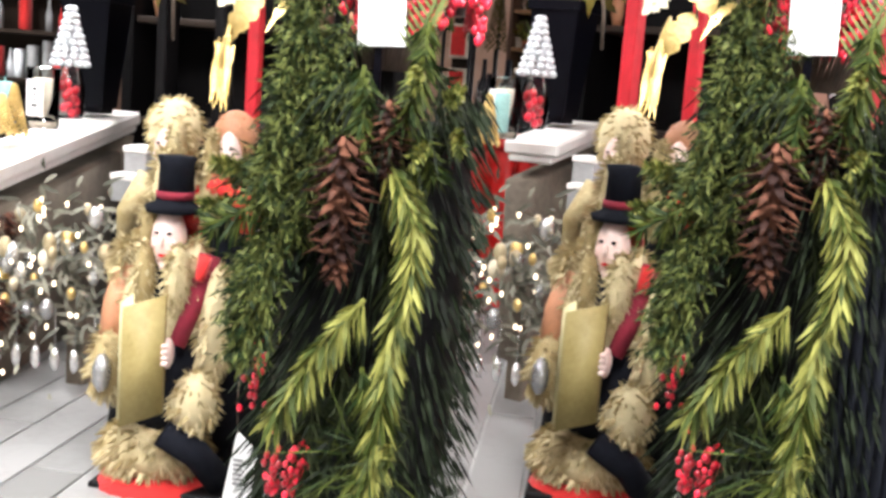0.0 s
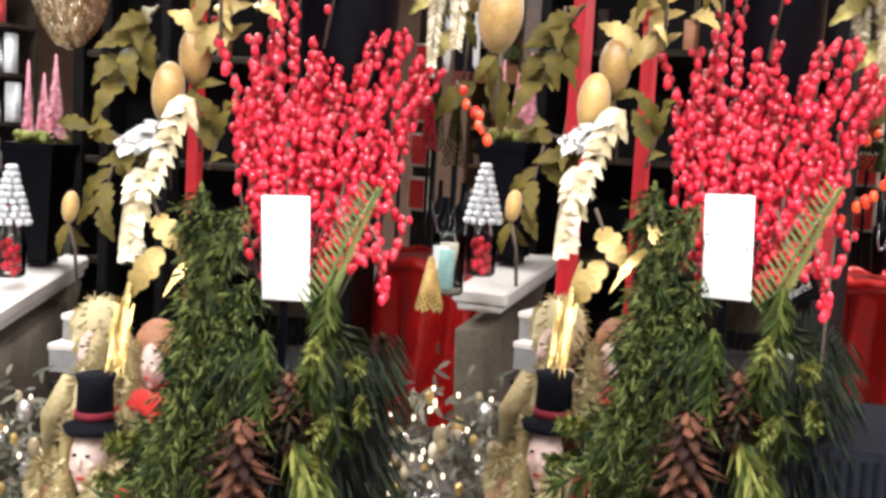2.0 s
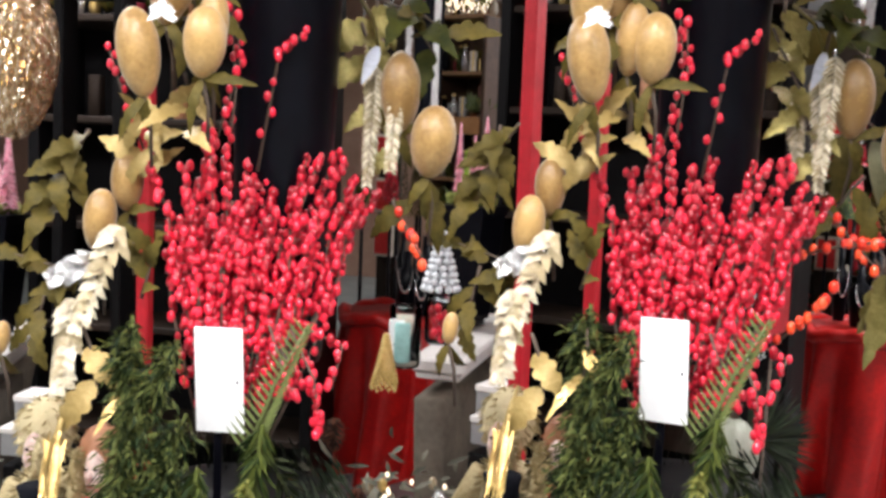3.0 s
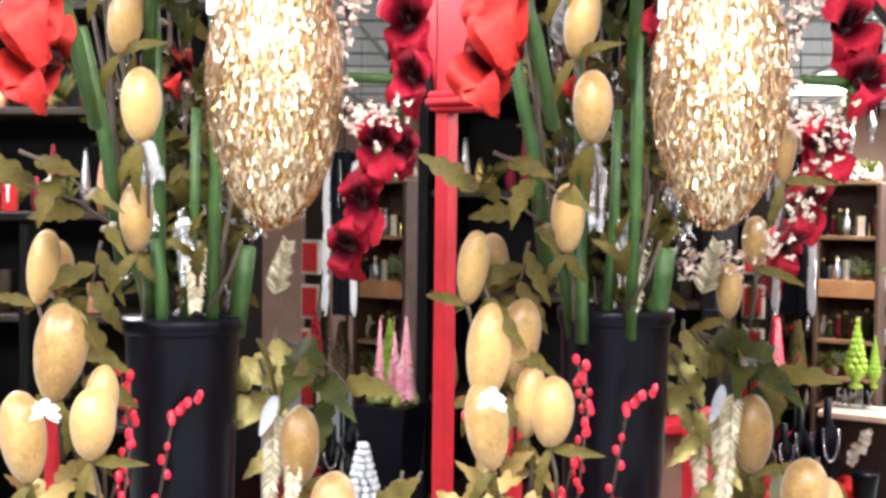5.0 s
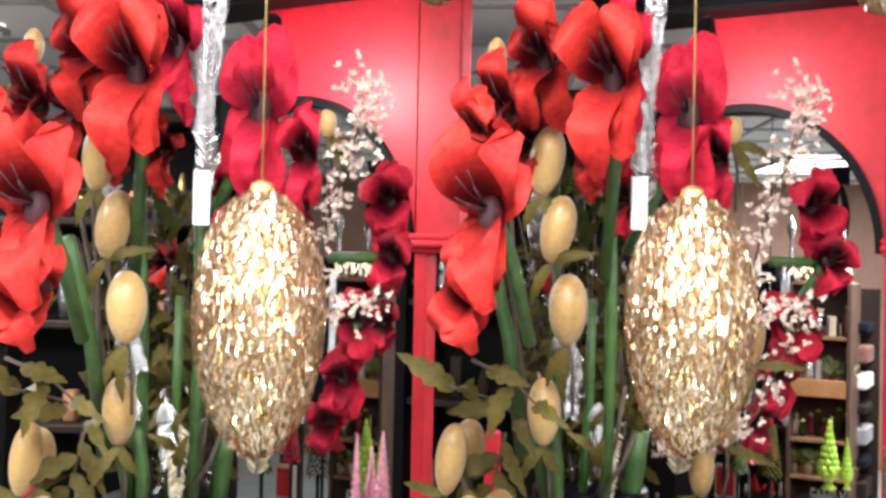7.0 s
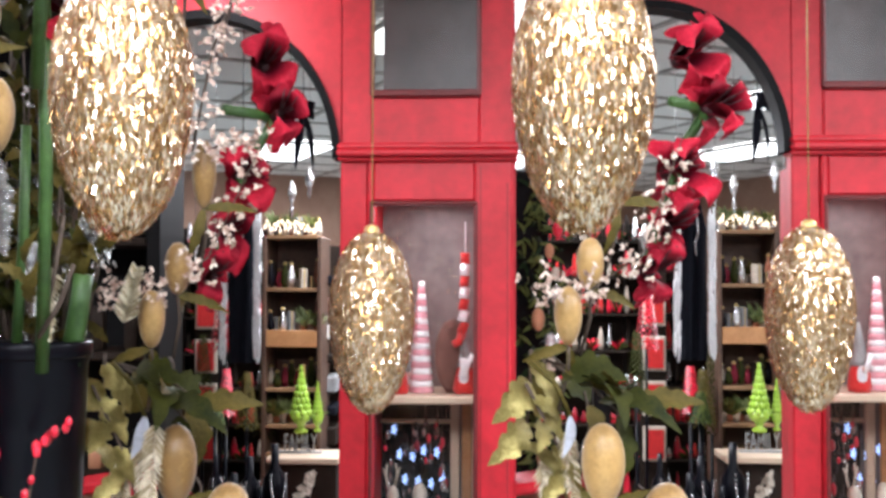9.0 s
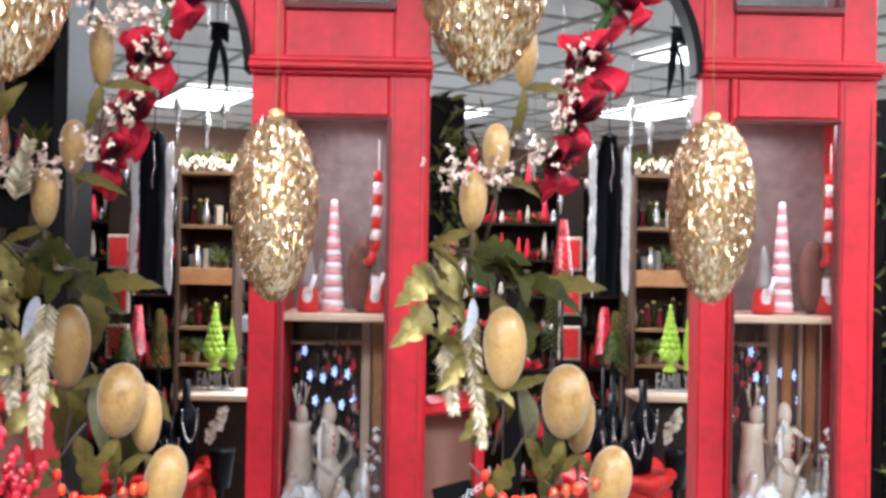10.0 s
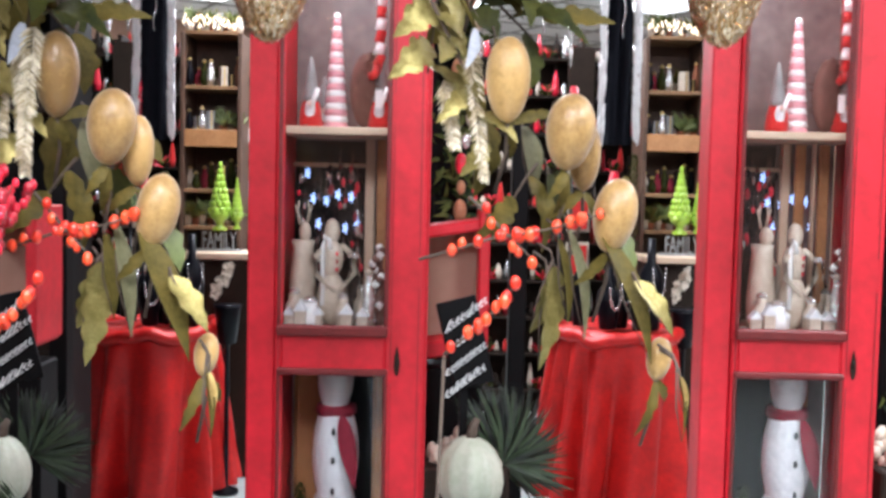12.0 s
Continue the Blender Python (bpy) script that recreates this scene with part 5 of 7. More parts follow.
def amaryllis(at, w, h, mt, d, shift, stem_to=None, also=None):
    t = thing("amaryllis_bloom", at, "red silk amaryllis bloom with open petals" if mt is PETAL else "cerise silk amaryllis bloom", "flower", "amaryllis blooms")
    lean = random.uniform(-14, 14)
    for i in range(8):
        deg = (92, 64, 120, 38, 146, 268, 238, 302)[i] + random.uniform(-12, 12) + lean
        a = radians(deg)
        upper = math.sin(a) > 0
        stretch = random.uniform(0.8, 1.06)
        out = Vector((math.cos(a) * w * 0.5, 0, math.sin(a) * h * 0.52)) * stretch
        side = Vector((-math.sin(a), 0, math.cos(a)))
        ext = (0.19 * w * abs(side.x) + 0.11 * h * abs(side.z)) * random.uniform(0.85, 1.2)
        reach = random.uniform(0.01, 0.10)
        curl = random.uniform(0.02, 0.05) * (1 if upper else 1.5)
        wave = random.uniform(0, 6.28)
        rows, cols = 12, 8
        pts, fs = [], []
        for r in range(rows + 1):
            u = r / rows
            c = out * (0.06 + 0.94 * u ** 1.25) + Vector((0, 0.055 - reach * math.sin(math.pi * 0.62 * u) * 1.25 + curl * max(0, u - 0.6) * 1.6, -0.05 * h * u))
            wd = ext * math.sin(math.pi * (0.10 + 0.875 * u)) ** 0.62
            for k in range(cols + 1):
                v = 2 * k / cols - 1
                cup = 0.55 * wd * v * v * (1 - 0.9 * u) - 0.10 * wd * (1 - abs(v)) * u
                ruf = 0.006 * math.sin(9 * u + 4 * v + wave) * abs(v) * u
                pts.append(c + side * (v * wd + ruf) + Vector((0, -cup * 0.7 + ruf, 0)))
        for r in range(rows):
            for k in range(cols):
                q = r * (cols + 1) + k
                fs.append((q, q + 1, q + cols + 2, q + cols + 1))
        m = Mesh()
        m.add(pts, fs)
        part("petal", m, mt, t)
    m = Mesh()
    for i in range(5):
        a = 6.28 * i / 5
        m.tube([(0, 0.03, 0), (0.008 * math.cos(a), -0.02, 0.01 + 0.012 * math.sin(a)), (0.012 * math.cos(a), -0.045, 0.02 + 0.02 * math.sin(a))], 0.0016, 0.0012, 5)
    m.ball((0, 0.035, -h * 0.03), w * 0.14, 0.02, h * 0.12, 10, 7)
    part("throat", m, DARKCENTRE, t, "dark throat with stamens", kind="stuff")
    if stem_to:
        m = Mesh()
        e = rel(stem_to, at)
        m.tube([(0, 0.06, -h * 0.06), e * 0.4 + Vector((0.004, 0.03, 0)), e], 0.009, 0.009, 8)
        part("stem", m, GREENSTEM, t, "green stem")
    shift(t, d)
    if also:
        also(t)
    return t


def blossom_twig(pts, at, n, mt, label, d, shift, r=0.005):
    t = thing("blossom_twig", at, label, "twig", "blossom twigs")
    path = [rel(p, at) for p in pts]
    m = Mesh()
    m.tube(path, 0.0025, 0.001, 5)
    part("twig", m, TWIG, t)
    m = Mesh()
    seg = len(path) - 1
    for i in range(n):
        u = random.random() * seg
        k = min(int(u), seg - 1)
        p = path[k].lerp(path[k + 1], u - k) + Vector((random.gauss(0, 0.013), random.gauss(0, 0.014), random.gauss(0, 0.014)))
        for j in range(3):
            dv = Vector((random.uniform(-1, 1), random.uniform(-1, 0.3), random.uniform(-1, 1))).normalized()
            m.leaf(p, p + dv * r * 2, r * 1.3, (0, -1, 0.3), 0.2, n=2)
    part("blossoms", m, mt, t, kind="stuff")
    shift(t, d)
    return t


berry_bouquet()
vase()


def twig_bundle():
    """Twigs, dull leaves and foil strips that fill the space behind the stems."""
    rim = Vector((-0.041, 1.70, 1.53))
    t = thing("twig_bundle", rim, "dense bundle of twigs, olive leaves and silver foil", "twig bundle", "twig bundles")
    tw, lf, gr, fo = Mesh(), Mesh(), Mesh(), Mesh()
    for i in range(64):
        x = random.uniform(-0.19, 0.13)
        tip = Vector((x, random.uniform(-0.08, 0.16), random.uniform(0.28, 0.56)))
        a = Vector((max(-0.07, min(0.07, x * 0.4)), random.uniform(-0.03, 0.04), -0.02))
        md = a.lerp(tip, 0.5) + Vector((random.uniform(-0.02, 0.02), 0, 0.02))
        tw.tube([a, md, tip], random.uniform(0.002, 0.0042), 0.0012, 5)
        for k in range(7):
            u = random.uniform(0.15, 1)
            p = a.lerp(md, u * 2) if u < 0.5 else md.lerp(tip, u * 2 - 1)
            dv = Vector((random.uniform(-1, 1) * 0.6, random.uniform(-1, 0.2), random.uniform(-0.5, 1))).normalized()
            ln = random.uniform(0.035, 0.075)
            pick = random.random()
            if pick < 0.45:
                lf.leaf(p, p + dv * ln, ln * 0.34, (0.2, -1, 0.3), 0.15, 3, 8)
            elif pick < 0.75:
                gr.leaf(p, p + dv * ln, ln * 0.30, (0.2, -1, 0.3), 0.15, 3, 8)
            else:
                q = p
                for j in range(5):
                    q = q + Vector((random.uniform(-0.008, 0.008), random.uniform(-0.01, 0.006), -0.008))
                    fo.leaf(q, q + Vector((random.uniform(-0.01, 0.01), -0.004, random.uniform(-0.024, 0.01))), 0.006, (random.uniform(-1, 1), -1, 0.4), 0.2, n=2)
    part("twig_mass", tw, TWIG, t, "bare brown twigs", kind="stuff")
    part("olive_foliage", lf, OLIVELEAF, t, "dull olive leaves", kind="stuff")
    part("dark_foliage", gr, GREENLEAF, t, "dark green leaves", kind="stuff")
    part("foil_tangle", fo, SILVER, t, "crumpled silver foil strips", kind="stuff")
    top(t, 1.66)


twig_bundle()

# pods low to high
for at, w, h, tl in (((-0.277, 1.493, 1.166), 60, 118, 0.1), ((-0.200, 1.446, 1.412), 76, 160, -0.15), ((-0.108, 1.461, 1.430), 76, 128, 0.05), ((-0.159, 1.484, 1.526), 78, 160, 0.2),
                     ((-0.248, 1.523, 1.224), 60, 112, 0.0), ((-0.198, 1.550, 1.637), 60, 110, 0.0)):
    egg_pick(at, w * 1.52 / 1893, h * 1.52 / 1893, tl, 1.55, mid)
for at, w, h, tl in (((-0.065, 1.416, 2.073), 62, 128, 0.15), ((-0.048, 1.424, 1.979), 62, 125, 0.2), ((-0.031, 1.434, 1.867), 70, 132, 0.0), ((-0.059, 1.495, 1.716), 62, 130, 0.0),
                     ((-0.193, 1.494, 1.644), 58, 140, 0.15), ((-0.137, 1.362, 2.207), 32, 66, 0.0), ((0.220, 1.559, 2.137), 36, 56, 0.0),
                     ((-0.168, 1.484, 1.524), 84, 185, 0.1), ((-0.109, 1.493, 1.454), 60, 140, 0.1)):
    egg_pick(at, w * 1.45 / 1893, h * 1.45 / 1893, tl, 1.47, top)
# foil, red petals and pale tags among the stems
for a, b, mt, lb in (((-0.075, 1.60, 1.80), (-0.060, 1.56, 1.70), SILVER, "crumpled silver foil frond"), ((-0.010, 1.62, 1.68), (0.000, 1.58, 1.58), PALEGLITTER, "pale gold glitter frond"),
                     ((0.040, 1.66, 1.70), (0.075, 1.62, 1.80), SILVER, "crumpled silver foil frond"), ((0.10, 1.66, 1.60), (0.13, 1.62, 1.68), PALEGLITTER, "pale gold glitter frond"),
                     ((-0.13, 1.62, 1.98), (-0.11, 1.60, 2.08), SILVER, "crumpled silver foil frond")):
    feather_frond(a, b, mt, lb, 1.62, top, 34, 0.030, 0.006)
# small rose hip on a looped twig
egg_pick((-0.410, 1.453, 0.987), 0.024, 0.05, 0.1, 1.62, low)

# gold and olive sprays low on the picks
for a, b, n, ln, w, mt, lb in (((-0.269, 1.482, 1.055), (-0.400, 1.468, 1.112), 6, 0.085, 0.05, OLIVELEAF, "olive green cloth oak-leaf spray"),
                               ((-0.356, 1.492, 1.081), (-0.378, 1.477, 0.976), 5, 0.08, 0.04, OLIVELEAF, "olive green cloth oak-leaf spray"),
                               ((-0.202, 1.472, 1.055), (-0.184, 1.485, 1.148), 5, 0.07, 0.04, OLIVELEAF, "olive green cloth oak-leaf spray"),
                               ((-0.244, 1.523, 1.217), (-0.183, 1.522, 1.338), 5, 0.10, 0.05, GOLDLEAF, "matt gold cloth oak-leaf spray"),
                               ((-0.308, 1.523, 1.300), (-0.363, 1.508, 1.212), 6, 0.08, 0.045, OLIVELEAF, "olive green cloth oak-leaf spray"),
                               ((-0.156, 1.511, 1.389), (-0.143, 1.493, 1.292), 3, 0.10, 0.045, GOLDLEAF, "matt gold cloth oak-leaf spray"),
                               ((-0.338, 1.538, 1.297), (-0.359, 1.523, 1.177), 6, 0.09, 0.05, OLIVELEAF, "olive green cloth oak-leaf spray"),
                               ((-0.275, 1.436, 1.013), (-0.239, 1.411, 0.921), 2, 0.13, 0.080, GOLDLEAF, "matt gold cloth oak-leaf spray"),
                               ((-0.192, 1.428, 1.006), (-0.183, 1.400, 0.925), 2, 0.10, 0.026, GOLDFOIL, "shiny gold foil leaf spray"),
                               ((-0.228, 1.509, 1.367), (-0.197, 1.505, 1.267), 4, 0.09, 0.04, GOLDLEAF, "matt gold cloth oak-leaf spray")):
    leaf_spray(a, b, n, ln, w, mt, lb, 1.58, mid if lb.startswith("matt") else low)
for a, b, n, ln, w, mt, lb in (((-0.083, 1.495, 1.696), (-0.168, 1.385, 1.759), 4, 0.12, 0.05, OLIVELEAF, "olive green cloth oak-leaf spray"),
                               ((-0.118, 1.515, 1.681), (-0.150, 1.522, 1.568), 5, 0.11, 0.05, OLIVELEAF, "olive green cloth oak-leaf spray"),
                               ((-0.181, 1.497, 1.617), (-0.133, 1.513, 1.443), 6, 0.11, 0.05, OLIVELEAF, "olive green cloth oak-leaf spray"),
                               ((-0.167, 1.365, 1.801), (-0.071, 1.383, 1.736), 3, 0.10, 0.05, OLIVELEAF, "olive green cloth oak-leaf spray"),
                               ((-0.008, 1.530, 1.943), (0.016, 1.524, 2.033), 4, 0.08, 0.035, GREENLEAF, "green cloth oak-leaf spray"),
                               ((0.019, 1.527, 1.618), (0.016, 1.500, 1.697), 3, 0.08, 0.03, OLIVELEAF, "olive green cloth oak-leaf spray")):
    leaf_spray(a, b, n, ln, w, mt, lb, 1.48, top)

# glittered fronds and gold horn
feather_frond((-0.294, 1.457, 1.049), (-0.292, 1.403, 0.918), PALEGLITTER, "pale cream glitter frond on a twig", 1.58, low, 10, 0.044, 0.019)
feather_frond((-0.265, 1.468, 1.110), (-0.325, 1.436, 1.081), SILVER, "silver glitter frond on a twig", 1.6, low, 9, 0.038, 0.016)
feather_frond((-0.232, 1.468, 1.159), (-0.275, 1.416, 1.003), PALEGLITTER, "pale cream glitter frond on a twig", 1.54, mid, 10, 0.042, 0.018)
feather_frond((0.153, 1.598, 1.438), (0.148, 1.559, 1.255), PALEGLITTER, "pale cream glitter frond on a twig", 1.6, mid, 46, 0.028, 0.0045)
feather_frond((-0.022, 1.597, 1.716), (-0.022, 1.605, 1.615), SILVER, "silver glitter frond on a twig", 1.6, top, 30, 0.026, 0.0045)
feather_frond((-0.069, 1.536, 1.829), (-0.044, 1.541, 1.772), SILVER, "silver glitter frond on a twig", 1.55, top, 30, 0.028, 0.0045)
for a, b in (((0.079, 1.410, 2.017), (0.090, 1.373, 2.290)), ((0.070, 1.419, 2.089), (0.111, 1.390, 2.328)), ((0.079, 1.455, 2.055), (0.059, 1.424, 2.267))):
    feather_frond(a, b, SILVER, "tall silver glitter twig spray", 1.45, top, 60, 0.022, 0.0035)


def gold_horn():
    a, b, c = (-0.288, 1.424, 0.916), (-0.286, 1.376, 0.846), (-0.271, 1.330, 0.769)
    t = thing("gold_tassel", b, "long gold foil tassel hanging on a twig", "tassel")
    m = Mesh()
    m.tube([rel(a, b), rel((-0.288, 1.400, 0.885), b), (0, 0, 0)], 0.003, 0.006, 8)
    part("twig", m, GOLDLEAF, t)
    m = Mesh()
    for i in range(26):
        s = Vector((random.uniform(-0.012, 0.012), random.uniform(-0.012, 0.012), random.uniform(0, 0.03)))
        e = rel(c, b) + Vector((random.uniform(-0.014, 0.014), random.uniform(-0.014, 0.01), random.uniform(-0.01, 0.03)))
        m.leaf(s, e, 0.010, (random.uniform(-1, 1), -1, 0), 0.06, n=4)
    part("tassel", m, GOLDFOIL, t)
    low(t, 1.54)


def white_bloom(at, r, d, shift):
    # white petals stand in for a small overexposed glove-like spot
    t = thing("white_bloom", at, "white burst of narrow pointed petals for a blown-out bright spot", "flower", "white blooms")
    for i in range(24):
        a, e = i * 2.4, random.uniform(-0.2, 0.9)
        tip = Vector((math.cos(a) * 0.9, -e * 0.6, abs(math.sin(a)) * 1.3 - 0.5)) * r
        m = Mesh()
        m.leaf((0, 0, 0), tip, r * 0.3, (0, -1, 0.2), 0.15, n=5)
        part("petal", m, CARD, t)
    shift(t, d)


gold_horn()
white_bloom((-0.141, 1.388, 1.459), 0.024, 1.43, mid)

# sequin ornaments
C = (-0.832, 2.244, 1.461)
o = sequin_ball("sequin_ornament", C, 0.093, 0.18, "large champagne sequin ornament on a gold string")
A = (0.199, 1.218, 1.862)
o = sequin_ball("sequin_ornament", A, 0.075, 0.152, "large champagne sequin ornament on a gold string")
along(top(o, 1.22), 1.22)
o = sequin_ball("sequin_ornament", (0.372, 1.626, 2.470), 0.068, 0.138, "large champagne sequin ornament on a gold string")
top(o, 1.7)
Bq = (1.138, 1.657, 1.604)
o = sequin_ball("sequin_ornament", Bq, 0.0665, 0.143, "champagne sequin ornament hanging before the red cabinet")
along(o, 1.66)

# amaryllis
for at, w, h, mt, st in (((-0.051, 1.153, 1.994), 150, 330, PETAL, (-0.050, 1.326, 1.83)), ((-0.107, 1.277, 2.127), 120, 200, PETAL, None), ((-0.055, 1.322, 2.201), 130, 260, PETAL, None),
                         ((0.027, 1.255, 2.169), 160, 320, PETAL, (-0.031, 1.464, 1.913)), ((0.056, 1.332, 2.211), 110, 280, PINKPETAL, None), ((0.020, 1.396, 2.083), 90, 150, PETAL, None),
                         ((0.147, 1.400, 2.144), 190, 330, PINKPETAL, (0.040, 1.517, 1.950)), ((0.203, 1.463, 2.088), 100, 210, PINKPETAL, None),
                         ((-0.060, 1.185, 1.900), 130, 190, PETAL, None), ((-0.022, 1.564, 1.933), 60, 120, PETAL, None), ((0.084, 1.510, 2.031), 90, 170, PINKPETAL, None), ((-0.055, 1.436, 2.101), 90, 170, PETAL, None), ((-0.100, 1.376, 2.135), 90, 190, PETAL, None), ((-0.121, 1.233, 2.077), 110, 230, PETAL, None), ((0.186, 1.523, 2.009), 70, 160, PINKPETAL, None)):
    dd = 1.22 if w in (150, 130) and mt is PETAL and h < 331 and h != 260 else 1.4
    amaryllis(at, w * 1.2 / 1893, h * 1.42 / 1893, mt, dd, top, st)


def left_too(d):
    return lambda t: again(t, RIGHT_TOP, -0.416 * d)


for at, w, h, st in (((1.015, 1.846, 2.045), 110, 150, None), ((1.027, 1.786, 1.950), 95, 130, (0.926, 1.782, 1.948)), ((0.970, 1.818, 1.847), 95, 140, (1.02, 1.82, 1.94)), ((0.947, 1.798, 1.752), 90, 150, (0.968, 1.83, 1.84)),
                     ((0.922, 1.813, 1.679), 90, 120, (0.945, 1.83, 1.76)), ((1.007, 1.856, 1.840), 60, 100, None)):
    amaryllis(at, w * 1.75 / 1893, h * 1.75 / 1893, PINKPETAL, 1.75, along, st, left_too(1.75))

# blossom twigs
BLOSSOM = mat("cream_blossom", (0.72, 0.60, 0.50), 0.5, col2=(0.42, 0.28, 0.22), scale=40, bump=0, island=0.8)
o = blossom_twig([(0.188, 1.595, 1.856), (0.225, 1.557, 2.005), (0.270, 1.527, 2.109), (0.313, 1.509, 2.193)], (0.225, 1.557, 2.005), 130, BLOSSOM, "twig with cream pink blossoms", 1.58, top)
o = blossom_twig([(0.213, 1.597, 1.856), (0.255, 1.599, 1.874), (0.297, 1.603, 1.874)], (0.222, 1.596, 1.873), 60, BLOSSOM, "twig with cream pink blossoms", 1.6, top)
o = blossom_twig([(0.218, 1.599, 1.993), (0.268, 1.563, 2.142), (0.268, 1.552, 2.217)], (0.238, 1.572, 2.058), 50, BLOSSOM, "twig with cream pink blossoms", 1.6, top)
o = blossom_twig([(0.729, 1.778, 1.651), (0.804, 1.740, 1.644), (0.890, 1.717, 1.705), (0.977, 1.735, 1.887)], (0.804, 1.739, 1.652), 130, BLOSSOM, "twig with cream pink blossoms", 1.62, along)


def stem_tag():
    at = (0.080, 1.394, 2.016)
    t = thing("white_tag", at, "small white paper tag on an amaryllis stem", "tag")
    m = Mesh()
    m.box((0, 0, 0), (0.022, 0.002, 0.072), bevel=0.0008)
    part("tag", m, CARD, t, smooth=False)
    m = Mesh()
    m.tube([(0, 0.002, 0.03), (0, 0.008, 0.045), (0.002, 0.014, 0.05)], 0.001)
    part("string", m, TWIG, t)
    top(t, 1.42)


stem_tag()

# ---- pods, leaves and berries beside the red cabinet ----
BRONZELEAF = mat("green_gold_foil", (0.34, 0.285, 0.10), 0.32, metal=0.6, col2=(0.16, 0.13, 0.03), scale=40, bump=0.5)

def three(t, d):
    """Once more to both sides along the row."""
    along(t, d)
    again(t, RIGHT_MID, -0.414 * d - 0.055)


for at, w, h, tl in (((0.839, 1.689, 1.393), 76, 150, 0.0), ((0.901, 1.621, 1.320), 82, 132, 0.1), ((0.942, 1.644, 1.289), 56, 125, 0.0), ((0.958, 1.589, 1.205), 72, 130, 0.2),
                     ((1.020, 1.559, 1.005), 42, 76, 0.15), ((0.883, 1.717, 1.834), 46, 130, 0.0), ((0.809, 1.738, 1.610), 50, 110, 0.0), ((0.848, 1.738, 1.688), 50, 100, 0.0)):
    egg_pick(at, w * 1.54 / 1893, h * 1.54 / 1893, tl, 1.54, three if w in (76, 82) else along)
for a, b, n, ln, w, mt, lb in (((0.773, 1.782, 1.535), (0.860, 1.712, 1.453), 4, 0.13, 0.085, GREENLEAF, "dark green oak-leaf spray"),
                               ((0.764, 1.786, 1.541), (0.891, 1.700, 1.476), 3, 0.12, 0.08, OLIVELEAF, "olive green cloth oak-leaf spray"),
                               ((0.728, 1.782, 1.508), (0.802, 1.728, 1.293), 6, 0.085, 0.05, BRONZELEAF, "green gold foil oak-leaf spray"),
                               ((0.749, 1.804, 1.557), (0.736, 1.803, 1.404), 5, 0.11, 0.07, BRONZELEAF, "green gold foil oak-leaf spray"),
                               ((0.869, 1.705, 1.277), (0.822, 1.707, 1.213), 2, 0.12, 0.07, OLIVELEAF, "olive green cloth oak-leaf spray")):
    leaf_spray(a, b, n, ln, w, mt, lb, 1.61, along, also=lambda t: again(t, RIGHT_MID, -0.414 * 1.5 - 0.045))


def large_leaf(a, b, width, mt, lobes=0):
    """One broad hanging leaf with a raised midrib."""
    label = "broad shiny green-gold foil leaf" if mt in (BRONZELEAF, GOLDFOIL) else "broad hanging olive cloth leaf"
    t = thing("large_leaf", a, label, "leaf", "large leaves")
    e = rel(b, a)
    m = Mesh()
    m.leaf((0, 0, 0), e, width, (0.35, -1, 0.15), 0.06, lobes, 16, fold=0.35)
    part("blade", m, mt, t)
    m = Mesh()
    m.tube([(0, 0.004, 0.012), e * 0.5 + Vector((-0.01, -0.004, 0.002)), e * 0.96], 0.0016, 0.0006, 5)
    part("midrib", m, TWIG, t)
    m = Mesh()
    m.tube([(0, 0, 0), (0.006, 0.02, 0.02), (0.004, 0.05, 0.03)], 0.0018, 0.0022, 5)
    part("stalk", m, TWIG, t)
    along(t, 1.54)


GREYOLIVE = mat("grey_olive_cloth", (0.20, 0.19, 0.10), 0.6, col2=(0.10, 0.095, 0.04), scale=25, bump=0.3)
for a, b, width, mt, lobes in (((0.880, 1.712, 1.330), (0.890, 1.699, 1.228), 0.044, GREYOLIVE, 0), ((0.855, 1.782, 1.344), (0.839, 1.782, 1.222), 0.060, OLIVELEAF, 3),
                               ((0.956, 1.727, 1.309), (0.993, 1.705, 1.272), 0.034, OLIVELEAF, 0), ((0.909, 1.629, 1.183), (0.927, 1.609, 1.025), 0.026, GREYOLIVE, 0),
                               ((0.895, 1.633, 1.170), (0.905, 1.620, 1.050), 0.022, OLIVELEAF, 0), ((0.934, 1.582, 1.177), (0.991, 1.539, 1.000), 0.042, OLIVELEAF, 0),
                               ((0.966, 1.550, 1.117), (1.012, 1.520, 1.041), 0.036, BRONZELEAF, 3), ((0.891, 1.635, 1.131), (0.859, 1.646, 1.037), 0.050, BRONZELEAF, 4),
                               ((0.884, 1.638, 1.119), (0.869, 1.636, 0.984), 0.046, BRONZELEAF, 4), ((0.969, 1.598, 1.184), (0.989, 1.583, 1.119), 0.034, FROND, 2),
                               ((1.007, 1.496, 0.991), (1.012, 1.490, 0.934), 0.013, GOLDFOIL, 0), ((1.004, 1.498, 0.998), (1.008, 1.490, 0.900), 0.012, OLIVELEAF, 0),
                               ((0.918, 1.698, 1.262), (0.924, 1.689, 1.180), 0.046, GREENLEAF, 2), ((0.882, 1.800, 1.466), (0.892, 1.787, 1.372), 0.050, OLIVELEAF, 3),
                               ((0.826, 1.833, 1.515), (0.787, 1.849, 1.455), 0.060, OLIVELEAF, 3), ((0.859, 1.838, 1.511), (0.897, 1.815, 1.469), 0.060, GREENLEAF, 3)):
    large_leaf(a, b, width, mt, lobes)
feather_frond((0.798, 1.745, 1.435), (0.798, 1.698, 1.249), PALEGLITTER, "pale gold glitter frond on a twig", 1.56, three, 50, 0.027, 0.0045)
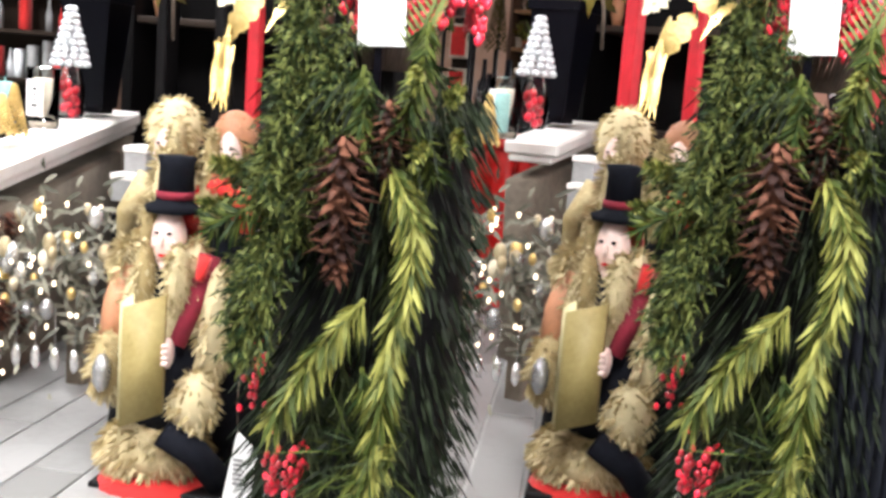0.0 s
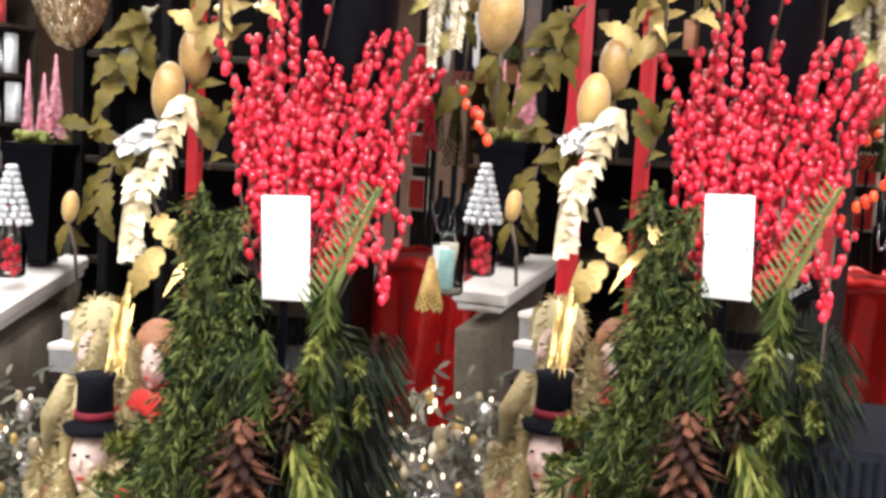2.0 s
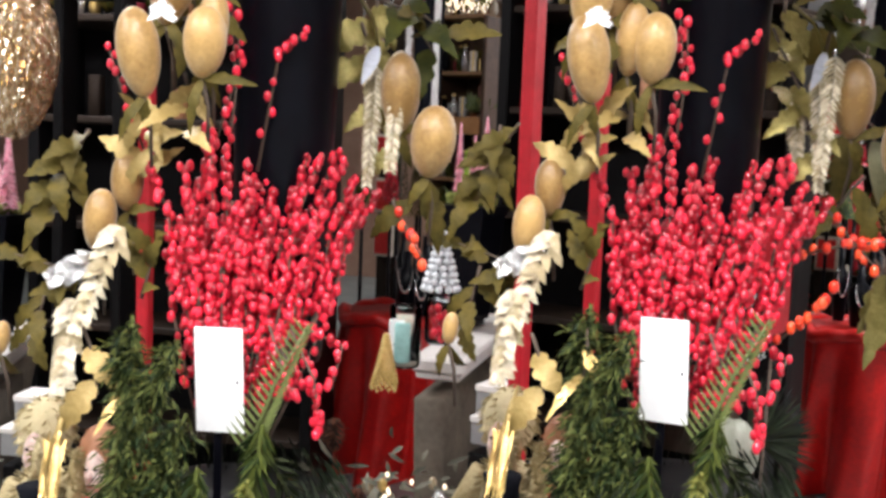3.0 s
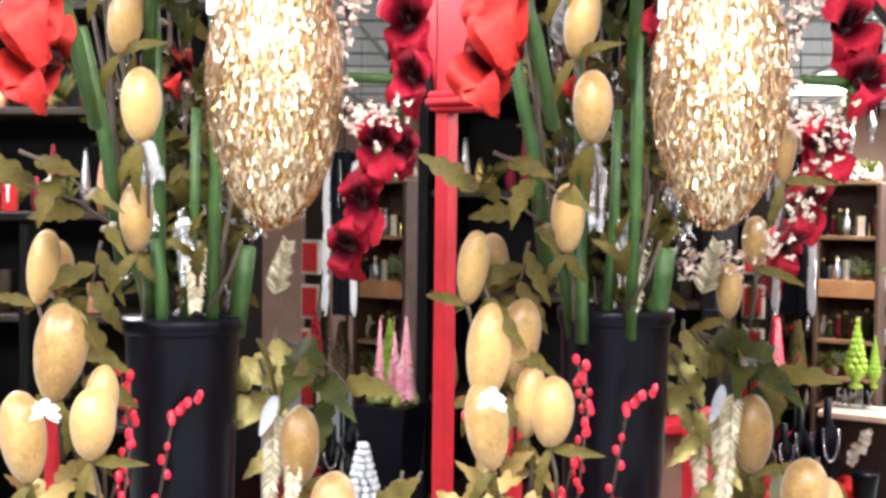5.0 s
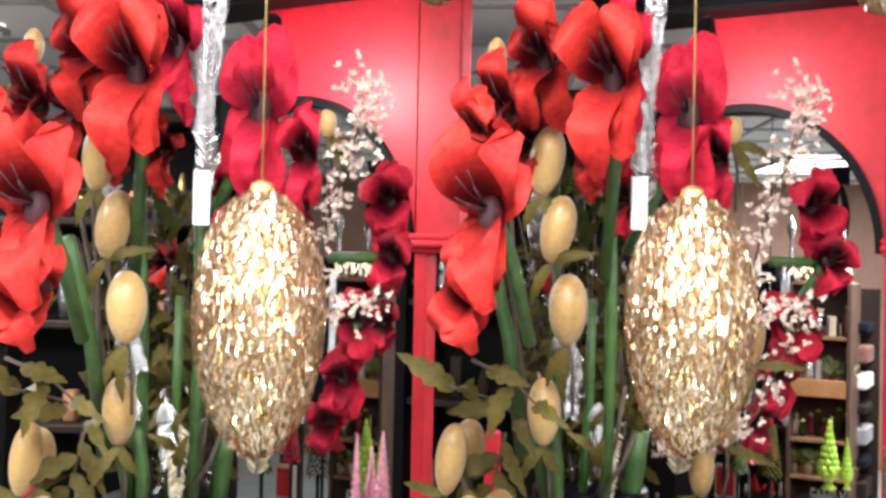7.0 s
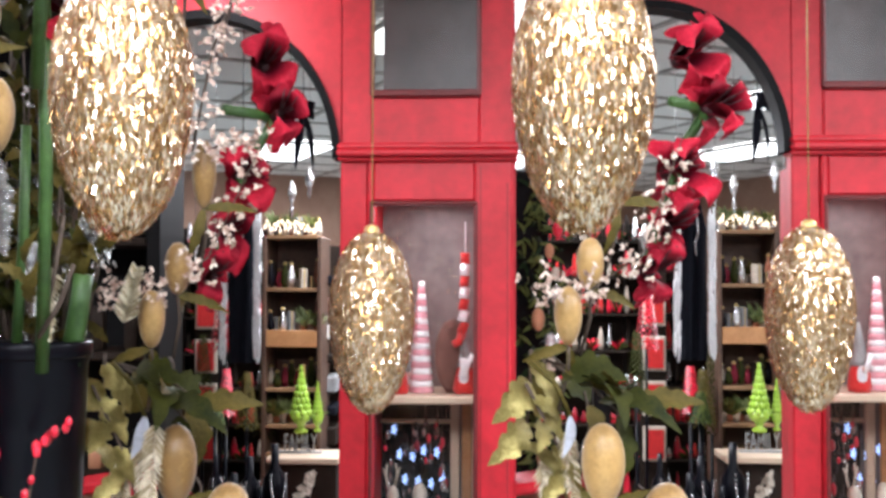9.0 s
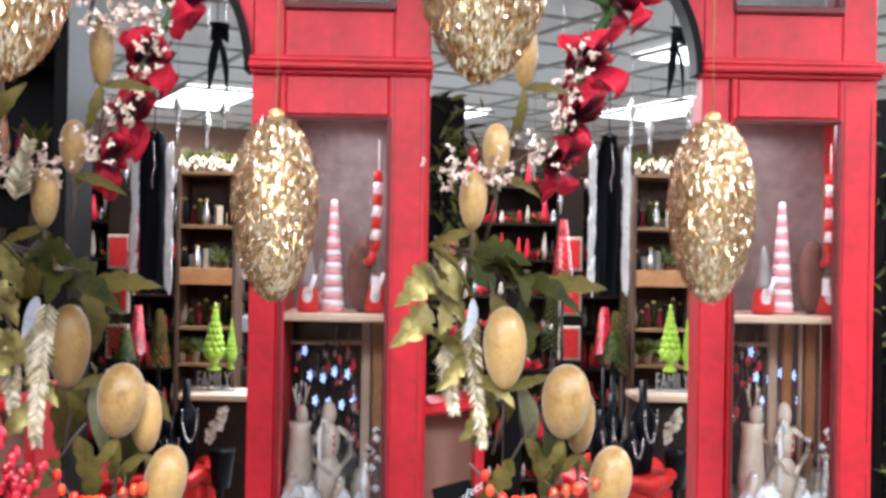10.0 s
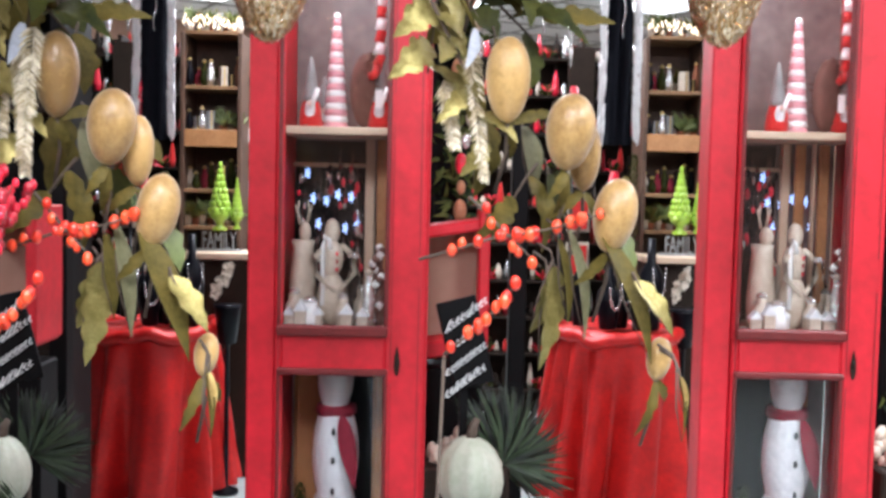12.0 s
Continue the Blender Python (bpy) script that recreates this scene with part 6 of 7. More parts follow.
feather_frond((0.765, 1.762, 1.392), (0.771, 1.735, 1.295), PALEGLITTER, "pale gold glitter frond on a twig", 1.56, along, 40, 0.028, 0.0045)


def grey_leaf():
    a, b = (0.797, 1.712, 1.464), (0.775, 1.700, 1.403)
    t = thing("silver_leaf", a, "pale silver grey cloth leaf on a bent twig", "leaf")
    m = Mesh()
    m.leaf((0, 0, 0), rel(b, a), 0.022, (0.3, -1, 0.2), 0.08, n=6)
    part("leaf", m, mat("silver_grey_cloth", (0.55, 0.58, 0.66), 0.5, scale=30), t)
    m = Mesh()
    m.tube([(0, 0, 0), rel((0.783, 1.731, 1.509), a), rel((0.756, 1.769, 1.543), a)], 0.003, 0.004)
    part("twig", m, OLIVELEAF, t)
    three(t, 1.54)


grey_leaf()
for pts, n in (([(0.744, 1.713, 1.137), (0.826, 1.650, 1.170), (0.886, 1.608, 1.184), (0.953, 1.563, 1.209)], 14), ([(0.808, 1.686, 1.227), (0.846, 1.639, 1.174), (0.879, 1.608, 1.133)], 7),
               ([(0.728, 1.600, 1.021), (0.766, 1.561, 1.069), (0.797, 1.537, 1.118)], 9)):
    t = thing("berry_twig", pts[1], "thin twig with orange red berries", "berry twig", "berry twigs")
    berry_branch(t, [rel(p, pts[1]) for p in pts], n, ORANGEBERRY, 0.0072)
    if n == 9:
        m = Mesh()
        m.tube([rel(pts[0], pts[1]), rel((0.722, 1.612, 0.6), pts[1]), rel((0.720, 1.615, 0.0), pts[1])], 0.0022, 0.003, 5)
        part("stake", m, TWIG, t)
    (three if n == 7 else along)(t, 1.48)


# ---- the shop beyond the arch ----
def shop3(t, d, s1=True):
    along(t, d)
    if s1:
        again(t, RIGHT_TOP, -0.424 * d)


def facing(t, yaw=-27):
    t.rotation_euler = (0, 0, radians(yaw))
    return t


SH = 4.7 / 1893      # plan unit at the bookcase


def bookcase():
    at = Vector((1.885, 4.694, 0.906))
    t = facing(thing("bookcase", (at.x, at.y, 0), "tall oak bookcase crowded with small plants and gifts", "bookcase"))
    z = at.z
    w, hh = 100 * SH, z + (640 - 250) * SH
    for s in (-1, 1):
        m = Mesh()
        m.box((s * w / 2, 0.12, hh / 2), (0.018, 0.26, hh), bevel=0.003)
        part("side_panel", m, BROWNWOOD, t, smooth=False)
    m = Mesh()
    m.box((0, 0.25, hh / 2), (w, 0.015, hh))
    part("back_panel", m, BROWNWOOD, t, smooth=False)
    for y in (250, 345, 425, 440, 525, 590, 640):
        m = Mesh()
        m.box((0, 0.12, z + (640 - y) * SH), (w - 0.02, 0.25, 0.016 if y not in (425,) else 0.006), bevel=0.002)
        part("board", m, WOOD, t, smooth=False)
    m = Mesh()
    m.box((0, 0.0, z + (640 - 433) * SH), (w * 0.92, 0.02, 0.075), bevel=0.003)
    part("crate_front", m, ORANGE, t, "orange-brown crate front", smooth=False)
    shop3(t, 4.7)
    # goods, each on its board
    kinds = [("potted_plant", "small green plant in a clay pot on the bookcase", "plant"), ("gift_box", "small wrapped box on the bookcase", "box"),
             ("small_vase", "small glazed vase on the bookcase", "vase"), ("small_jar", "small pale jar on the bookcase", "jar")]
    R = Matrix.Rotation(radians(-27), 3, "Z")
    for y in (250, 345, 425, 525, 590):
        for i in range(8):
            k = random.choice((0, 0, 1, 2, 3)) if y != 590 else random.choice((0, 0, 2))
            nm, lb, ct = kinds[k]
            x = (-0.42 + i * 0.12) * w
            p = R @ Vector((x, random.uniform(0.03, 0.1), 0)) + Vector((at.x, at.y, z + (640 - y) * SH + 0.009))
            h = random.uniform(0.06, 0.13)
            g = thing(nm, p, lb, ct, "bookcase goods")
            m = Mesh()
            if k == 0:
                m.lathe((0, 0, 0), [(0.012, 0), (0.018, h * 0.35), (0.02, h * 0.38)], 10)
                part("pot", m, TERRACOTTA if i % 2 else CREAM, g)
                m = Mesh()
                for j in range(26):
                    dv = Vector((random.uniform(-1, 1) * 0.6, random.uniform(-1, 1), random.uniform(0.1, 1.3))).normalized() * random.uniform(0.04, 0.095)
                    m.leaf((0, 0, h * 0.36), Vector((0, 0, h * 0.36)) + dv, 0.014, (0, -1, 0.4), 0.2, n=3)
                part("leaves", m, random.choice((FROND, OLIVELEAF, FIRLIGHT)), g, kind="stuff")
            elif k == 1:
                m.box((0, 0, h * 0.4), (0.03, 0.04, h * 0.8), bevel=0.002)
                part("box", m, random.choice((CREAM, REDCLOTH, GREY, DARKWOOD)), g, smooth=False)
                m = Mesh()
                m.box((0, 0, h * 0.4), (0.006, 0.043, h * 0.81))
                part("ribbon", m, GOLDFOIL, g, smooth=False)
            else:
                m.lathe((0, 0, 0), [(0.011, 0), (0.02, h * 0.3), (0.014, h * 0.7), (0.007, h * 0.85), (0.01, h)], 12)
                part("body", m, random.choice((GREENLEAF, CREAM, BLACKGLOSS, SILVER, TERRACOTTA, WINECLOTH)), g)
                m = Mesh()
                m.lathe((0, 0, h), [(0.010, 0), (0.011, 0.006), (0.003, 0.014)], 10)
                part("lid", m, GOLDFOIL, g)
            shop3(g, 4.7)
    # fairy lights on top
    g = facing(thing("fairy_light_string", (at.x, at.y, z + (640 - 247) * SH + 0.01), "string of clear fairy lights along the bookcase top", "fairy lights"))
    m = Mesh()
    for i in range(46):
        m.ball((-w * 0.5 + w * i / 45 + random.uniform(-0.004, 0.004), random.uniform(-0.02, 0.03), random.uniform(0, 0.055)), 0.0035, 0.004, 0.008, 6, 4)
    part("bulbs", m, BULB, g, kind="stuff")
    m = Mesh()
    m.tube([(-w * 0.5 + w * i / 30, 0.01 * math.sin(i * 2.1), 0.012 + 0.012 * math.sin(i * 1.7)) for i in range(31)], 0.002)
    part("wire", m, SILVER, g)
    shop3(g, 4.7)


def side_shelves():
    """Dark rack beside the bookcase, and pictures on red cloth on the other side."""
    at = Vector((2.086, 4.814, 0.884))
    t = facing(thing("dark_rack", (at.x, at.y, 0), "dark rack with folded grey goods", "rack"))
    m = Mesh()
    m.box((0, 0.2, 0.9), (0.14, 0.02, 1.9))
    part("back_panel", m, DARKWOOD, t, smooth=False)
    for k in range(14):
        m = Mesh()
        m.box((0, 0.08, 0.12 + k * 0.12), (0.10, 0.2, random.uniform(0.03, 0.09)), bevel=0.008)
        part("folded_cloth", m, random.choice((GREY, DARKWOOD, BLACKCLOTH, WHITEPAINT, BROWNFELT)), t, smooth=False)
    shop3(t, 4.9)
    b = Vector((1.636, 5.394, 0.948))
    t = facing(thing("dark_partition", (b.x, b.y, 0), "tall dark partition hung with small red pictures", "partition"))
    m = Mesh()
    m.box((0, 0.1, 0.95), (0.13, 0.03, 1.9), bevel=0.004)
    part("board", m, DARKWOOD, t, smooth=False)
    for z in (1.52, 1.30, 1.08, 0.86):
        m = Mesh()
        m.box((-0.0, 0.06, z), (0.11, 0.03, 0.17), bevel=0.004)
        f = part("picture_frame", m, CREAM, t, "small pale picture frame", smooth=False)
        m = Mesh()
        m.box((0, 0.042, z), (0.085, 0.006, 0.14))
        part("picture", m, REDCLOTH, f, smooth=False)
    shop3(t, 5.2)


def dress():
    at = Vector((1.470, 3.909, 1.950))
    u = 3.8 / 1893
    t = facing(thing("black_shawl", at, "long black hanging shawl with white fringes", "shawl"))
    m = Mesh()
    n = 14
    pts = []
    for i in range(n + 1):
        z = -i / n * 285 * u
        w = 24 * u * (0.5 + 0.5 * min(1, i / 2.5))
        for k in range(9):
            v = k / 4 - 1
            pts.append((v * w, 0.02 * math.sin(v * 7 + i * 0.15) - 0.012, z))
    fs = [(i * 9 + k, i * 9 + k + 1, i * 9 + k + 10, i * 9 + k + 9) for i in range(n) for k in range(8)]
    m.add(pts, fs)
    m.add([(x, y + 0.03, z) for x, y, z in pts], [tuple(reversed(f)) for f in fs])
    part("cloth", m, BLACKCLOTH, t)
    m = Mesh()
    for s in (-1, 1):
        for i in range(130):
            x = s * (24 + random.uniform(0, 11)) * u
            z = -random.uniform(15, 260) * u
            m.tube([(x, -0.02, z), (x + s * 0.004, -0.025, z - 0.06)], 0.0045, 0.003, 4)
    part("fringe", m, CARD, t, "white fringe", kind="stuff")
    m = Mesh()
    m.tube([(0.004, -0.03, -0.03), (0.012, -0.035, -0.12), (0.0, -0.035, -0.16), (0.005, -0.035, -0.2)], 0.003, 0.002)
    part("necklace", m, SILVER, t)
    m = Mesh()
    m.tube([(-0.03, 0, -0.005), (0, 0, 0.012), (0.03, 0, -0.005)], 0.004)
    m.tube([(0, 0, 0.012), (0, 0, CEIL - at.z)], 0.002)
    part("hanger", m, BLACKGLOSS, t)
    shop3(t, 3.8)


def finials():
    for p, h in (((1.617, 4.173, 2.080), 0.14), ((1.744, 4.217, 2.019), 0.10), ((1.747, 3.990, 2.047), 0.06), ((1.425, 4.159, 1.883), 0.10), ((1.376, 4.297, 1.816), 0.14), ((1.283, 4.348, 1.923), 0.12)):
        t = thing("glass_finial", p, "silver glass finial ornament hanging on a thread", "ornament", "hanging finials")
        m = Mesh()
        m.lathe((0, 0, 0), [(0.002, -h), (0.008, -h * 0.6), (0.004, -h * 0.3), (0.016, 0.0), (0.018, 0.02), (0.008, 0.045), (0.004, 0.06)], 12)
        part("finial", m, SILVER, t)
        m = Mesh()
        m.tube([(0, 0, 0.06), (0, 0, CEIL - p[2])], 0.0012, seg=4)
        part("thread", m, SILVER, t)
        shop3(t, 4.1)
    p = (1.544, 3.397, 2.224)
    t = thing("black_bow", p, "black ribbon bow with two long tails", "bow")
    m = Mesh()
    for s in (-1, 1):
        m.leaf((0, 0, 0), (s * 0.03, -0.01, -0.20), 0.028, (s * 0.4, -1, 0), 0.06, n=7)
        m.leaf((0, 0, 0), (s * 0.035, -0.02, 0.03), 0.05, (0, -1, 0.3), 0.3, n=6)
        m.leaf((0, 0, 0), (s * 0.03, -0.02, -0.03), 0.045, (0, -1, 0.3), 0.3, n=6)
    m.ball((0, -0.01, 0), 0.01, 0.014, 0.018, 9, 6)
    m.tube([(0, 0, 0), (0, 0, CEIL - p[2])], 0.0015, seg=4)
    part("bow", m, BLACKCLOTH, t)
    shop3(t, 3.4)


def topiary(p, h, r):
    t = thing("lime_topiary", p, "lime green glazed topiary finial on a foot", "topiary", "lime topiaries")
    m = Mesh()
    m.lathe((0, 0, 0), [(0.6 * r, 0), (0.7 * r, h * 0.03), (0.3 * r, h * 0.08), (0.45 * r, h * 0.14), (0.9 * r, h * 0.2), (1.0 * r, h * 0.28)], 16)
    part("foot", m, LIME, t)
    m = Mesh()
    for k in range(7):
        z, rr = h * (0.3 + 0.095 * k), r * (1 - k / 8)
        for i in range(8):
            a = 6.28 * i / 8 + k * 0.4
            m.ball((rr * 0.8 * math.cos(a), rr * 0.8 * math.sin(a), z), rr * 0.34, rr * 0.34, h * 0.06, 7, 5)
    m.ball((0, 0, h * 0.97), r * 0.2, r * 0.2, h * 0.06, 7, 5)
    part("finial", m, LIME, t)
    shop3(t, 4.5)


def word_sign():
    at = Vector((1.884, 4.525, 0.939))
    t = facing(thing("word_sign", at, "grey metal word sign reading FAMILY", "sign"))
    cu = bpy.data.curves.new("letters", "FONT")
    cu.body, cu.size, cu.extrude, cu.align_x = "FAMILY", 0.105, 0.004, "CENTER"
    tmp = bpy.data.objects.new("tmp", cu)
    me = bpy.data.meshes.new_from_object(tmp)
    bpy.data.objects.remove(tmp)
    me.materials.append(GREY)
    o = new("letters", me)
    o.parent = t
    o.matrix_basis = pose(0, -0.03, 0.012, 90, 0, 0) @ Matrix.Diagonal((0.42, 1, 1, 1))
    m = Mesh()
    m.box((0, -0.03, 0.006), (0.19, 0.03, 0.012), bevel=0.002)
    part("base", m, GREY, t, smooth=False)
    shop3(t, 4.55)


def ledge():
    at = Vector((1.845, 4.376, 0.942))
    t = facing(thing("wooden_ledge", (at.x, at.y, 0), "pale wooden counter before the bookcase", "counter"))
    m = Mesh()
    m.box((0, 0.1, at.z - 0.012), (0.30, 0.24, 0.026), bevel=0.004)
    part("counter_top", m, PALEWOOD, t, smooth=False)
    m = Mesh()
    m.box((0, 0.13, (at.z - 0.03) / 2), (0.27, 0.18, at.z - 0.03), bevel=0.004)
    part("counter_body", m, DARKWOOD, t, smooth=False)
    shop3(t, 4.4)
    p = (1.786, 4.180, 0.833)
    t = thing("white_flower_pot", p, "white orchid flowers in a black pot", "plant")
    m = Mesh()
    m.lathe((0.03, 0, -p[2]), [(0.05, 0.0), (0.05, 0.015), (0.010, 0.03), (0.010, p[2] - 0.24), (0.035, p[2] - 0.23), (0.05, p[2] - 0.10), (0.055, p[2] - 0.08)], 16)
    part("pot", m, BLACKGLOSS, t)
    m = Mesh()
    for i in range(46):
        u = i / 46
        c = Vector((-0.02 + 0.06 * u, random.uniform(-0.02, 0.02), -0.04 + 0.12 * u)) + Vector((random.gauss(0, 0.012), 0, random.gauss(0, 0.012)))
        for j in range(4):
            a = j * 1.57 + i
            m.leaf(c, c + Vector((math.cos(a) * 0.012, -0.006, math.sin(a) * 0.016)), 0.014, (0, -1, 0), 0.2, n=2)
    part("orchid_bloom", m, CREAM, t, kind="stuff")
    shop3(t, 4.2)


def red_table():
    at = Vector((1.571, 4.370, 0.053))
    zt = Vector((1.576, 4.409, 0.647)).z
    t = thing("draped_table", (at.x, at.y, 0), "round table draped in glossy red cloth to the floor", "table")
    u = 4.3 / 1893
    m = Mesh()
    seg, rows = 120, 14
    pts, fs = [], []
    for r in range(rows + 1):
        q = r / rows
        z = zt * (1 - q) + 0.01
        for i in range(seg):
            a = 6.283 * i / seg
            w1 = a * 6.5 + 1.2 * math.sin(a * 2 + 0.5) + 0.9 * q + 0.5 * math.sin(a * 3 + 2)
            fold = 0.15 * q ** 0.75 * (abs(math.sin(w1 / 1.0)) ** 1.6 - 0.45) + 0.02 * q * math.sin(a * 4 + 1) + 0.008 * q * math.sin(a * 23 + 3 * q)
            rad = 108 * u * (1 + 0.07 * q) + fold
            pts.append((rad * math.cos(a), rad * math.sin(a), z))
    for r in range(rows):
        for i in range(seg):
            j = (i + 1) % seg
            fs.append((r * seg + i, (r + 1) * seg + i, (r + 1) * seg + j, r * seg + j))
    fs.append(tuple(range(seg)))
    m.add(pts, fs)
    part("cloth", m, SATIN, t)
    m = Mesh()
    ring = []
    for i in range(73):
        a = 6.2832 * i / 72
        rr = 110 * u + 0.006 * math.sin(a * 7) + 0.004 * math.sin(a * 17 + 1)
        ring.append((rr * math.cos(a), rr * math.sin(a), zt + 0.010 * math.sin(a * 6 + 0.7) + 0.006 * math.sin(a * 13)))
    m.tube(ring, 0.026, 0.026, 10)
    part("rolled_rim", m, SATIN, t, "thick rolled rim of red cloth")
    shop3(t, 4.3)
    # black busts, bags and jewellery on the table
    for x, y, h, wd, d in ((330, 745, 0.36, 0.055, 4.2), (285, 735, 0.30, 0.05, 4.25), (255, 748, 0.24, 0.05, 4.15), (225, 745, 0.3, 0.035, 4.35), (300, 750, 0.2, 0.04, 4.1)):
        p = {330: (1.687, 4.231, 0.738), 285: (1.610, 4.328, 0.728), 255: (1.542, 4.308, 0.729), 225: (1.498, 4.445, 0.717), 300: (1.621, 4.209, 0.733)}[x]
        p = (p[0], p[1], zt + 0.022)
        b = thing("jewellery_bust", p, "black jewellery bust with a silver necklace on the red table", "bust stand", "jewellery busts")
        m = Mesh()
        m.lathe((0, 0, 0), [(wd * 0.7, 0), (wd * 0.75, h * 0.05), (wd, h * 0.45), (wd * 0.9, h * 0.62), (wd * 0.35, h * 0.75), (wd * 0.3, h)], 16, sx=0.9)
        part("bust", m, BLACKGLOSS, b)
        m = Mesh()
        for i in range(22):
            a = math.pi * (i / 21)
            m.ball((wd * 0.55 * math.cos(a), -wd * 0.95, h * 0.68 - h * 0.34 * math.sin(a)), 0.005, 0.005, 0.006, 6, 4)
        part("necklace", m, SILVER, b, "silver bead necklace", kind="stuff")
        shop3(b, 4.2)


def cone_trees():
    for p, r, h, mt in (((1.604, 4.734, 1.156), 0.03, 0.20, BERRY), ((1.574, 5.090, 1.186), 0.05, 0.35, GREENLEAF), ((1.808, 4.851, 1.095), 0.05, 0.4, GREENLEAF), ((1.516, 4.554, 1.122), 0.035, 0.12, FIR),
                        ((1.710, 4.790, 1.101), 0.05, 0.25, OLIVELEAF), ((1.673, 5.154, 1.445), 0.05, 0.35, BERRY)):
        p0 = Vector(p)
        t = thing("cone_tree", (p0.x, p0.y, p0.z), "small decorative cone tree on a slim black stand", "cone tree", "cone trees")
        m = Mesh()
        for i in range(240):
            q, a = i / 240, i * 2.4
            rr = r * (1 - q) + 0.004
            c = Vector((rr * math.cos(a) * 0.8, rr * math.sin(a), h * q - h * 0.3))
            m.leaf(c, c + Vector((math.cos(a) * 0.014, math.sin(a) * 0.02, -0.018)), 0.012, (0, 0, 1), 0.2, n=2)
        part("tree", m, mt, t)
        m = Mesh()
        m.tube([(0, 0, -p0.z + 0.01), (0, 0, -h * 0.3)], 0.008)
        m.lathe((0, 0, -p0.z), [(0.05, 0), (0.05, 0.015), (0.01, 0.03)], 14)
        part("stand", m, BLACKGLOSS, t)
        shop3(t, 4.7)


def left_cabinet():
    """Corner of the next red cabinet, its dark post and white lettered board."""
    a = Vector((0.938, 3.022, 1.088))
    t = facing(thing("red_side_cabinet", (a.x, a.y, 0), "red painted side cabinet with a pale panel", "cabinet"))
    m = Mesh()
    tilt = pose(0, 0, 0, 0, -9, 0).to_3x3()
    m.box((-0.07, 0.1, a.z - 0.28), (0.20, 0.18, 0.045), 0, tilt, 0.006)
    m.box((-0.07, 0.1, a.z + 0.03), (0.20, 0.18, 0.03), 0, tilt, 0.006)
    m.box((0.02, 0.1, a.z - 0.10), (0.028, 0.2, 0.36), bevel=0.004)
    part("frame", m, RED, t, "red painted frame", smooth=False)
    m = Mesh()
    m.box((-0.07, 0.13, a.z - 0.12), (0.17, 0.01, 0.30))
    part("panel", m, WALL, t, "brown glazed panel", smooth=False)
    m = Mesh()
    m.box((-0.07, 0.12, (a.z - 0.34) / 2), (0.19, 0.14, a.z - 0.34), bevel=0.006)
    part("base", m, BLACKPAINT, t, "black base", smooth=False)
    along(t, 2.75)
    p = Vector((1.077, 3.344, 1.069))
    t = facing(thing("black_post", (p.x, p.y, 0), "square black wooden post", "post"))
    m = Mesh()
    m.box((0, 0, 0.72), (0.05, 0.06, 1.44), bevel=0.004)
    part("shaft", m, BLACKPAINT, t, smooth=False)
    m = Mesh()
    m.box((0, 0, 0.03), (0.08, 0.09, 0.06), bevel=0.008)
    part("foot", m, BLACKPAINT, t, smooth=False)
    along(t, 3.1)
    q = Vector((0.894, 2.858, 0.849))
    t = facing(thing("lettered_sign", q, "dark board sign with illegible white lettering", "sign"), -20)
    m = Mesh()
    m.box((0, 0.01, 0), (0.10, 0.015, 0.22), 0, pose(0, 0, 0, 0, -14, 0).to_3x3(), 0.003)
    part("board", m, BLACKPAINT, t, smooth=False)
    m = Mesh()
    for r in range(4):
        for k in range(9):
            ln = random.choice((0.014, 0.018, 0.034))
            x = -0.045 + k * 0.011
            m.box((x, -0.004, 0.075 - r * 0.055 + x * 0.75), (0.0026, 0.002, ln), 0, pose(0, 0, 0, 0, 24 + random.uniform(-8, 8), 0).to_3x3())
            m.box((x + 0.004, -0.004, 0.068 - r * 0.055 + x * 0.75), (0.008, 0.002, 0.0024), 0, pose(0, 0, 0, 0, -38, 0).to_3x3())
    part("lettering_bars", m, CARD, t, smooth=False, kind="stuff")
    m = Mesh()
    m.box((0.0, 0.02, -q.z / 2 - 0.05), (0.02, 0.01, q.z - 0.1))
    part("leg", m, BLACKPAINT, t, smooth=False)
    along(t, 2.6)


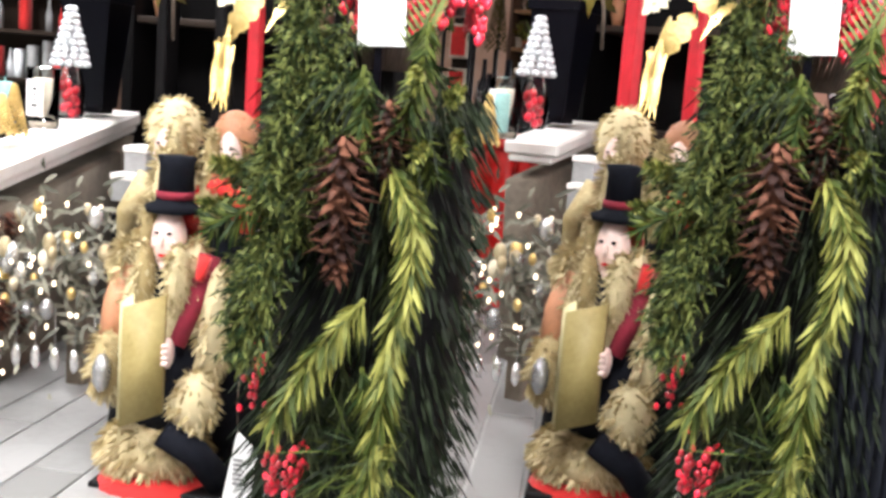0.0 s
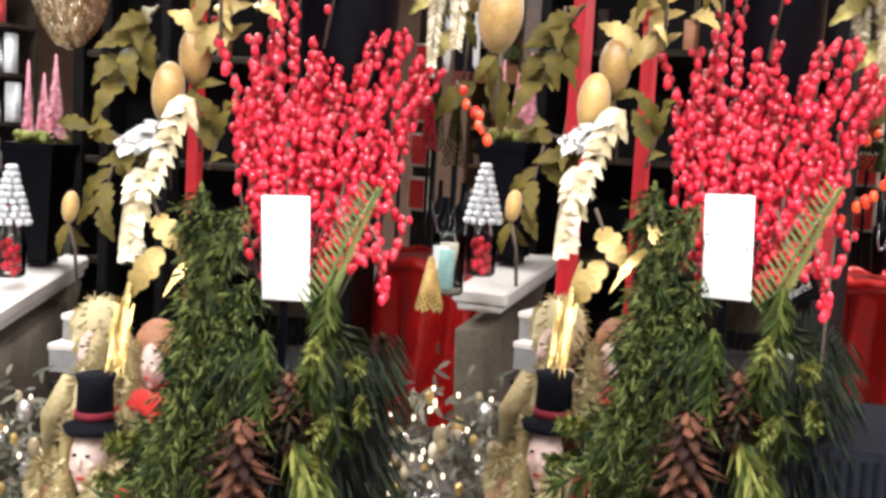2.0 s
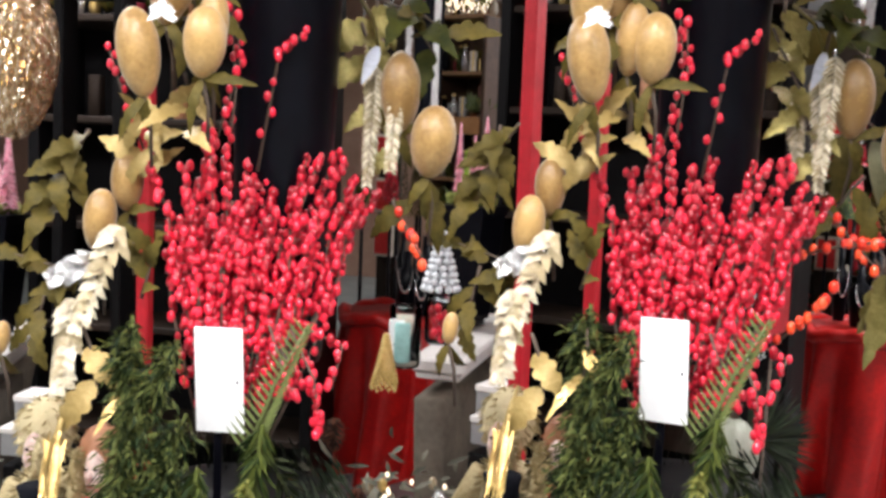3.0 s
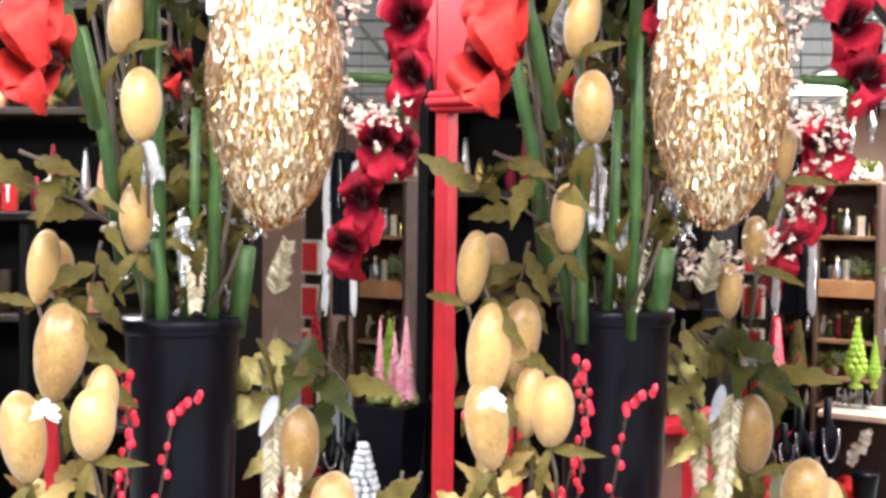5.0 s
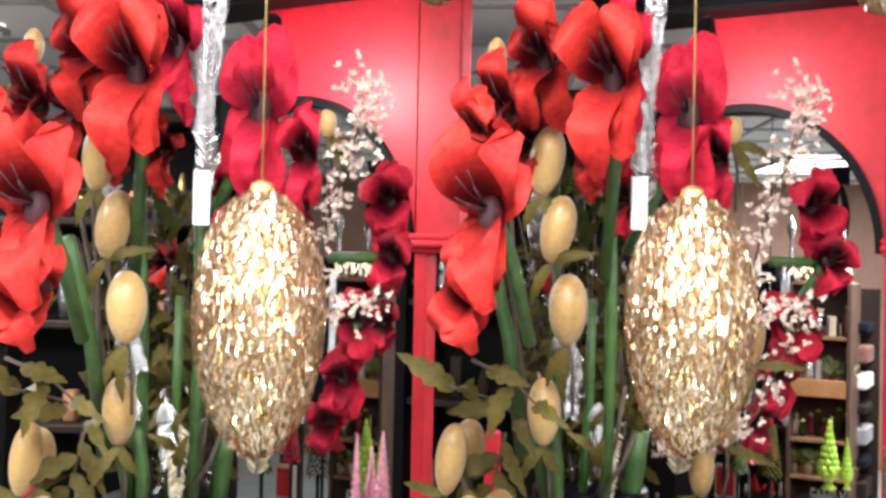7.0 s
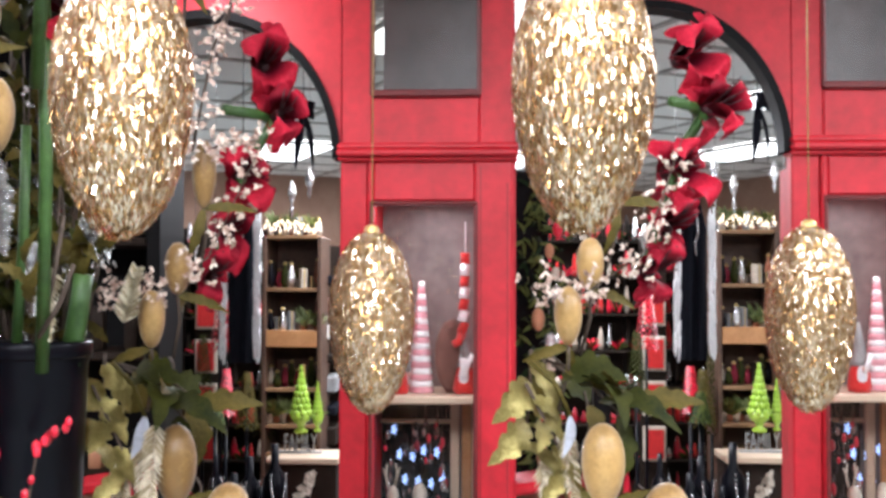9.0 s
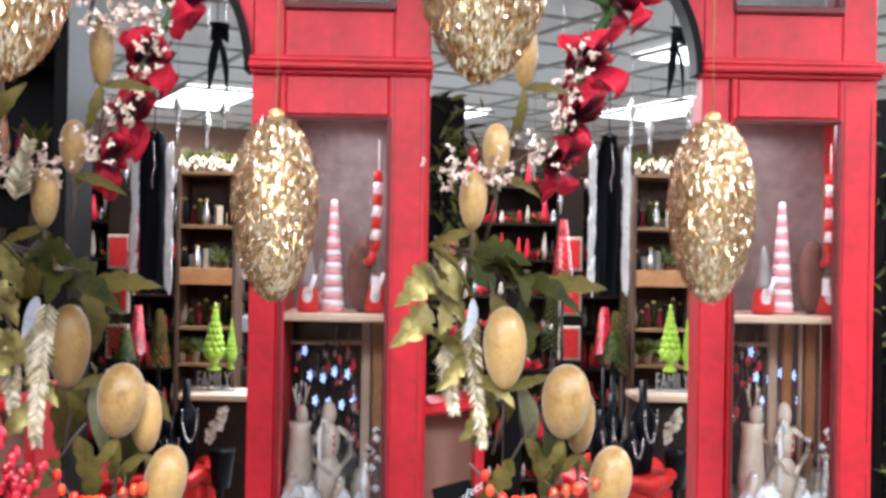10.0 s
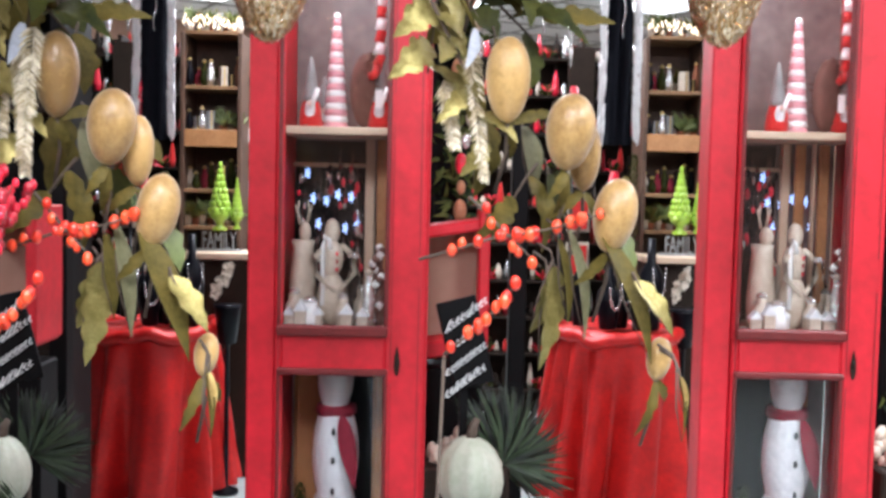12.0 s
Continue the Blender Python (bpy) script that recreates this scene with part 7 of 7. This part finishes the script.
def plume():
    p = Vector((0.942, 2.928, 0.593))
    t = thing("feather_pick", p, "dark green feather fan on a stake", "feather")
    m = Mesh()
    for i in range(260):
        a = random.uniform(-0.5, 2.6)
        ln = random.uniform(0.09, 0.15)
        dv = Vector((math.cos(a) * 0.55, random.uniform(-0.3, 0.3), math.sin(a)))
        m.leaf((0, random.uniform(-0.02, 0.02), -0.04), Vector((0, 0, -0.04)) + dv.normalized() * ln, 0.008, (0, -1, 0.1), 0.12, n=4)
    part("feather_fan", m, mat("dark_feather", (0.03, 0.05, 0.02), 0.6, col2=(0.008, 0.01, 0.008), scale=20, island=0.6, bump=0), t, kind="stuff")
    m = Mesh()
    m.tube([(0, 0.01, -0.04), (0.0, 0.02, -p.z / 1.2)], 0.005)
    part("stake", m, TWIG, t)
    t.scale = (1.2, 1.2, 1.2)
    along(t, 2.78)
    g = Vector((0.869, 2.848, 0.527))
    t = thing("white_gourd", g, "ribbed white gourd on a dark stand", "gourd")
    m = Mesh()
    pts, fs = [], []
    for k in range(13):
        a = math.pi * k / 12
        for i in range(40):
            b = 6.283 * i / 40
            rr = 0.085 * math.sin(a) * (1 - 0.10 * abs(math.cos(b * 5))) + 0.001
            pts.append((rr * math.cos(b) * 0.75, rr * math.sin(b), -0.08 * math.cos(a)))
    for k in range(12):
        for i in range(40):
            j = (i + 1) % 40
            fs.append((k * 40 + i, k * 40 + j, k * 40 + 40 + j, k * 40 + 40 + i))
    m.add(pts, fs)
    part("gourd", m, PUMPKIN, t)
    m = Mesh()
    m.tube([(0, 0, 0.07), (0.006, 0, 0.10), (0.015, 0, 0.115)], 0.012, 0.007, 8)
    part("stalk", m, TWIG, t)
    m = Mesh()
    gz = g.z / 1.2
    m.lathe((0, 0, -gz), [(0.08, 0), (0.07, 0.02), (0.03, 0.05), (0.03, gz - 0.12), (0.06, gz - 0.08)], 16)
    part("stand", m, BLACKPAINT, t)
    t.scale = (1.1, 1.1, 1.1)
    along(t, 2.68)


def right_garland():
    p = Vector((2.074, 2.785, 1.240))
    t = thing("dark_garland_stand", (p.x, p.y, 0), "dark twig garland with pale baubles and pods", "garland")
    m = Mesh()
    m.box((0, 0.06, 1.0), (0.12, 0.05, 2.0), bevel=0.01)
    part("post", m, BLACKPAINT, t, smooth=False)
    m = Mesh()
    for i in range(500):
        c = Vector((random.gauss(0, 0.03), random.uniform(-0.04, 0.06), random.uniform(0.1, 2.0)))
        dv = Vector((random.uniform(-1, 1), random.uniform(-1, 0.2), random.uniform(-1, 0.6))).normalized() * 0.06
        m.leaf(c, c + dv, 0.014, (0, -1, 0.3), 0.15, n=3)
    part("foliage", m, CEDAR, t, kind="stuff")
    for i in range(26):
        m = Mesh()
        r = random.uniform(0.010, 0.02)
        m.ball((random.gauss(-0.01, 0.025), -0.06, 0.2 + i * 0.065), r, r, r * 1.7, 10, 7)
        part("bauble", m, random.choice((CREAM, SILVER, COPPER, BERRY)), t)
    along(t, 3.1)
    b = Vector((1.862, 2.442, 0.545))
    t = facing(thing("wooden_crate", (b.x, b.y, 0), "dark wooden crate filled with pale pods", "crate"))
    m = Mesh()
    m.box((0.06, 0.1, b.z / 2), (0.22, 0.3, b.z), bevel=0.006)
    part("crate", m, DARKWOOD, t, smooth=False)
    m = Mesh()
    for i in range(60):
        m.ball((random.uniform(-0.04, 0.15), random.uniform(-0.03, 0.22), b.z + random.uniform(0, 0.05)), 0.014, 0.016, 0.02, 7, 5)
    part("pod_fill", m, CREAM, t, kind="stuff")
    along(t, 2.7)


def clutter_wall(at):
    """Dark shelving crowded with small red, green and silver goods."""
    at = Vector(at)
    t = facing(thing("crowded_shelf", (at.x, at.y, 0), "tall dark shelf crowded with small red, green and silver goods", "shelf"))
    w = 0.62
    for nm, c, sz in (("back_panel", (0, 0.2, 0.98), (w, 0.02, 1.96)), ("side_panel", (-w / 2, 0.1, 0.98), (0.02, 0.2, 1.96)), ("side_panel", (w / 2, 0.1, 0.98), (0.02, 0.2, 1.96))):
        m = Mesh()
        m.box(c, sz)
        part(nm, m, DARKWOOD, t, smooth=False)
    for k in range(10):
        m = Mesh()
        m.box((0, 0.1, 0.15 + k * 0.19), (w - 0.03, 0.19, 0.012), bevel=0.002)
        part("board", m, DARKWOOD, t, smooth=False)
        m = Mesh()
        for i in range(13):
            h, r = random.uniform(0.05, 0.15), random.uniform(0.012, 0.024)
            x, z = -w / 2 + 0.04 + i * 0.045, 0.157 + k * 0.19
            if i % 3 == 0:
                for j in range(14):
                    dv = Vector((random.uniform(-1, 1), random.uniform(-1, 0.4), random.uniform(0.2, 1.4))).normalized() * 0.07
                    m.leaf((x, 0.06, z), Vector((x, 0.06, z)) + dv, 0.016, (0, -1, 0.3), 0.2, n=3, slot=random.choice((0, 1)))
            else:
                m.lathe((x, 0.06, z), [(r * 0.7, 0), (r, h * 0.3), (r * 0.6, h * 0.7), (r * 0.2, h)], 9, random.randrange(1, 6))
        part("shelf_stock", m, [GREENLEAF, BERRY, SILVER, REDCLOTH, DARKWOOD, CREAM], t, kind="stuff")
    along(t, 5.5)


PALEPINK = mat("pale_pink_paper", (0.88, 0.42, 0.47), 0.6, scale=20)
clutter_wall((1.415, 5.850, 0.797))
clutter_wall((1.900, 5.705, 0.793))

# ---- what stands in the red cabinet ----
def cab_at(x, y, deep):
    return CAB + u2(x, y, -deep)


def gnome(x, y, h, deep):
    t = facing(thing("felt_gnome", cab_at(x, y, deep), "small red felt gnome with a white beard on the cabinet shelf", "gnome", "felt gnomes"))
    m = Mesh()
    m.lathe((0, 0, 0), [(0.026, 0), (0.03, h * 0.1), (0.026, h * 0.35), (0.02, h * 0.5), (0.008, h * 0.85), (0.002, h)], 14, 0)
    m.ball((0, -0.022, h * 0.32), 0.014, 0.008, h * 0.2, 9, 6, 1)
    m.ball((0, -0.032, h * 0.46), 0.005, 0.005, 0.007, 7, 5, 2)
    m.lathe((0, 0, h * 0.5), [(0.024, 0), (0.02, h * 0.12), (0.012, h * 0.5), (0.003, h * 0.85)], 12, 3)
    m.box((0.012, -0.03, h * 0.55), (0.012, 0.002, h * 0.4), 4, pose(0, 0, 0, 0, 20, 0).to_3x3())
    part("gnome", m, [REDCLOTH, SNOW, SKIN, GREY, CARD], t)
    along(t, 2.75)


def cabinet_things():
    gnome(537, 478, 0.13, 0.12)
    gnome(556, 478, 0.10, 0.2)
    gnome(662, 478, 0.14, 0.14)
    # candy-striped pole and frosted cottages in front on the lower shelf
    t = thing("candy_pole", cab_at(664, 838, 0.10), "brown and white twisted candy pole", "ornament")
    m = Mesh()
    for i in range(22):
        z0 = i * 0.009
        a = i * 0.9
        m.tube([(0.012 * math.cos(a), 0.012 * math.sin(a), z0), (0.012 * math.cos(a + 0.9), 0.012 * math.sin(a + 0.9), z0 + 0.012)], 0.009, 0.009, 7, i % 2)
    part("pole", m, [BROWNFELT, CARD], t)
    along(t, 2.72)
    for x, h, deep in ((508, 0.05, 0.06), (530, 0.07, 0.05), (558, 0.05, 0.07), (612, 0.06, 0.05), (640, 0.05, 0.06)):
        t = facing(thing("frosted_cottage", cab_at(x, 838, deep), "small frosted white cottage on the cabinet shelf", "cottage", "frosted cottages"))
        m = Mesh()
        m.box((0, 0, h * 0.3), (0.028, 0.03, h * 0.6), bevel=0.002)
        part("wall", m, CREAM, t, smooth=False)
        m = Mesh()
        m.add([(-0.018, -0.018, h * 0.58), (0.018, -0.018, h * 0.58), (0.018, 0.018, h * 0.58), (-0.018, 0.018, h * 0.58), (0, -0.018, h), (0, 0.018, h)],
              [(0, 1, 4), (2, 3, 5), (1, 2, 5, 4), (3, 0, 4, 5), (3, 2, 1, 0)])
        part("roof", m, SNOW, t, "snowy white roof", smooth=False)
        along(t, 2.72)
    # striped cone
    t = thing("striped_cone", cab_at(580, 478, 0.16), "pink and white striped paper cone tree", "cone tree")
    m = Mesh()
    n = 18
    for i in range(n):
        z0, z1 = 0.29 * i / n, 0.29 * (i + 1) / n
        m.lathe((0, 0, 0), [(0.03 * (1 - i / n * 0.75), z0), (0.034 * (1 - i / n * 0.75), z0 + 0.003), (0.03 * (1 - (i + 1) / n * 0.75), z1)], 16, i % 2)
    part("cone", m, [PALEPINK, CARD], t)
    along(t, 2.75)
    t = thing("brown_felt_heart", cab_at(638, 478, 0.15), "brown felted pine cone standing on the shelf", "ornament")
    m = Mesh()
    cone_mesh(m, (0, 0, 0.10), 0.034, 0.19)
    m.ball((0, 0, 0.095), 0.046, 0.03, 0.095, 18, 12)
    part("cone", m, BROWNFELT, t)
    along(t, 2.75)
    # candy stocking on a string
    t = thing("striped_stocking", cab_at(664, 300, 0.13), "red and white striped stocking hanging in the cabinet", "stocking")
    m = Mesh()
    for i in range(7):
        m.tube([(0.0, 0, 0.12 - i * 0.03), (-0.004 * i * 0.5, 0, 0.092 - i * 0.03)], 0.012, 0.012, 10, i % 2)
    m.tube([(-0.01, 0, -0.09), (-0.02, -0.005, -0.11), (-0.035, -0.01, -0.115)], 0.012, 0.010, 10, 0)
    m.tube([(0, 0, 0.12), (0, 0, 0.20)], 0.002, 0.002, 5, 1)
    part("stocking", m, [REDCLOTH, CARD], t)
    along(t, 2.75)
    t = thing("paper_tag", cab_at(662, 425, 0.09), "small white paper tag on a thread", "tag")
    m = Mesh()
    m.box((0, 0, 0), (0.018, 0.002, 0.045), 0, UXR, 0.0006)
    part("tag", m, CARD, t, smooth=False)
    m = Mesh()
    m.tube([(0, 0, 0.02), (-0.004, 0, 0.08), (-0.012, 0, 0.13)], 0.001, seg=4)
    part("thread", m, TWIG, t)
    along(t, 2.7)
    # lower shelf
    t = thing("ceramic_reindeer", cab_at(525, 838, 0.14), "cream ceramic reindeer standing figure", "figurine")
    m = Mesh()
    m.lathe((0, 0, 0), [(0.026, 0), (0.034, 0.015), (0.036, 0.07), (0.030, 0.14), (0.026, 0.19), (0.030, 0.21)], 14)
    m.tube([(0.03, 0, 0.17), (0.055, 0, 0.15), (0.058, 0, 0.09), (0.034, 0, 0.05)], 0.006, 0.006, 7)
    m.ball((0.0, -0.012, 0.23), 0.014, 0.022, 0.026, 10, 7)
    for s in (-1, 1):
        m.tube([(s * 0.008, 0, 0.25), (s * 0.016, 0, 0.28), (s * 0.012, 0, 0.31)], 0.004, 0.002, 6)
        m.tube([(s * 0.016, 0, 0.28), (s * 0.024, 0, 0.30)], 0.003, 0.002, 5)
    ob = part("ceramic_reindeer_body", m, CREAM, t)
    along(t, 2.75)
    t = thing("ceramic_snowman", cab_at(580, 838, 0.12), "cream ceramic snowman figure holding a candy cane", "figurine")
    m = Mesh()
    m.ball((0, 0, 0.065), 0.036, 0.036, 0.07, 16, 10)
    m.ball((0, 0, 0.165), 0.028, 0.028, 0.05, 16, 10)
    m.ball((0, 0, 0.235), 0.019, 0.02, 0.032, 14, 9)
    for k in (-1, 1):
        m.tube([(k * 0.02, -0.01, 0.20), (k * 0.05, -0.02, 0.175), (k * 0.052, -0.025, 0.13), (k * 0.02, -0.03, 0.10), (k * 0.004, -0.035, 0.085)], 0.008, 0.006, 7)
    part("figure", m, CREAM, t)
    m = Mesh()
    m.tube([(-0.032, -0.02, 0.05), (-0.032, -0.02, 0.20), (-0.026, -0.02, 0.225), (-0.016, -0.02, 0.215), (-0.013, -0.02, 0.19)], 0.006, 0.006, 8)
    part("candy_cane", m, CARD, t, "white candy cane")
    m = Mesh()
    for z in (0.14, 0.16, 0.18):
        m.ball((0.002, -0.029, z), 0.004, 0.003, 0.006, 7, 5)
    part("buttons", m, BERRY, t, "red buttons")
    along(t, 2.75)
    for x, h, r, mt in ((622, 0.17, 0.022, JARGLASS), (650, 0.13, 0.016, SILVER), (668, 0.18, 0.016, BROWNFELT), (545, 0.06, 0.03, CARD), (605, 0.07, 0.02, CREAM), (515, 0.08, 0.022, CREAM), (637, 0.09, 0.02, CREAM)):
        t = thing("small_jar", cab_at(x, 838, 0.08 + (x % 5) * 0.012), "small jar on the lower cabinet shelf", "jar", "cabinet jars")
        m = Mesh()
        m.lathe((0, 0, 0), [(r * 0.8, 0), (r, h * 0.08), (r, h * 0.65), (r * 0.55, h * 0.82), (r * 0.6, h)], 14)
        part("jar", m, mt, t)
        m = Mesh()
        m.lathe((0, 0, h), [(r * 0.62, 0), (r * 0.62, 0.008), (r * 0.2, 0.014)], 12)
        part("lid", m, SILVER if mt is not SILVER else CREAM, t)
        along(t, 2.75)
    # cool little lamps on the back
    for i in range(9):
        p = cab_at(520 + (i * 37) % 100, 560 + (i * 53) % 110, 0.28)
        t = facing(thing("star_light", p, "small cool blue star light", "light", "star lights"))
        m = Mesh()
        for k in range(5):
            a = k * 1.2566
            m.leaf((0, 0, 0), (math.cos(a) * 0.010, -0.004, math.sin(a) * 0.018), 0.008, (0, -1, 0), 0.1, n=2)
        part("star", m, BLUELIGHT, t)
        along(t, 2.85)
    # snowman in the lower part
    t = facing(thing("plush_snowman", cab_at(590, 1440, 0.16), "large white plush snowman with wine red scarf and black buttons", "snowman"))
    z1 = (1440 - 1000) * KC
    m = Mesh()
    m.ball((0, 0, z1 * 0.36), 0.072, 0.08, z1 * 0.37, 20, 14)
    m.ball((0, 0, z1 * 0.80), 0.06, 0.07, z1 * 0.26, 20, 14)
    m.ball((-0.002, -0.005, z1 * 1.12), 0.046, 0.05, z1 * 0.15, 18, 12)
    part("body", m, SNOW, t)
    m = Mesh()
    m.lathe((0, 0, z1 * 0.985), [(0.045, -0.014), (0.054, 0.0), (0.05, 0.018), (0.042, 0.02)], 18, wob=0.03)
    m.leaf((0.02, -0.055, z1 * 0.98), (0.055, -0.075, z1 * 0.68), 0.045, (0.2, -1, 0), 0.05, n=8)
    part("scarf", m, WINECLOTH, t, "wine red scarf")
    for i, z in enumerate((0.92, 0.80, 0.67, 0.5)):
        m = Mesh()
        m.ball((0.0, -0.072 - 0.004 * i, z1 * z), 0.0055, 0.004, 0.010, 9, 6)
        part("button", m, INK, t, "black button")
    m = Mesh()
    m.lathe((0, 0, z1 * 1.2), [(0.05, 0), (0.052, 0.012), (0.035, 0.016), (0.034, 0.07), (0.02, 0.075)], 18)
    part("hat", m, WINECLOTH, t)
    along(t, 2.75)
    for x, h, mt in ((520, 0.36, GREENLEAF), (650, 0.30, CREAM), (676, 0.22, COPPER)):
        t = thing("slim_tree", cab_at(x, 1440, 0.2), "slim decorative tree beside the plush snowman", "cone tree", "slim trees")
        m = Mesh()
        for i in range(160):
            q, a = i / 160, i * 2.4
            c = Vector((0.03 * (1 - q) * math.cos(a), 0.03 * (1 - q) * math.sin(a), h * (0.1 + q)))
            m.leaf(c, c + Vector((math.cos(a) * 0.014, math.sin(a) * 0.02, -0.015)), 0.012, (0, 0, 1), 0.2, n=2)
        m.tube([(0, 0, 0), (0, 0, h)], 0.006)
        part("tree", m, mt, t)
        along(t, 2.75)


UXR = cab_turn()
bookcase()
side_shelves()
dress()
finials()
topiary((1.867, 4.479, 1.030), 0.28, 0.045)
topiary((1.930, 4.446, 1.036), 0.21, 0.024)
word_sign()
ledge()
red_table()
cone_trees()
left_cabinet()
plume()
right_garland()
cabinet_things()

# ---- floor boards near the mantel ----
plank_mesh = None
for x0 in (-1.66, -0.44):
    t = thing("plank_floor", (x0, 2.6, 0), "grey wood-look floor planks with pale joints", "floor", kind="structure")
    m = Mesh()
    m.box((0.6, 0, 0.001), (1.2, 3.36, 0.004))
    part("joint_bed", m, JOINT, t, smooth=False)
    for i in range(10):
        for j in range(5):
            y = -1.5 + j * 0.75 + (0.25 * (i % 3))
            if abs(y) > 1.3:
                continue
            if plank_mesh is None:
                m = Mesh()
                m.box((0, 0, 0), (0.113, 0.744, 0.005), bevel=0.0015)
                ob = part("plank", m, PLANK, t, smooth=False)
                plank_mesh = ob.data
            else:
                ob = new("plank", plank_mesh)
                ob.parent = t
            ob.location = (0.06 + i * 0.12, y, 0.0062)
    t.rotation_euler = (0, 0, radians(1.5))
